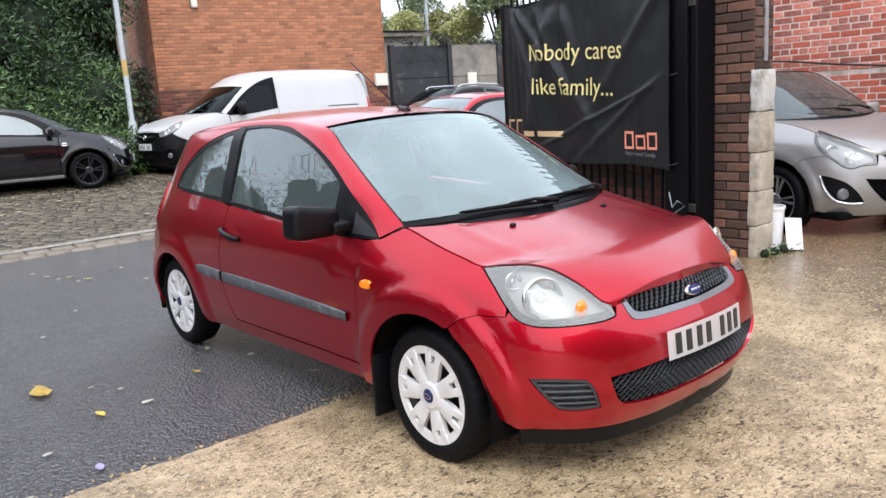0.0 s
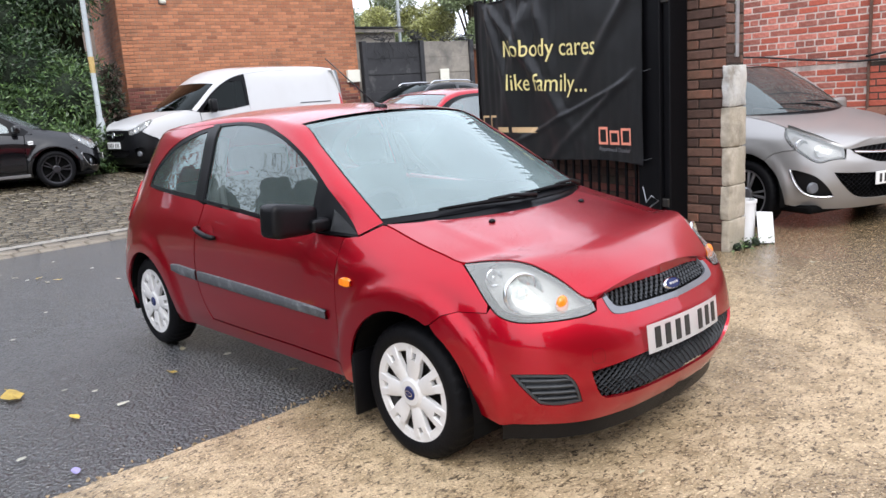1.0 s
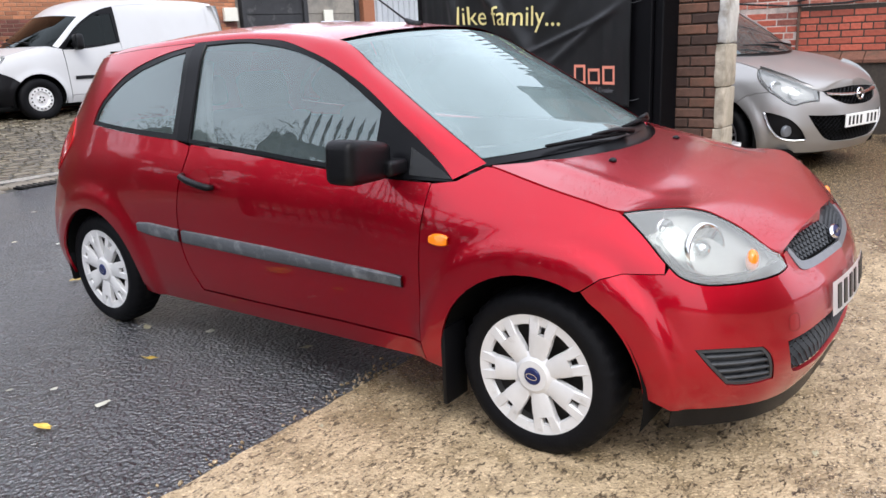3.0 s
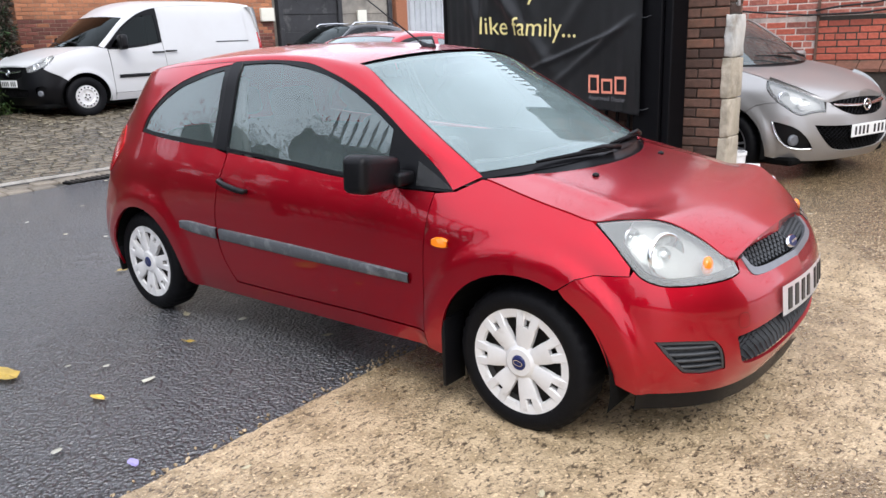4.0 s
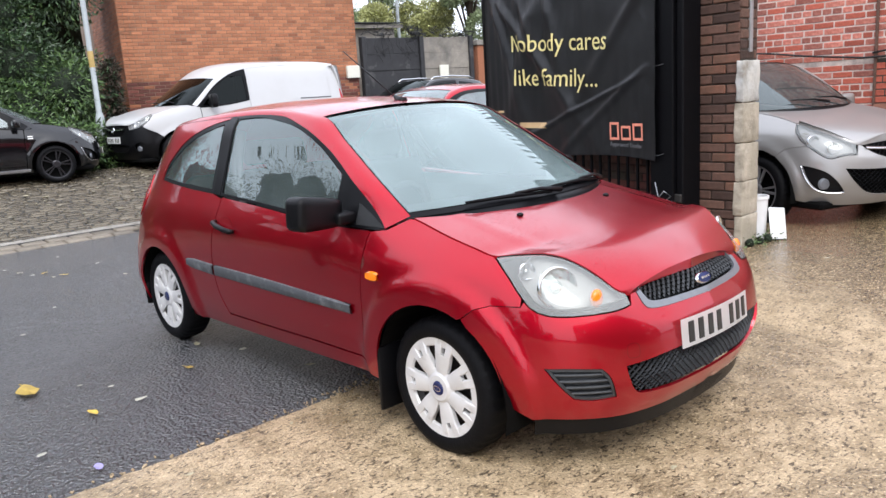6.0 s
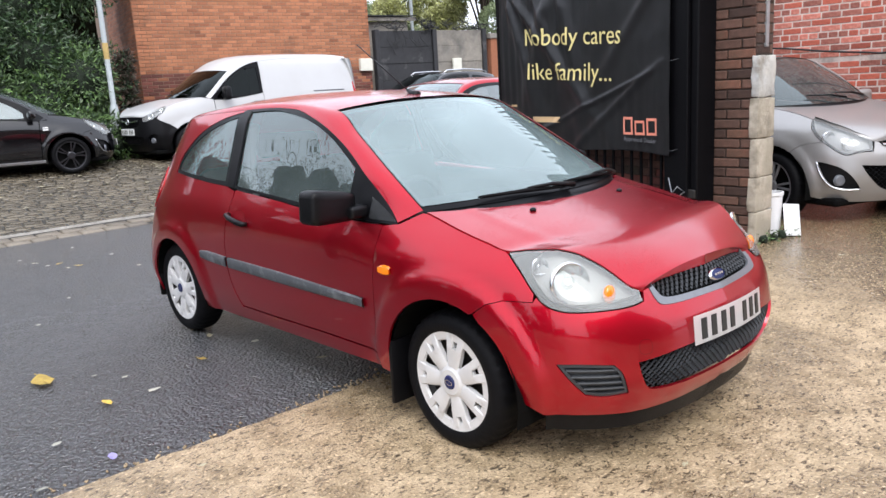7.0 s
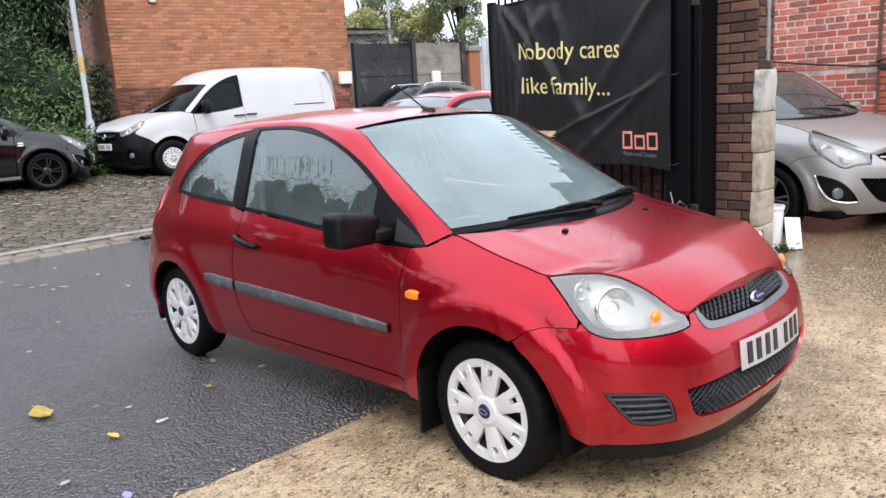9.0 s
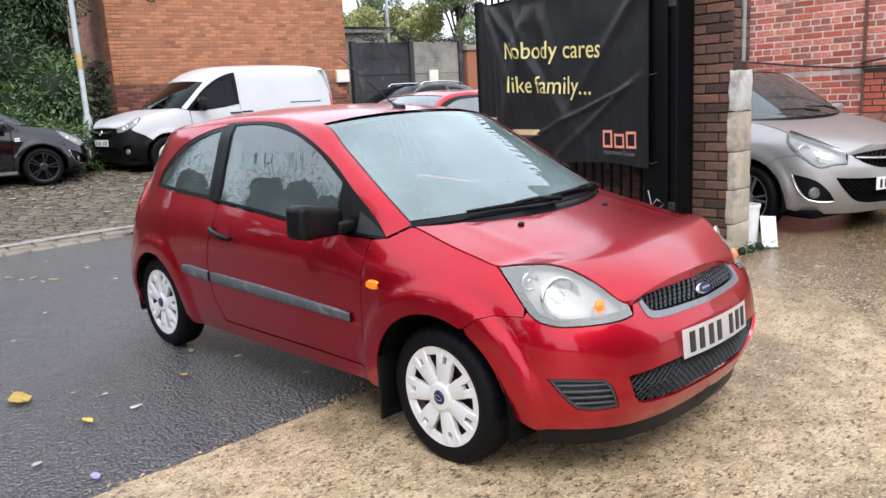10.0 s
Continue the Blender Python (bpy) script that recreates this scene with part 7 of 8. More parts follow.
VAN = dict(
    hubs=(0.0, 2.755), arch=0.375, hub_z=0.315, base=0.22, tail_z=1.74,
    hood=[(0, 0.83), (0.30, 0.825), (0.45, 0.82), (0.60, 0.85), (0.75, 0.90), (0.95, 0.955), (1.1, 0.99), (1.25, 1.03), (1.45, 1.07), (1.62, 1.09)],
    lamp=[(0.47, 0.735), (0.60, 0.735), (0.75, 0.78), (0.90, 0.86), (0.99, 0.955)],
    mouth=[(0, 0.48, 1), (0.25, 0.48), (0.48, 0.47, 1), (0.45, 0.40), (0.3, 0.36), (0, 0.355, 1)],
    grille=[(0, 0.64, 1), (0.2, 0.645), (0.34, 0.67), (0.40, 0.76), (0.42, 0.815, 1)],
    fog=[(0.80, 0.50), (0.72, 0.52), (0.63, 0.48), (0.62, 0.40), (0.70, 0.37), (0.79, 0.41)],
    cut=[(1.12, 0.58), (1.02, 0.66), (0.90, 0.72), (0.80, 0.775)],
    nose_mat=M_BLACK_PLASTIC, nose_label="unpainted dark plastic bumper",
    belt=[(0.36, 1.045), (0.5, 1.035), (0.8, 1.045), (1.2, 1.09), (1.55, 1.15)],
    door_front=0.45, door_rear=1.38,
    window=[(0.50, 1.070, 1), (0.9, 1.085), (1.33, 1.125, 1), (1.33, 1.57, 1), (1.06, 1.555, 1), (0.88, 1.445), (0.68, 1.27)],
    rail_p=[(0.38, 1.06), (0.54, 1.20), (0.71, 1.36), (0.88, 1.49), (1.10, 1.61), (1.40, 1.69), (2.2, 1.74), (3.0, 1.74), (3.36, 1.71)],
    rail_q=[(-0.785, 0.33, 1.092), (-0.77, 0.49, 1.24), (-0.745, 0.65, 1.39), (-0.71, 0.82, 1.53), (-0.66, 1.10, 1.70), (-0.64, 1.40, 1.775), (-0.64, 2.2, 1.80), (-0.63, 3.0, 1.795), (-0.55, 3.38, 1.755)],
    b_index=5, screen_index=3, frame_mat=M_BLACK_TRIM,
    hood_mid=[(-0.69, 0.84), (-0.60, 0.905), (-0.48, 0.955), (-0.24, 1.03), (0.0, 1.09), (0.2, 1.11)],
    hood_bow=[(0, 0), (0.42, -0.02), (0.9, -0.06), (1.62, -0.20)],
    screen_mid=[(0.06, 1.10), (0.27, 1.26), (0.48, 1.42), (0.68, 1.565)],
    roof_mid=[(0.68, 1.565), (1.00, 1.755), (1.40, 1.83), (2.2, 1.845), (3.0, 1.835), (3.42, 1.79)],
    bar=(0.735, 0.36), bar_h=0.025, plate_z=0.565, mirror=(-1.00, 0.62, 1.14), mirror_size=(0.19, 0.12, 0.24), mirror_mat=M_BLACK_PLASTIC, handle_mat=M_BLACK_PLASTIC, handles=((1.28, 0.96), (1.52, 0.97)),
    moulding=(0.55, 2.2, 0.60, 0.055), moulding_mat=M_BLACK_PLASTIC, glass=M_GLASS_BLACK, solid_inside=True)

SIL = dict(MINI)
SIL["rail_p"] = [(0.27, 0.925), (0.46, 1.12), (0.65, 1.262), (0.86, 1.355)] + MINI["rail_p"][4:]
SIL["rail_q"] = [(-0.70, 0.25, 1.012), (-0.655, 0.48, 1.18), (-0.61, 0.70, 1.32), (-0.57, 0.90, 1.425)] + [(x, y, z + 0.012) for x, y, z in MINI["rail_q"][4:]]
SIL["screen_mid"] = [(0.03, 1.01), (0.32, 1.20), (0.59, 1.36), (0.82, 1.458)]
SIL["roof_mid"] = [(0.82, 1.458)] + [(y, z + 0.012) for y, z in MINI["roof_mid"][1:]]
SIL["window"] = [(0.62, 0.975, 1), (0.78, 0.975), (1.25, 1.010), (1.70, 1.045, 1), (1.72, 1.36, 1), (1.45, 1.358), (1.16, 1.345), (0.90, 1.285), (0.72, 1.175), (0.62, 1.07, 1)]
silver_car = build_car("silver_hatchback", "beige-silver small hatchback with chrome grille bar parked inside the gateway", "car", pose(4.90, 0.67, ground_z(4.9, 0.67), 0, 0, -19), mini_side, SIL, M_SILVER, ("alloy", M_ALLOY, 0.31, 0.195, 0.22))
BLK = dict(MINI, mirror_mat=M_BLACK, handle_mat=M_BLACK, chrome_fog=True, glass=M_GLASS_SKY)
black_car = build_car("black_hatchback", "glossy black three-door hatchback with gunmetal alloys parked on setts", "car", pose(1.60, 12.57, ground_z(1.6, 11.9), 0, 0, 80.1), mini_side, BLK, M_BLACK, ("alloy", M_ALLOY_BLACK, 0.312, 0.21, 0.235))
bm = strip_on(mini_side, [(mini_side.sy(y), 0.245) for y in span(0.40, 2.10, 14)], lambda i: 0.05, lift=0.025)
part("sill_skirt", bm, M_ALLOY, black_car, "grey sill skirt", smooth=True, sharp=40)
for z in (0.80, 0.765):
    part("wing_badge", strip_on(mini_side, [(mini_side.sy(y), z) for y in (0.29, 0.33, 0.37)], lambda i: 0.022, lift=0.004), M_PLATE, black_car, "small white wing badge")
van = build_car("panel_van", "white panel van with dark plastic bumper and steel wheels", "van", pose(3.65, 12.71, 0.345, 0, 0, -87) @ Matrix.Diagonal((1.04, 1.17, 1.085, 1)), van_side, VAN, M_WHITE, ("steel", M_HUBCAP, 0.315, 0.19, 0.20))
for sgn in (1, -1):
    bm = panel_mesh(lambda s, z: van_side.pos(s, z, 0.012), [(van_side.sy(3.38), 0.95), (van_side.sy(3.46), 0.95), (van_side.sy(3.46), 1.25), (van_side.sy(3.40), 1.25)], gap=0.0, step=0.05, flange=0.008, normal=van_side.normal)
    part("tail_lamp", bm if sgn > 0 else mirrored(bm), M_RED_LAMP, van, "tall red tail lamp", smooth=True)
for sgn in (1, -1):
    bm = bmesh.new()
    grid(bm, lambda q, z: van_side.pos(q, z, 0.007), span(van_side.sy(3.15), van_side.length - 0.02, 44), span(0.34, 1.715, 18))
    bmesh.ops.recalc_face_normals(bm, faces=bm.faces)
    part("rear_corner", bm if sgn > 0 else mirrored(bm), M_WHITE, van, "rounded white rear corner", smooth=True)
part("door_rail", mirrored(strip_on(van_side, [(van_side.sy(y), 1.10) for y in span(2.45, 3.15, 8)], lambda i: 0.02, lift=0.008)), M_GREY_PLASTIC, van, "sliding door rail")

HID = dict(MINI, mirror_mat=M_RED, handle_mat=M_RED, glass=M_GLASS_SKY)
red_two = build_car("red_hatchback_behind", "red hatchback parked behind the gate, roof showing", "car", pose(3.88, 6.15, 0.08, 0, 0, -86), mini_side, HID, M_RED, ("alloy", M_ALLOY, 0.31, 0.195, 0.22))
EST = dict(MINI, mirror_mat=M_BLACK, handle_mat=M_BLACK, glass=M_GLASS_BLACK)
estate = build_car("black_estate", "black estate car with silver roof rails behind the red one", "car", pose(9.0, 12.2, 0.36, 0, 0, -86) @ Matrix.Diagonal((1.0, 1.1, 1.0, 1)), mini_side, EST, M_BLACK, ("alloy", M_ALLOY, 0.31, 0.195, 0.22))
for sgn in (1, -1):
    bm = bmesh.new()
    tube(bm, [(sgn * 0.56, 1.0, 1.43), (sgn * 0.56, 1.12, 1.495), (sgn * 0.56, 1.7, 1.51), (sgn * 0.54, 2.3, 1.485), (sgn * 0.52, 2.5, 1.42)], 0.014, 8)
    part("roof_rail", bm, M_CHROME, estate, "silver roof rail", smooth=True)
# ---- plants ----
def leaf_cloud(rnd, centres, count, size, slim, droop=0.5):
    """Many small bent leaves scattered round the given (centre, radius) clumps."""
    vs, fs = [], []
    for _ in range(count):
        c, r = rnd.choice(centres)
        d = Vector((rnd.gauss(0, 1), rnd.gauss(0, 1), rnd.gauss(0, 1))).normalized() * r * (0.55 + 0.5 * rnd.random())
        p = Vector(c) + d
        ax = (d.normalized() + Vector((rnd.gauss(0, 0.7), rnd.gauss(0, 0.7), rnd.gauss(0, 0.5) - droop))).normalized()
        side = ax.cross(Vector((rnd.gauss(0, 1), rnd.gauss(0, 1), 1.2))).normalized()
        n = ax.cross(side)
        L = size * rnd.uniform(0.6, 1.3)
        w = L * slim
        k = len(vs)
        vs += [p, p + ax * L * 0.45 + side * w + n * w * 0.3, p + ax * L - n * L * 0.12, p + ax * L * 0.45 - side * w + n * w * 0.3]
        fs += [(k, k + 1, k + 2), (k, k + 2, k + 3)]
    me = bpy.data.meshes.new("m")
    me.from_pydata(vs, [], fs)
    return me


def core_blob(c, r, rnd):
    bm = bmesh.new()
    bmesh.ops.create_icosphere(bm, subdivisions=3, radius=1)
    o = Vector((rnd.random() * 9, rnd.random() * 9, 0))
    for v in bm.verts:
        v.co = Vector(c) + v.co * r * (0.72 + 0.35 * noise.noise(v.co * 2.2 + o))
    return bm


def shrub(name, label, clumps, counts, size, mats, seed, slim=0.16, category="shrub", limbs=True):
    rnd = random.Random(seed)
    base = Vector((sum(c[0][0] for c in clumps) / len(clumps), sum(c[0][1] for c in clumps) / len(clumps), 0))
    ob = tagged(empty(name), label, category)
    for (cl, n, mt) in zip(("foliage", "foliage", "foliage"), counts, mats):
        me = leaf_cloud(rnd, clumps, n, size, slim)
        me.materials.append(mt)
        shared(cl, me, ob)["kind"] = "stuff"
    # dark blobs inside the clumps: painted shade that also closes gaps
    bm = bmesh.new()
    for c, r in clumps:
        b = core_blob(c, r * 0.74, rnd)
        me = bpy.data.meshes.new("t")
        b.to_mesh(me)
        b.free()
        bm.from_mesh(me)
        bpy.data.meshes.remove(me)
    tagged(part("shaded_heart", bm, M_LEAF_SHADE, ob, "dark blobs that stand in for shade inside the foliage", smooth=True), kind="stuff")
    if limbs:
        bm = bmesh.new()
        g = ground_z(base.x, base.y)
        for c, r in clumps:
            c = Vector(c)
            foot = Vector((base.x + (c.x - base.x) * 0.4, base.y + (c.y - base.y) * 0.4, g - 0.1))
            tube(bm, [foot, foot.lerp(c, 0.5) + Vector((0.1, -0.05, 0.1)), c], [0.05, 0.035, 0.015], 6)
        tagged(part("stems", bm, M_BARK, ob, "brown woody stems", smooth=True), kind="stuff")
    return ob


def tree(name, label, foot, height, crown, leaves, size, mt, seed):
    rnd = random.Random(seed)
    ob = tagged(empty(name), label, "tree")
    f = Vector(foot)
    bm = bmesh.new()
    top = f + Vector((0.2, 0.1, height * 0.8))
    tube(bm, [f - Vector((0, 0, 0.2)), f.lerp(top, 0.35) + Vector((0.08, 0.05, 0)), f.lerp(top, 0.7), top], [0.20, 0.15, 0.10, 0.03], 8)
    clumps = []
    for k in range(11):
        a, h = k * 2.4, 0.40 + 0.56 * rnd.random()
        c = f + Vector((crown * rnd.uniform(0.3, 0.9) * math.cos(a) * (1.15 - 0.5 * h), crown * rnd.uniform(0.3, 0.9) * math.sin(a) * (1.15 - 0.5 * h), height * h))
        clumps.append((c, crown * rnd.uniform(0.30, 0.48)))
        s = f.lerp(top, max(0.3, h - 0.22))
        tube(bm, [s, s.lerp(c, 0.5) + Vector((0, 0, 0.12)), c], [0.06, 0.04, 0.012], 5)
    part("trunk", bm, M_BARK, ob, "brown trunk and limbs", smooth=True)
    me = leaf_cloud(rnd, clumps, leaves, size, 0.32, 0.2)
    me.materials.append(mt)
    shared("crown", me, ob)["kind"] = "stuff"
    return ob


LOW = [((x, 13.75 + 0.35 * math.sin(x * 2), 0.95 + 0.25 * math.sin(x * 1.7)), 0.62) for x in span(-3.2, 2.75, 11)] + [((x, 14.3, 1.75 + 0.3 * math.cos(x * 2.1)), 0.75) for x in span(-3.4, 2.6, 9)]
shrub("shrub_low", "bright green narrow-leaved shrubs along the street", LOW, (26000, 10000), 0.115, (M_LEAF, M_LEAF_DARK), 3)
HIGH = [((x, 15.1 + 0.3 * math.sin(x * 3), 2.6 + 0.5 * math.sin(x * 1.3 + 1)), 0.95) for x in span(-4.0, 2.9, 8)] + [((x, 15.6, 3.9 + 0.5 * math.cos(x * 1.9)), 1.1) for x in span(-4.4, 3.0, 7)] + [((x, 16.0, 4.6 + 0.4 * math.sin(x)), 1.1) for x in span(-4.6, 2.8, 7)]
shrub("tree_bank", "tall dark green overgrown trees and climbers", HIGH, (52000, 9000), 0.125, (M_LEAF_DARK, M_LEAF), 5, category="tree")
# dark sheet added behind the leaves, with the shade put into its colour
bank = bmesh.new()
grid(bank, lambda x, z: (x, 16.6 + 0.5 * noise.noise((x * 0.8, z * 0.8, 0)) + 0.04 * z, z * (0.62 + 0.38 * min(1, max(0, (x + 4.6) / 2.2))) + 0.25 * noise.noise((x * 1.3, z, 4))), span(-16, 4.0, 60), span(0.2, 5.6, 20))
tagged(part("ivy_bank", bank, M_LEAF_SHADE, smooth=True), "dark sheet added as painted shade behind the shrubs", "ivy", kind="stuff")
WEST = []
for x in span(-15.5, -5.0, 10):
    top = min(9.0, max(3.0, 5.25 + 0.55 * (-7.6 - x)))
    layers = int(top / 1.2)
    WEST += [((x + 0.3 * math.sin(k * 2.1), 15.6 + 0.4 * math.sin(x * 2.3 + k), top - 0.95 - 1.2 * k + 0.3 * math.sin(x * 1.9)), 1.1) for k in range(layers)]
shrub("tree_bank", "dense dark green trees along the street", WEST, (52000,), 0.095, (M_LEAF_DARK,), 6, category="tree")
FERN = [((3.40, 13.95, 1.35 + 0.26 * k), 0.20 - 0.015 * k) for k in range(5)]
shrub("climber", "dead brown-green climber beside the lamp post", FERN, (300, 900), 0.13, (M_LEAF_DARK, M_BARK), 8, limbs=False)
for k, (x, y, h, c, mt) in enumerate(((16.6, 21.7, 7.2, 1.7, M_LEAF_PALE), (15.1, 20.7, 4.4, 1.4, M_LEAF_YELLOW), (17.5, 19.7, 4.3, 1.3, M_LEAF_YELLOW), (17.6, 17.6, 6.4, 1.4, M_LEAF_PALE), (21.4, 24.6, 4.6, 2.0, M_LEAF_YELLOW), (19.0, 24.0, 4.4, 1.6, M_LEAF_PALE))):
    tree("tree", "autumn yellow-green tree beyond the fence" if mt is M_LEAF_YELLOW else "pale green tree beyond the fence", (x, y, 0.4), h, c, 20000, 0.10, mt, 20 + k)
# trees across the way, mirrored in the glass and paint, and an added unseen house
for k, (x, y, h) in enumerate(((-13.5, 2.5, 4.4), (-14.5, 7.0, 4.8), (-13.5, 11.5, 4.2), (-15.0, 16.0, 5.0), (-15.5, -3.0, 5.0))):
    tree("tree", "dark green roadside tree across the way", (x, y, 0), h, 2.4, 2600, 0.36, M_LEAF_DARK, 40 + k)
hedge = [((-11.8 + 0.4 * math.sin(y), y, 0.9 + 0.2 * math.sin(y * 1.7)), 1.0) for y in span(-6, 14, 17)]
shrub("hedge", "dark green roadside hedge across the way", hedge, (5000,), 0.30, (M_LEAF_DARK,), 9, category="hedge", limbs=False)
# house block out of view, added only to darken what the paint reflects
house = tagged(empty("terraced_house", pose(-2, -17.5, 0)), "unseen plain brown brick house added to darken reflections", "house")
part("wall", boxed(-13, -6, -0.1, 13, 0, 7.6, 0.02), M_HOUSE, house)
bm = bmesh.new()
vv = [bm.verts.new(p) for p in ((-13.3, 0.3, 7.5), (13.3, 0.3, 7.5), (13.3, -3, 9.8), (-13.3, -3, 9.8), (-13.3, -6.3, 7.5), (13.3, -6.3, 7.5))]
bm.faces.new((vv[0], vv[1], vv[2], vv[3]))
bm.faces.new((vv[3], vv[2], vv[5], vv[4]))
bmesh.ops.solidify(bm, geom=bm.faces[:], thickness=0.12)
part("roof", bm, M_ROOF_SHEET, house)

# ---- street furniture and fixtures ----
post = tagged(empty("street_lamp", pose(2.96, 13.66, ground_z(3.0, 13.6))), "grey painted steel street lamp column with an ochre band", "lamp post")
bm = bmesh.new()
lathe(bm, [(0.085, -0.1), (0.085, 0.92), (0.075, 0.98), (0.052, 1.06), (0.050, 2.0), (0.045, 6.5)], 20, axis="z")
part("column", bm, M_PAINTED_POLE, post, smooth=True, sharp=40)
bm = bmesh.new()
lathe(bm, [(0.0515, 1.92), (0.0535, 1.93), (0.0535, 2.22), (0.0515, 2.23)], 20, axis="z")
part("band", bm, M_POLE_BAND, post, "ochre painted band", smooth=True, sharp=40)
bm = bmesh.new()
tube(bm, [(0, 0, 6.4), (0.1, -0.3, 6.8), (0.2, -0.9, 6.95)], 0.035, 8)
part("arm", bm, M_PAINTED_POLE, post, smooth=True)
part("lantern", boxed(0.1, -1.45, 6.9, 0.35, -0.85, 7.05, 0.04, seg=2), M_GALV, post, smooth=True, sharp=40)

box_a = tagged(part("meter_box", boxed(-0.175, -0.05, -0.155, 0.175, 0.05, 0.155, 0.012, seg=2), M_WHITE_BOARD, m=Matrix.Translation(along(5.52, 0.05, 2.135)) @ LINE), "cream wall-mounted meter box on the brick", "box")
box_b = tagged(part("meter_box", boxed(-0.14, -0.03, -0.16, 0.14, 0.03, 0.16, 0.01, seg=2), M_WHITE_BOARD, m=Matrix.Translation(along(8.30, 0.10, 2.06)) @ LINE), "cream board fixed to the concrete fence", "box")
flood = tagged(empty("wall_light", Matrix.Translation(along(0.98, 0.06, 4.02)) @ LINE), "small beige bulkhead wall light", "light fitting")
part("body", boxed(-0.07, -0.06, -0.14, 0.07, 0.05, 0.14, 0.035, seg=3), M_WHITE_BOARD, flood, smooth=True)
part("base", boxed(-0.09, -0.07, -0.16, 0.09, -0.05, 0.16, 0.01), M_GREY_PLASTIC, flood, "grey base plate")

shed = tagged(empty("shed", Matrix.Translation(along(6.05, -1.6, 0.31)) @ LINE), "low grey shed with a corrugated roof behind the fence", "shed")
part("wall", boxed(0.0, -2.0, -0.1, 1.75, 0.0, 3.05, 0.01), M_FENCE_PALE, shed)
bm = bmesh.new()
grid(bm, lambda x, y: (x, y, 3.38 - 0.08 * (y + 2.2) + 0.018 * math.cos(x * math.tau / 0.076)), span(-0.15, 1.95, 140), (-2.2, 0.25))
bmesh.ops.solidify(bm, geom=bm.faces[:], thickness=0.01)
part("roof", bm, M_ROOF_SHEET, shed, "corrugated sheet roof", smooth=True)
part("fascia", boxed(-0.15, 0.14, 3.05, 1.95, 0.18, 3.15, 0.005), M_FENCE_PALE, shed)
mast = tagged(part("mast", tube(bmesh.new(), [(13.1, 16.2, 0.2), (13.1, 16.2, 9.0)], [0.05, 0.045], 12), M_PAINTED_POLE, smooth=True), "grey steel pole rising behind the fence", "pole")

rnd = random.Random(4)
wire = tagged(empty("wire_coil", Matrix.Translation(along(5.95)) @ LINE), "tangled black security wire and dead creeper on the fence top", "wire")
bm = bmesh.new()
for s0, n in ((1.55, 26), (2.75, 22), (0.5, 12)):
    for k in range(n):
        c = Vector((s0 + rnd.gauss(0, 0.22), rnd.gauss(0, 0.06), 3.02 + abs(rnd.gauss(0, 0.09))))
        pts = [c + Vector((rnd.gauss(0, 0.12), rnd.gauss(0, 0.05), rnd.gauss(0, 0.08))) for _ in range(4)]
        tube(bm, pts, 0.010, 4)
for k in range(14):
    s0 = rnd.uniform(0.3, 1.5)
    tube(bm, [(s0, 0.06, 3.0), (s0 + rnd.gauss(0, 0.1), 0.10, 2.75), (s0 + rnd.gauss(0, 0.2), 0.09, 2.6 - rnd.random() * 0.3)], 0.006, 4)
tagged(part("tangle", bm, M_WIRE, wire), kind="stuff")

# second leaf of the gate, folded back on the other side of the gateway
leaf_two = tagged(empty("steel_gate", pose(-3.75, 1.3, 0, 0, 0, 78)), "tall black spiked steel gate leaf folded back", "gate", group="gate leaves")
gate["group"] = "gate leaves"
for a in (0.0, 2.85):
    part("stile", boxed(a, -0.04, 0.08, a + 0.10, 0.04, 2.45, 0.006), M_BLACK_STEEL, leaf_two)
for z in (0.25, 1.25, 2.33):
    part("rail", boxed(0.1, -0.03, z, 2.85, 0.03, z + 0.07, 0.004), M_BLACK_STEEL, leaf_two)
bm = boxed(-0.011, -0.011, 0.12, 0.011, 0.011, 2.62, 0.003)
tips = [bm.verts.new(p) for p in ((-0.03, -0.005, 2.58), (0.03, -0.005, 2.58), (0, 0, 2.74))] + [bm.verts.new((0, 0.02, 2.58))]
bm.faces.new((tips[0], tips[1], tips[2]))
bm.faces.new((tips[1], tips[3], tips[2]))
bm.faces.new((tips[3], tips[0], tips[2]))
me_spike = finish(bm, False)
me_spike.materials.append(M_BLACK_STEEL)
for k in range(22):
    shared("bar", me_spike, leaf_two, Matrix.Translation((0.16 + k * 0.125, 0, 0)))
for ob in [o for o in gate.children if o.name.startswith("bar")]:
    ob.data = me_spike

chain = tagged(part("gate_chain", tube(bmesh.new(), [GATE @ Vector(p) for p in ((0.02, 0.03, 0.62), (-0.04, 0.05, 0.50), (-0.10, 0.05, 0.56), (-0.16, 0.03, 0.52), (-0.05, 0.06, 0.44), (0.06, 0.04, 0.40), (0.10, 0.03, 0.33))], 0.005, 6), M_GALV, smooth=True), "loose grey chain hanging on the gate", "chain")
for s, z in ((0.05, 2.30), (0.05, 1.55), (0.05, 0.84), (1.0, 2.36), (1.8, 2.38), (2.6, 2.40), (2.62, 1.6)):
    part("cable_tie", tube(bmesh.new(), [banner_point(s, z, 0.004), banner_point(s - 0.06 if s < 0.5 else s, z + (0.0 if s < 0.5 else 0.06), 0.012), Vector((s - 0.09 if s < 0.5 else s, -0.05, z + 0.02))], 0.0022, 5), M_GREY_PLASTIC if s < 0.5 else M_WIRE, banner, "thin plastic cable tie")

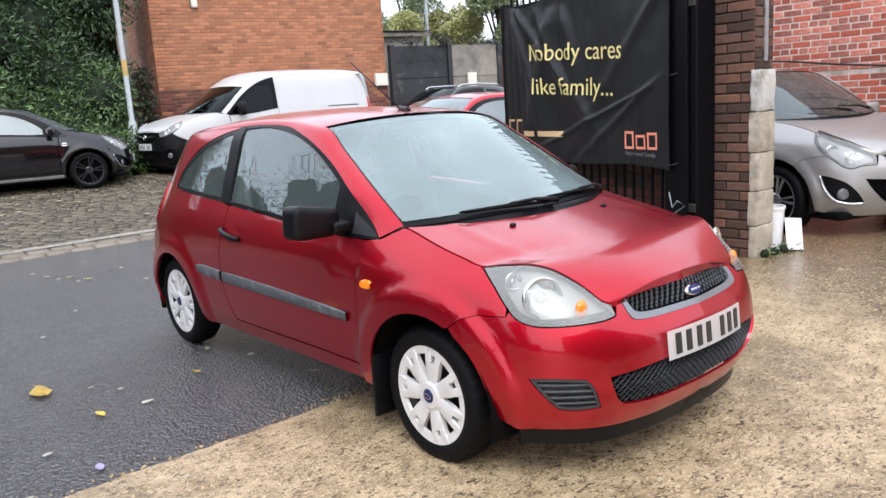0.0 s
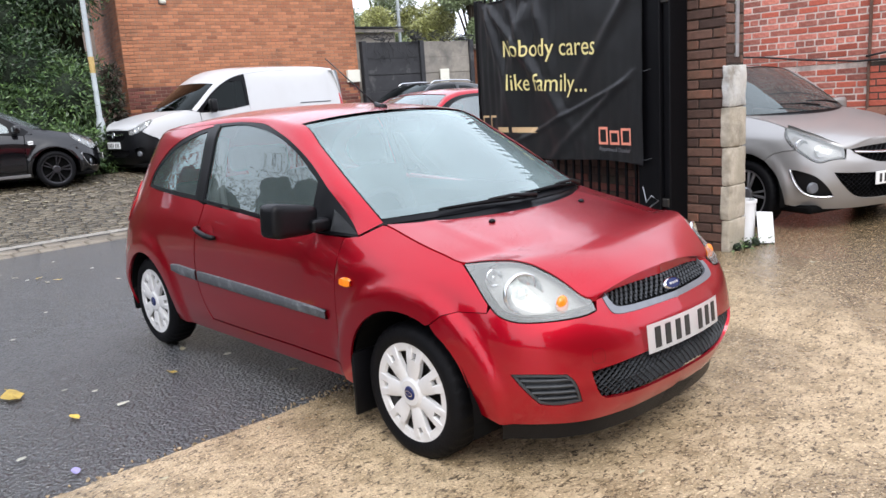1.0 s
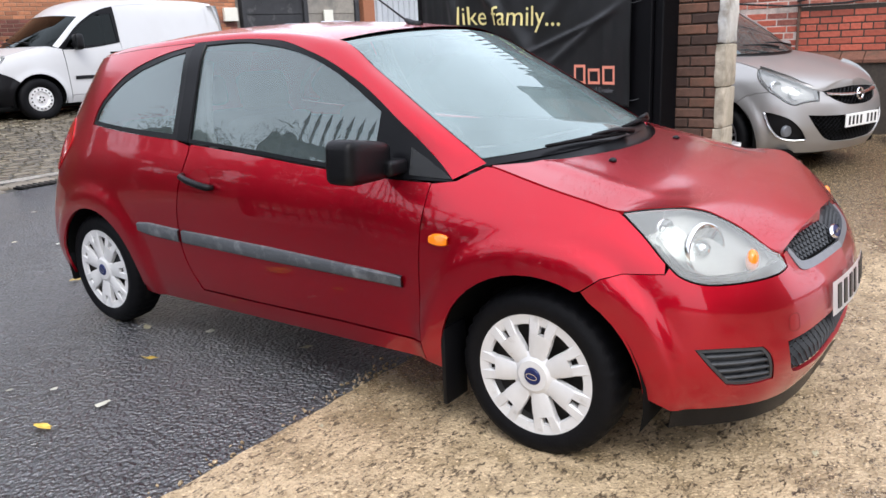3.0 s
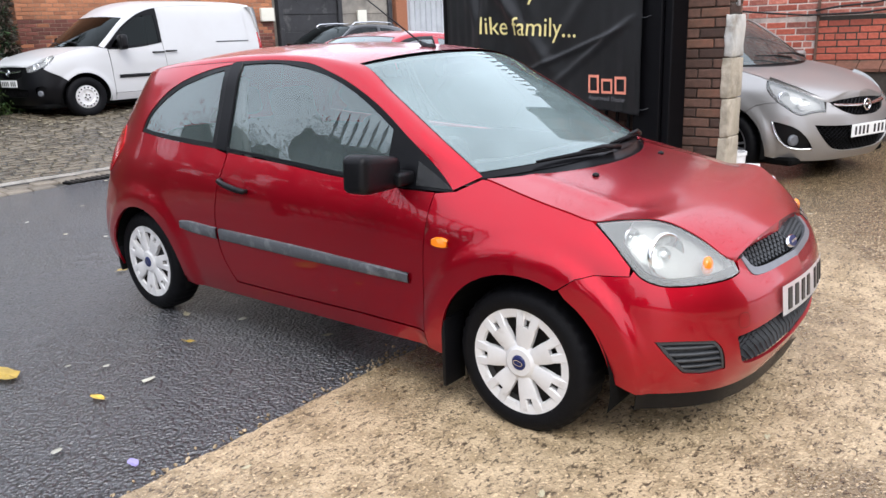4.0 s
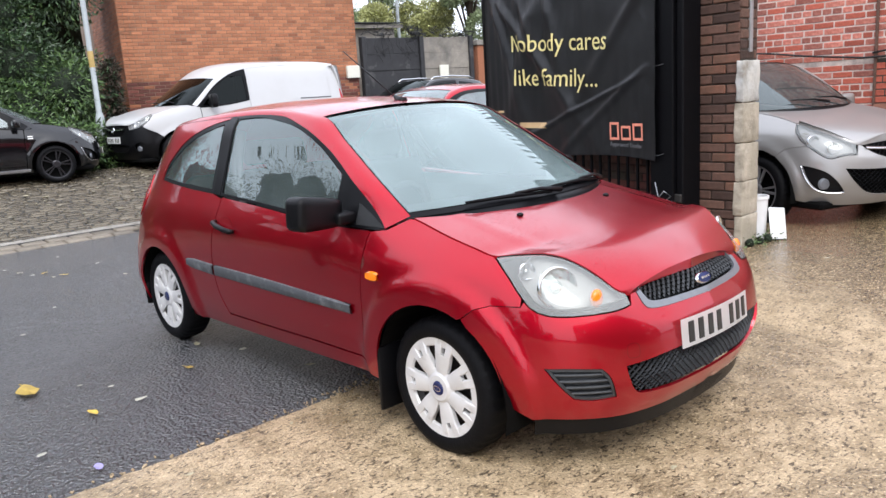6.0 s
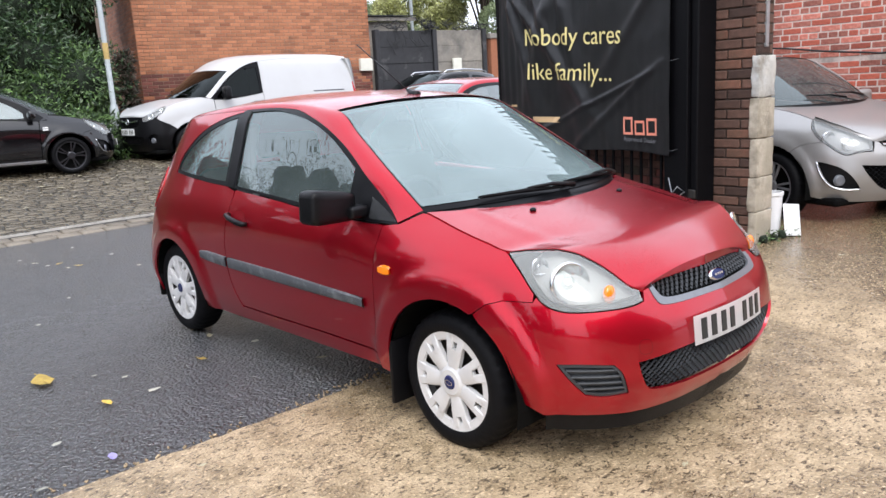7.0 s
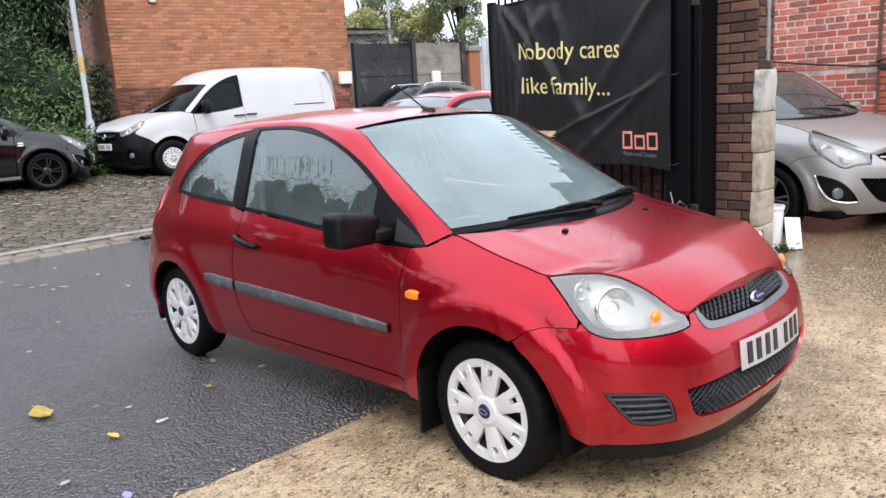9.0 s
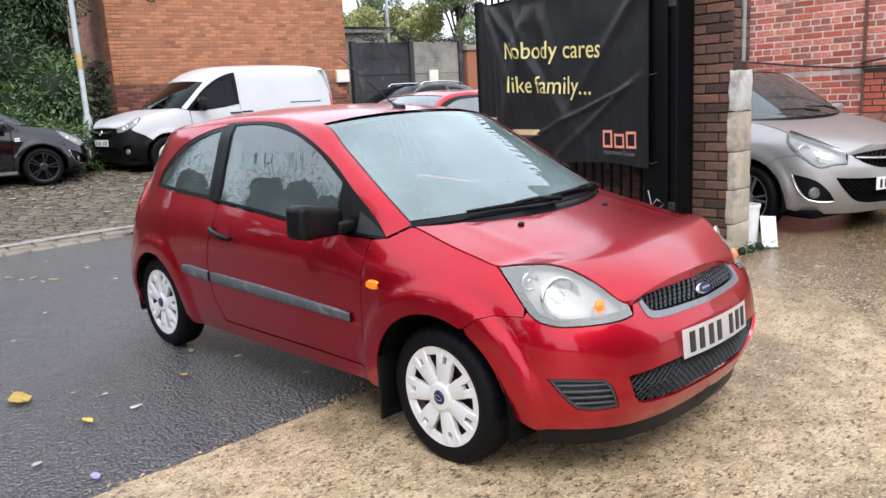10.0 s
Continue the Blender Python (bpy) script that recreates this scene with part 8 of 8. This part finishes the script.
# ---- yard side: cables, ledge, clutter ----
cable = tagged(empty("wall_cable"), "black cables sagging along the red brick wall", "cable")
for dz, x, ys in ((0.0, 7.19, (2.7, 2.2, 1.7, 1.1, 0.9, 0.5, 0.2, -0.4, -1.5)), (0.05, 7.18, (1.0, 0.75, 0.4, 0.1, -0.3, -1.5))):
    pts = []
    for i, y in enumerate(ys):
        z = 1.72 - 0.10 * (2.7 - y) if y > 1.1 else 1.545 + 0.10 * (1.0 - y) * (1.2 if dz else 0.35)
        pts.append((x, y, z + dz + 0.012 * math.sin(i * 2.3)))
    part("strand", tube(bmesh.new(), pts, 0.013, 6), M_WIRE, cable, smooth=True)
kit = tagged(empty("hose_heap", pose(6.55, -0.35, 0.085)), "heap of black hose and orange fittings by the wall", "hose")
bm = bmesh.new()
tube(bm, [(0.28 * math.cos(a) * (1 + 0.1 * math.sin(3 * a)), 0.22 * math.sin(a), 0.03 + 0.012 * a) for a in span(0, 18, 70)], 0.018, 6)
part("hose", bm, M_WIRE, kit, smooth=True)
part("fitting", boxed(-0.2, 0.05, 0.20, 0.05, 0.16, 0.30, 0.02, seg=2), M_ORANGE_PLASTIC, kit, "orange plastic fitting")
sheet_w = tagged(empty("white_sheet", pose(3.42, 0.44, 0.10, 0, 0, -28)), "flat white plastic sheet leaning beside the pillar", "plastic sheet")
bm = boxed(-0.075, -0.004, 0.0, 0.08, 0.004, 0.26, 0.004, m=pose(0, 0, 0.015, -17, 7, 0))
part("sheet", bm, M_WHITE_PLASTIC, sheet_w, smooth=True, sharp=40)
bucket = tagged(empty("bucket", pose(3.40, 0.62, 0.10)), "small white plastic tub behind the sheet", "tub")
bm = bmesh.new()
lathe(bm, [(0.001, 0.0), (0.075, 0.0), (0.09, 0.34), (0.097, 0.34), (0.097, 0.365), (0.085, 0.365), (0.07, 0.02)], 24, axis="z")
part("body", bm, M_WHITE_PLASTIC, bucket, smooth=True, sharp=40)
weeds = [((3.10 + 0.12 * k, 0.53 - 0.02 * k, 0.13), 0.06) for k in range(4)]
shrub("weeds", "small green weeds at the pillar foot", weeds, (130,), 0.035, (M_LEAF,), 12, slim=0.25, category="weed", limbs=False)


# ---- fallen leaves and litter ----
def fallen(name, label, x, y, size, mt, seed, category="leaf"):
    rnd = random.Random(seed)
    bm = bmesh.new()
    n = 10
    g = ground_z(x, y) + 0.012
    ring = [bm.verts.new((size * (0.5 + 0.18 * rnd.random()) * math.cos(k * math.tau / n) * (1.25 if k % 5 == 0 else 1), size * 0.34 * math.sin(k * math.tau / n) * (0.8 + 0.4 * rnd.random()), rnd.uniform(0, 0.12) * size)) for k in range(n)]
    c = bm.verts.new((0, 0, size * 0.05))
    for k in range(n):
        bm.faces.new((c, ring[k], ring[(k + 1) % n]))
    tube(bm, [(size * 0.5, 0, 0.006), (size * 0.85, size * 0.12, 0.010)], size * 0.02, 4)
    return tagged(part(name, bm, mt, m=pose(x, y, g, 0, 0, rnd.uniform(0, 360))), label, category)


fallen("leaf", "large yellow fallen leaf on wet asphalt", -1.72, 2.26, 0.15, M_LITTER, 1)
fallen("leaf", "small yellow-green fallen leaf on asphalt", -0.98, 1.88, 0.05, M_LITTER, 2)
fallen("wrapper", "crumpled purple wrapper on wet asphalt", -1.79, 1.02, 0.052, M_PURPLE, 3, "litter")
rnd = random.Random(77)
for k in range(46):
    x, y = rnd.uniform(-3.2, 2.2), rnd.uniform(1.1, 7.2)
    fallen("leaf", "small pale fallen leaf on wet asphalt", x, y, rnd.uniform(0.03, 0.07), M_LITTER_PALE if k % 3 else M_LITTER, 100 + k)["group"] = "leaves on the asphalt"
for k in range(18):
    x, y = rnd.uniform(-1.8, 3.0), rnd.uniform(-0.9, 0.8)
    fallen("leaf", "small brown scrap on the wet concrete", x, y, rnd.uniform(0.02, 0.04), M_LITTER_PALE, 200 + k)["group"] = "scraps on the concrete"
vs, fs = [], []
for k in range(240):
    x, y = rnd.uniform(-3.5, 5.5), 12.3 - abs(rnd.gauss(0, 1.5))
    if y < 8:
        continue
    s, a, z = rnd.uniform(0.03, 0.07), rnd.uniform(0, 6.3), ground_z(x, y) + 0.012
    i = len(vs)
    for q in range(4):
        vs.append((x + s * (1 if q % 2 == 0 else 0.5) * math.cos(a + q * 1.57), y + s * (1 if q % 2 == 0 else 0.5) * math.sin(a + q * 1.57), z + rnd.uniform(0, 0.012)))
    fs.append((i, i + 1, i + 2, i + 3))
me = bpy.data.meshes.new("m")
me.from_pydata(vs, [], fs)
me.materials.append(M_LITTER_PALE)
tagged(shared("leaf_litter", me), "scattered small yellow leaves on the setts", "leaves", kind="stuff")

# ---- pale scraps of leaf trodden into the wet road ----
scrap_rng = random.Random(77)
bm = bmesh.new()
for k in range(70):
    x, y = scrap_rng.uniform(-5.5, 2.0), scrap_rng.uniform(0.95, 6.6)
    r, turn = scrap_rng.uniform(0.010, 0.026), scrap_rng.uniform(0, math.tau)
    z = ground_z(x, y) + 0.010
    ring = [bm.verts.new((x + r * scrap_rng.uniform(0.6, 1.1) * math.cos(turn + a) * 1.5, y + r * scrap_rng.uniform(0.6, 1.1) * math.sin(turn + a), z + scrap_rng.uniform(0, 0.005))) for a in (0, 1.1, 2.1, 3.1, 4.2, 5.3)]
    top = bm.verts.new((x, y, z + 0.007))
    for a, b in zip(ring, ring[1:] + ring[:1]):
        bm.faces.new((top, a, b))
tagged(part("leaf_scraps", bm, M_SCRAP), "small pale scraps of leaf on the wet asphalt", "leaves", kind="stuff")
crumb_rng = random.Random(9)
bm = bmesh.new()
for k in range(150):
    x = crumb_rng.uniform(-2.6, 0.4) if k % 3 else crumb_rng.gauss(-0.62, 0.16)
    y, r = 0.868 + abs(crumb_rng.gauss(0, 0.045)), crumb_rng.uniform(0.003, 0.010)
    bmesh.ops.create_icosphere(bm, subdivisions=1, radius=r, matrix=Matrix.Translation((x, y, 0.002 + r * 0.4)) @ Euler((crumb_rng.random() * 6, crumb_rng.random() * 6, 0)).to_matrix().to_4x4() @ Matrix.Diagonal((1.3, 0.9, 0.6, 1)))
tagged(part("concrete_crumbs", bm, M_CONCRETE), "pale crumbs broken from the concrete edge", "rubble", kind="stuff")
# ---- pieces of walls and paving ----
def far_band(z, rnd=random.Random(6)):
    return (1 if rnd.random() < 0.80 else 2) if z < 2.09 else (0 if rnd.random() < 0.86 else 2)


brick_wall(wall_far, BLD_A, BLD_B, 0.3, 5.35, (M_BRICK_ORANGE, M_BRICK_DARK, M_BRICK_TAN), 0.078, 0.235, (4.3, 5.78, 0.9, 3.4), band=far_band)
brick_wall(wall_far_side, (BLD_A[0] + back.x * 3, BLD_A[1] + back.y * 3), BLD_A, 0.3, 5.35, (M_BRICK_TAN, M_BRICK_DARK), 0.078, 0.235, None)
brick_wall(wall_yard, (7.25, 3.2), (7.25, -2.6), 1.53, 4.2, (M_BRICK_OLD, M_BRICK_RED), 0.078, 0.232, (0.5, 3.4, 1.5, 2.4), bond="garden", band=lambda z, rnd=random.Random(2): 0 if rnd.random() < 0.8 else 1, joint=0.014)
brick_wall(wall_yard, (7.25, 3.2), (7.25, 0.99), 0.0, 1.53, (M_BRICK_OLD, M_BRICK_RED), 0.078, 0.232, (0.9, 2.21, 0.4, 1.6), bond="garden", band=lambda z, rnd=random.Random(3): 0 if rnd.random() < 0.6 else 1, joint=0.014, name="brick ")
bm = boxed(7.236, -2.6, 0.0, 7.262, 0.985, 1.53)
tagged(part("mortar_bed", bm, M_MORTAR_DARK, wall_yard, "dark mortar joints"), kind="stuff")
brick_wall(wall_yard, (7.238, 0.985), (7.238, -2.6), 1.02, 1.53, (M_BRICK_RED,), 0.0775, 0.232, (0.0, 1.7, 0.9, 1.6), bond="garden", name="brick  ")
brick_wall(wall_yard, (7.10, 0.985), (7.10, -2.6), 0.02, 0.88, (M_BRICK_RED, M_BRICK_BROWN), 0.085, 0.245, None, band=lambda z, rnd=random.Random(5): 1 if rnd.random() < 0.7 else 0, name="brick   ")
tagged(part("plinth", boxed(7.09, -2.6, 0.0, 7.24, 0.985, 0.90), M_MORTAR_DARK, wall_yard, "projecting plinth"), kind="stuff")
for k in range(15):
    y = 0.97 - k * 0.242
    bm = bmesh.new()
    q = [(7.06, 0.895), (7.06, 0.93), (7.235, 1.015), (7.235, 0.895)]
    a, b = [[bm.verts.new((x, yy, z)) for x, z in q] for yy in (y, y - 0.232)]
    bm.faces.new(a)
    bm.faces.new(b[::-1])
    for i in range(4):
        bm.faces.new((a[i], a[(i + 1) % 4], b[(i + 1) % 4], b[i]))
    bmesh.ops.recalc_face_normals(bm, faces=bm.faces)
    part("coping_brick", bm, M_BRICK_RUSSET, wall_yard, "sloping plinth brick")
tagged(part("pilaster_edge", boxed(7.215, 0.965, 0.0, 7.25, 0.995, 4.0, 0.004), M_BRICK_BROWN, wall_yard, "dark vertical brick return"), kind="stuff")

mixed = lambda z, rnd=random.Random(8): 0 if rnd.random() < 0.78 else 1
brick_wall(pillar, (3.035, 0.935), (3.035, 0.60), PZ, 3.2, (M_BRICK_BROWN, M_BRICK_RUSSET), 0.0755, 0.226, (0, 1, 0, 2.6), band=mixed, proud=0.012)
brick_wall(pillar, (3.03, 0.598), (3.30, 0.598), 1.552, 3.2, (M_BRICK_BROWN, M_BRICK_RUSSET), 0.0755, 0.226, (0, 1, 0, 2.6), band=mixed, proud=0.006, name="brick ")
brick_wall(wall_gate, (4.15, 4.0), (3.25, 0.98), 0.0, 0.94, (M_BRICK_BROWN, M_BRICK_DARK), 0.0755, 0.226, None, band=mixed, proud=0.008)


# ---- stone setts and kerb ----
def sett_mesh(w, d, h, rnd):
    bm = boxed(-w / 2, -d / 2, -h, w / 2, d / 2, 0, 0.016)
    for v in bm.verts:
        v.co += Vector((rnd.uniform(-0.006, 0.006), rnd.uniform(-0.006, 0.006), rnd.uniform(-0.004, 0.004)))
    return finish(bm, True)


rnd = random.Random(31)
street = bpy.data.objects["street"]
kinds = []
for k in range(12):
    me = sett_mesh(0.21, 0.125, 0.07, rnd)
    me.materials.append(M_SETT)
    kinds.append(me)
vs, fs = [], []
made = 0
row, y = 0, 7.93
while y < 12.9:
    x = -9.0 + (0.11 if row % 2 else 0)
    while x < 9.0:
        w = rnd.uniform(0.88, 1.12)
        xx, yy = x + 0.115 * w, y + 0.0675
        tilt = Matrix.Translation((xx, yy + 0.012 * math.sin(xx * 1.1), ground_z(xx, yy) + rnd.uniform(-0.004, 0.007))) @ Euler((0.091 + rnd.gauss(0, 0.02), rnd.gauss(0, 0.02), rnd.gauss(0, 0.03))).to_matrix().to_4x4() @ Matrix.Diagonal((w, 1, 1, 1))
        me = rnd.choice(kinds)
        if -2.6 < xx < 1.6 and yy < 9.6 and made < 300:
            shared("sett", me, street, tilt)
            made += 1
        else:
            i = len(vs)
            vs += [tilt @ v.co for v in me.vertices]
            fs += [tuple(i + q for q in p.vertices) for p in me.polygons]
        x += 0.23 * w
    y += 0.139
    row += 1
me = bpy.data.meshes.new("m")
me.from_pydata(vs, [], fs)
me.shade_smooth()
me.materials.append(M_SETT)
tagged(shared("setts", me, street), kind="stuff")

kerb = tagged(empty("kerb"), "two courses of flush pale kerb setts edging the asphalt", "kerb", kind="structure")
kk = []
for k in range(6):
    me = sett_mesh(0.255, 0.205, 0.10, rnd)
    me.materials.append(M_KERB)
    kk.append(me)
for r in range(2):
    x = -7.0 + 0.12 * r
    while x < 7:
        yy = 7.375 + 0.215 * r
        if not (1.02 < x < 1.62 and r == 0):
            shared("kerb_stone", rnd.choice(kk), kerb, Matrix.Translation((x, yy, 0.012 + 0.012 * r + rnd.uniform(-0.004, 0.004))) @ Euler((0.04, rnd.gauss(0, 0.012), rnd.gauss(0, 0.015))).to_matrix().to_4x4())
        x += 0.268
bm = bmesh.new()
grid(bm, lambda x, v: (x, 7.70 + 0.135 * v + 0.012 * math.sin(x * 3.1) + 0.010 * noise.noise((x * 6, v * 3, 0)), 0.034 + 0.012 * v + 0.004 * noise.noise((x * 5, v, 1))), span(-8, 8, 160), (0, 0.33, 0.66, 1))
bmesh.ops.solidify(bm, geom=bm.faces[:], thickness=0.02)
tagged(part("road_line", bm, M_LINE, smooth=True), "worn whitish line along the kerb", "road marking", kind="structure")
gully = tagged(empty("drain_grate", pose(1.34, 7.375, 0.006)), "dark slotted iron gully grate in the kerb line", "drain")
# solid black block: the shade of the pit put into its colour
part("frame", boxed(-0.29, -0.10, -0.05, 0.29, 0.10, 0.004, 0.004), M_LINER_SHADE, gully, "black block that stands in for the shaded pit")
for k in range(9):
    part("bar", boxed(-0.26 + k * 0.062, -0.10, 0.0, -0.235 + k * 0.062, 0.10, 0.016, 0.003, m=pose(0, 0, 0, 0, 0, 0)), M_STEEL_DARK, gully, "iron bar")
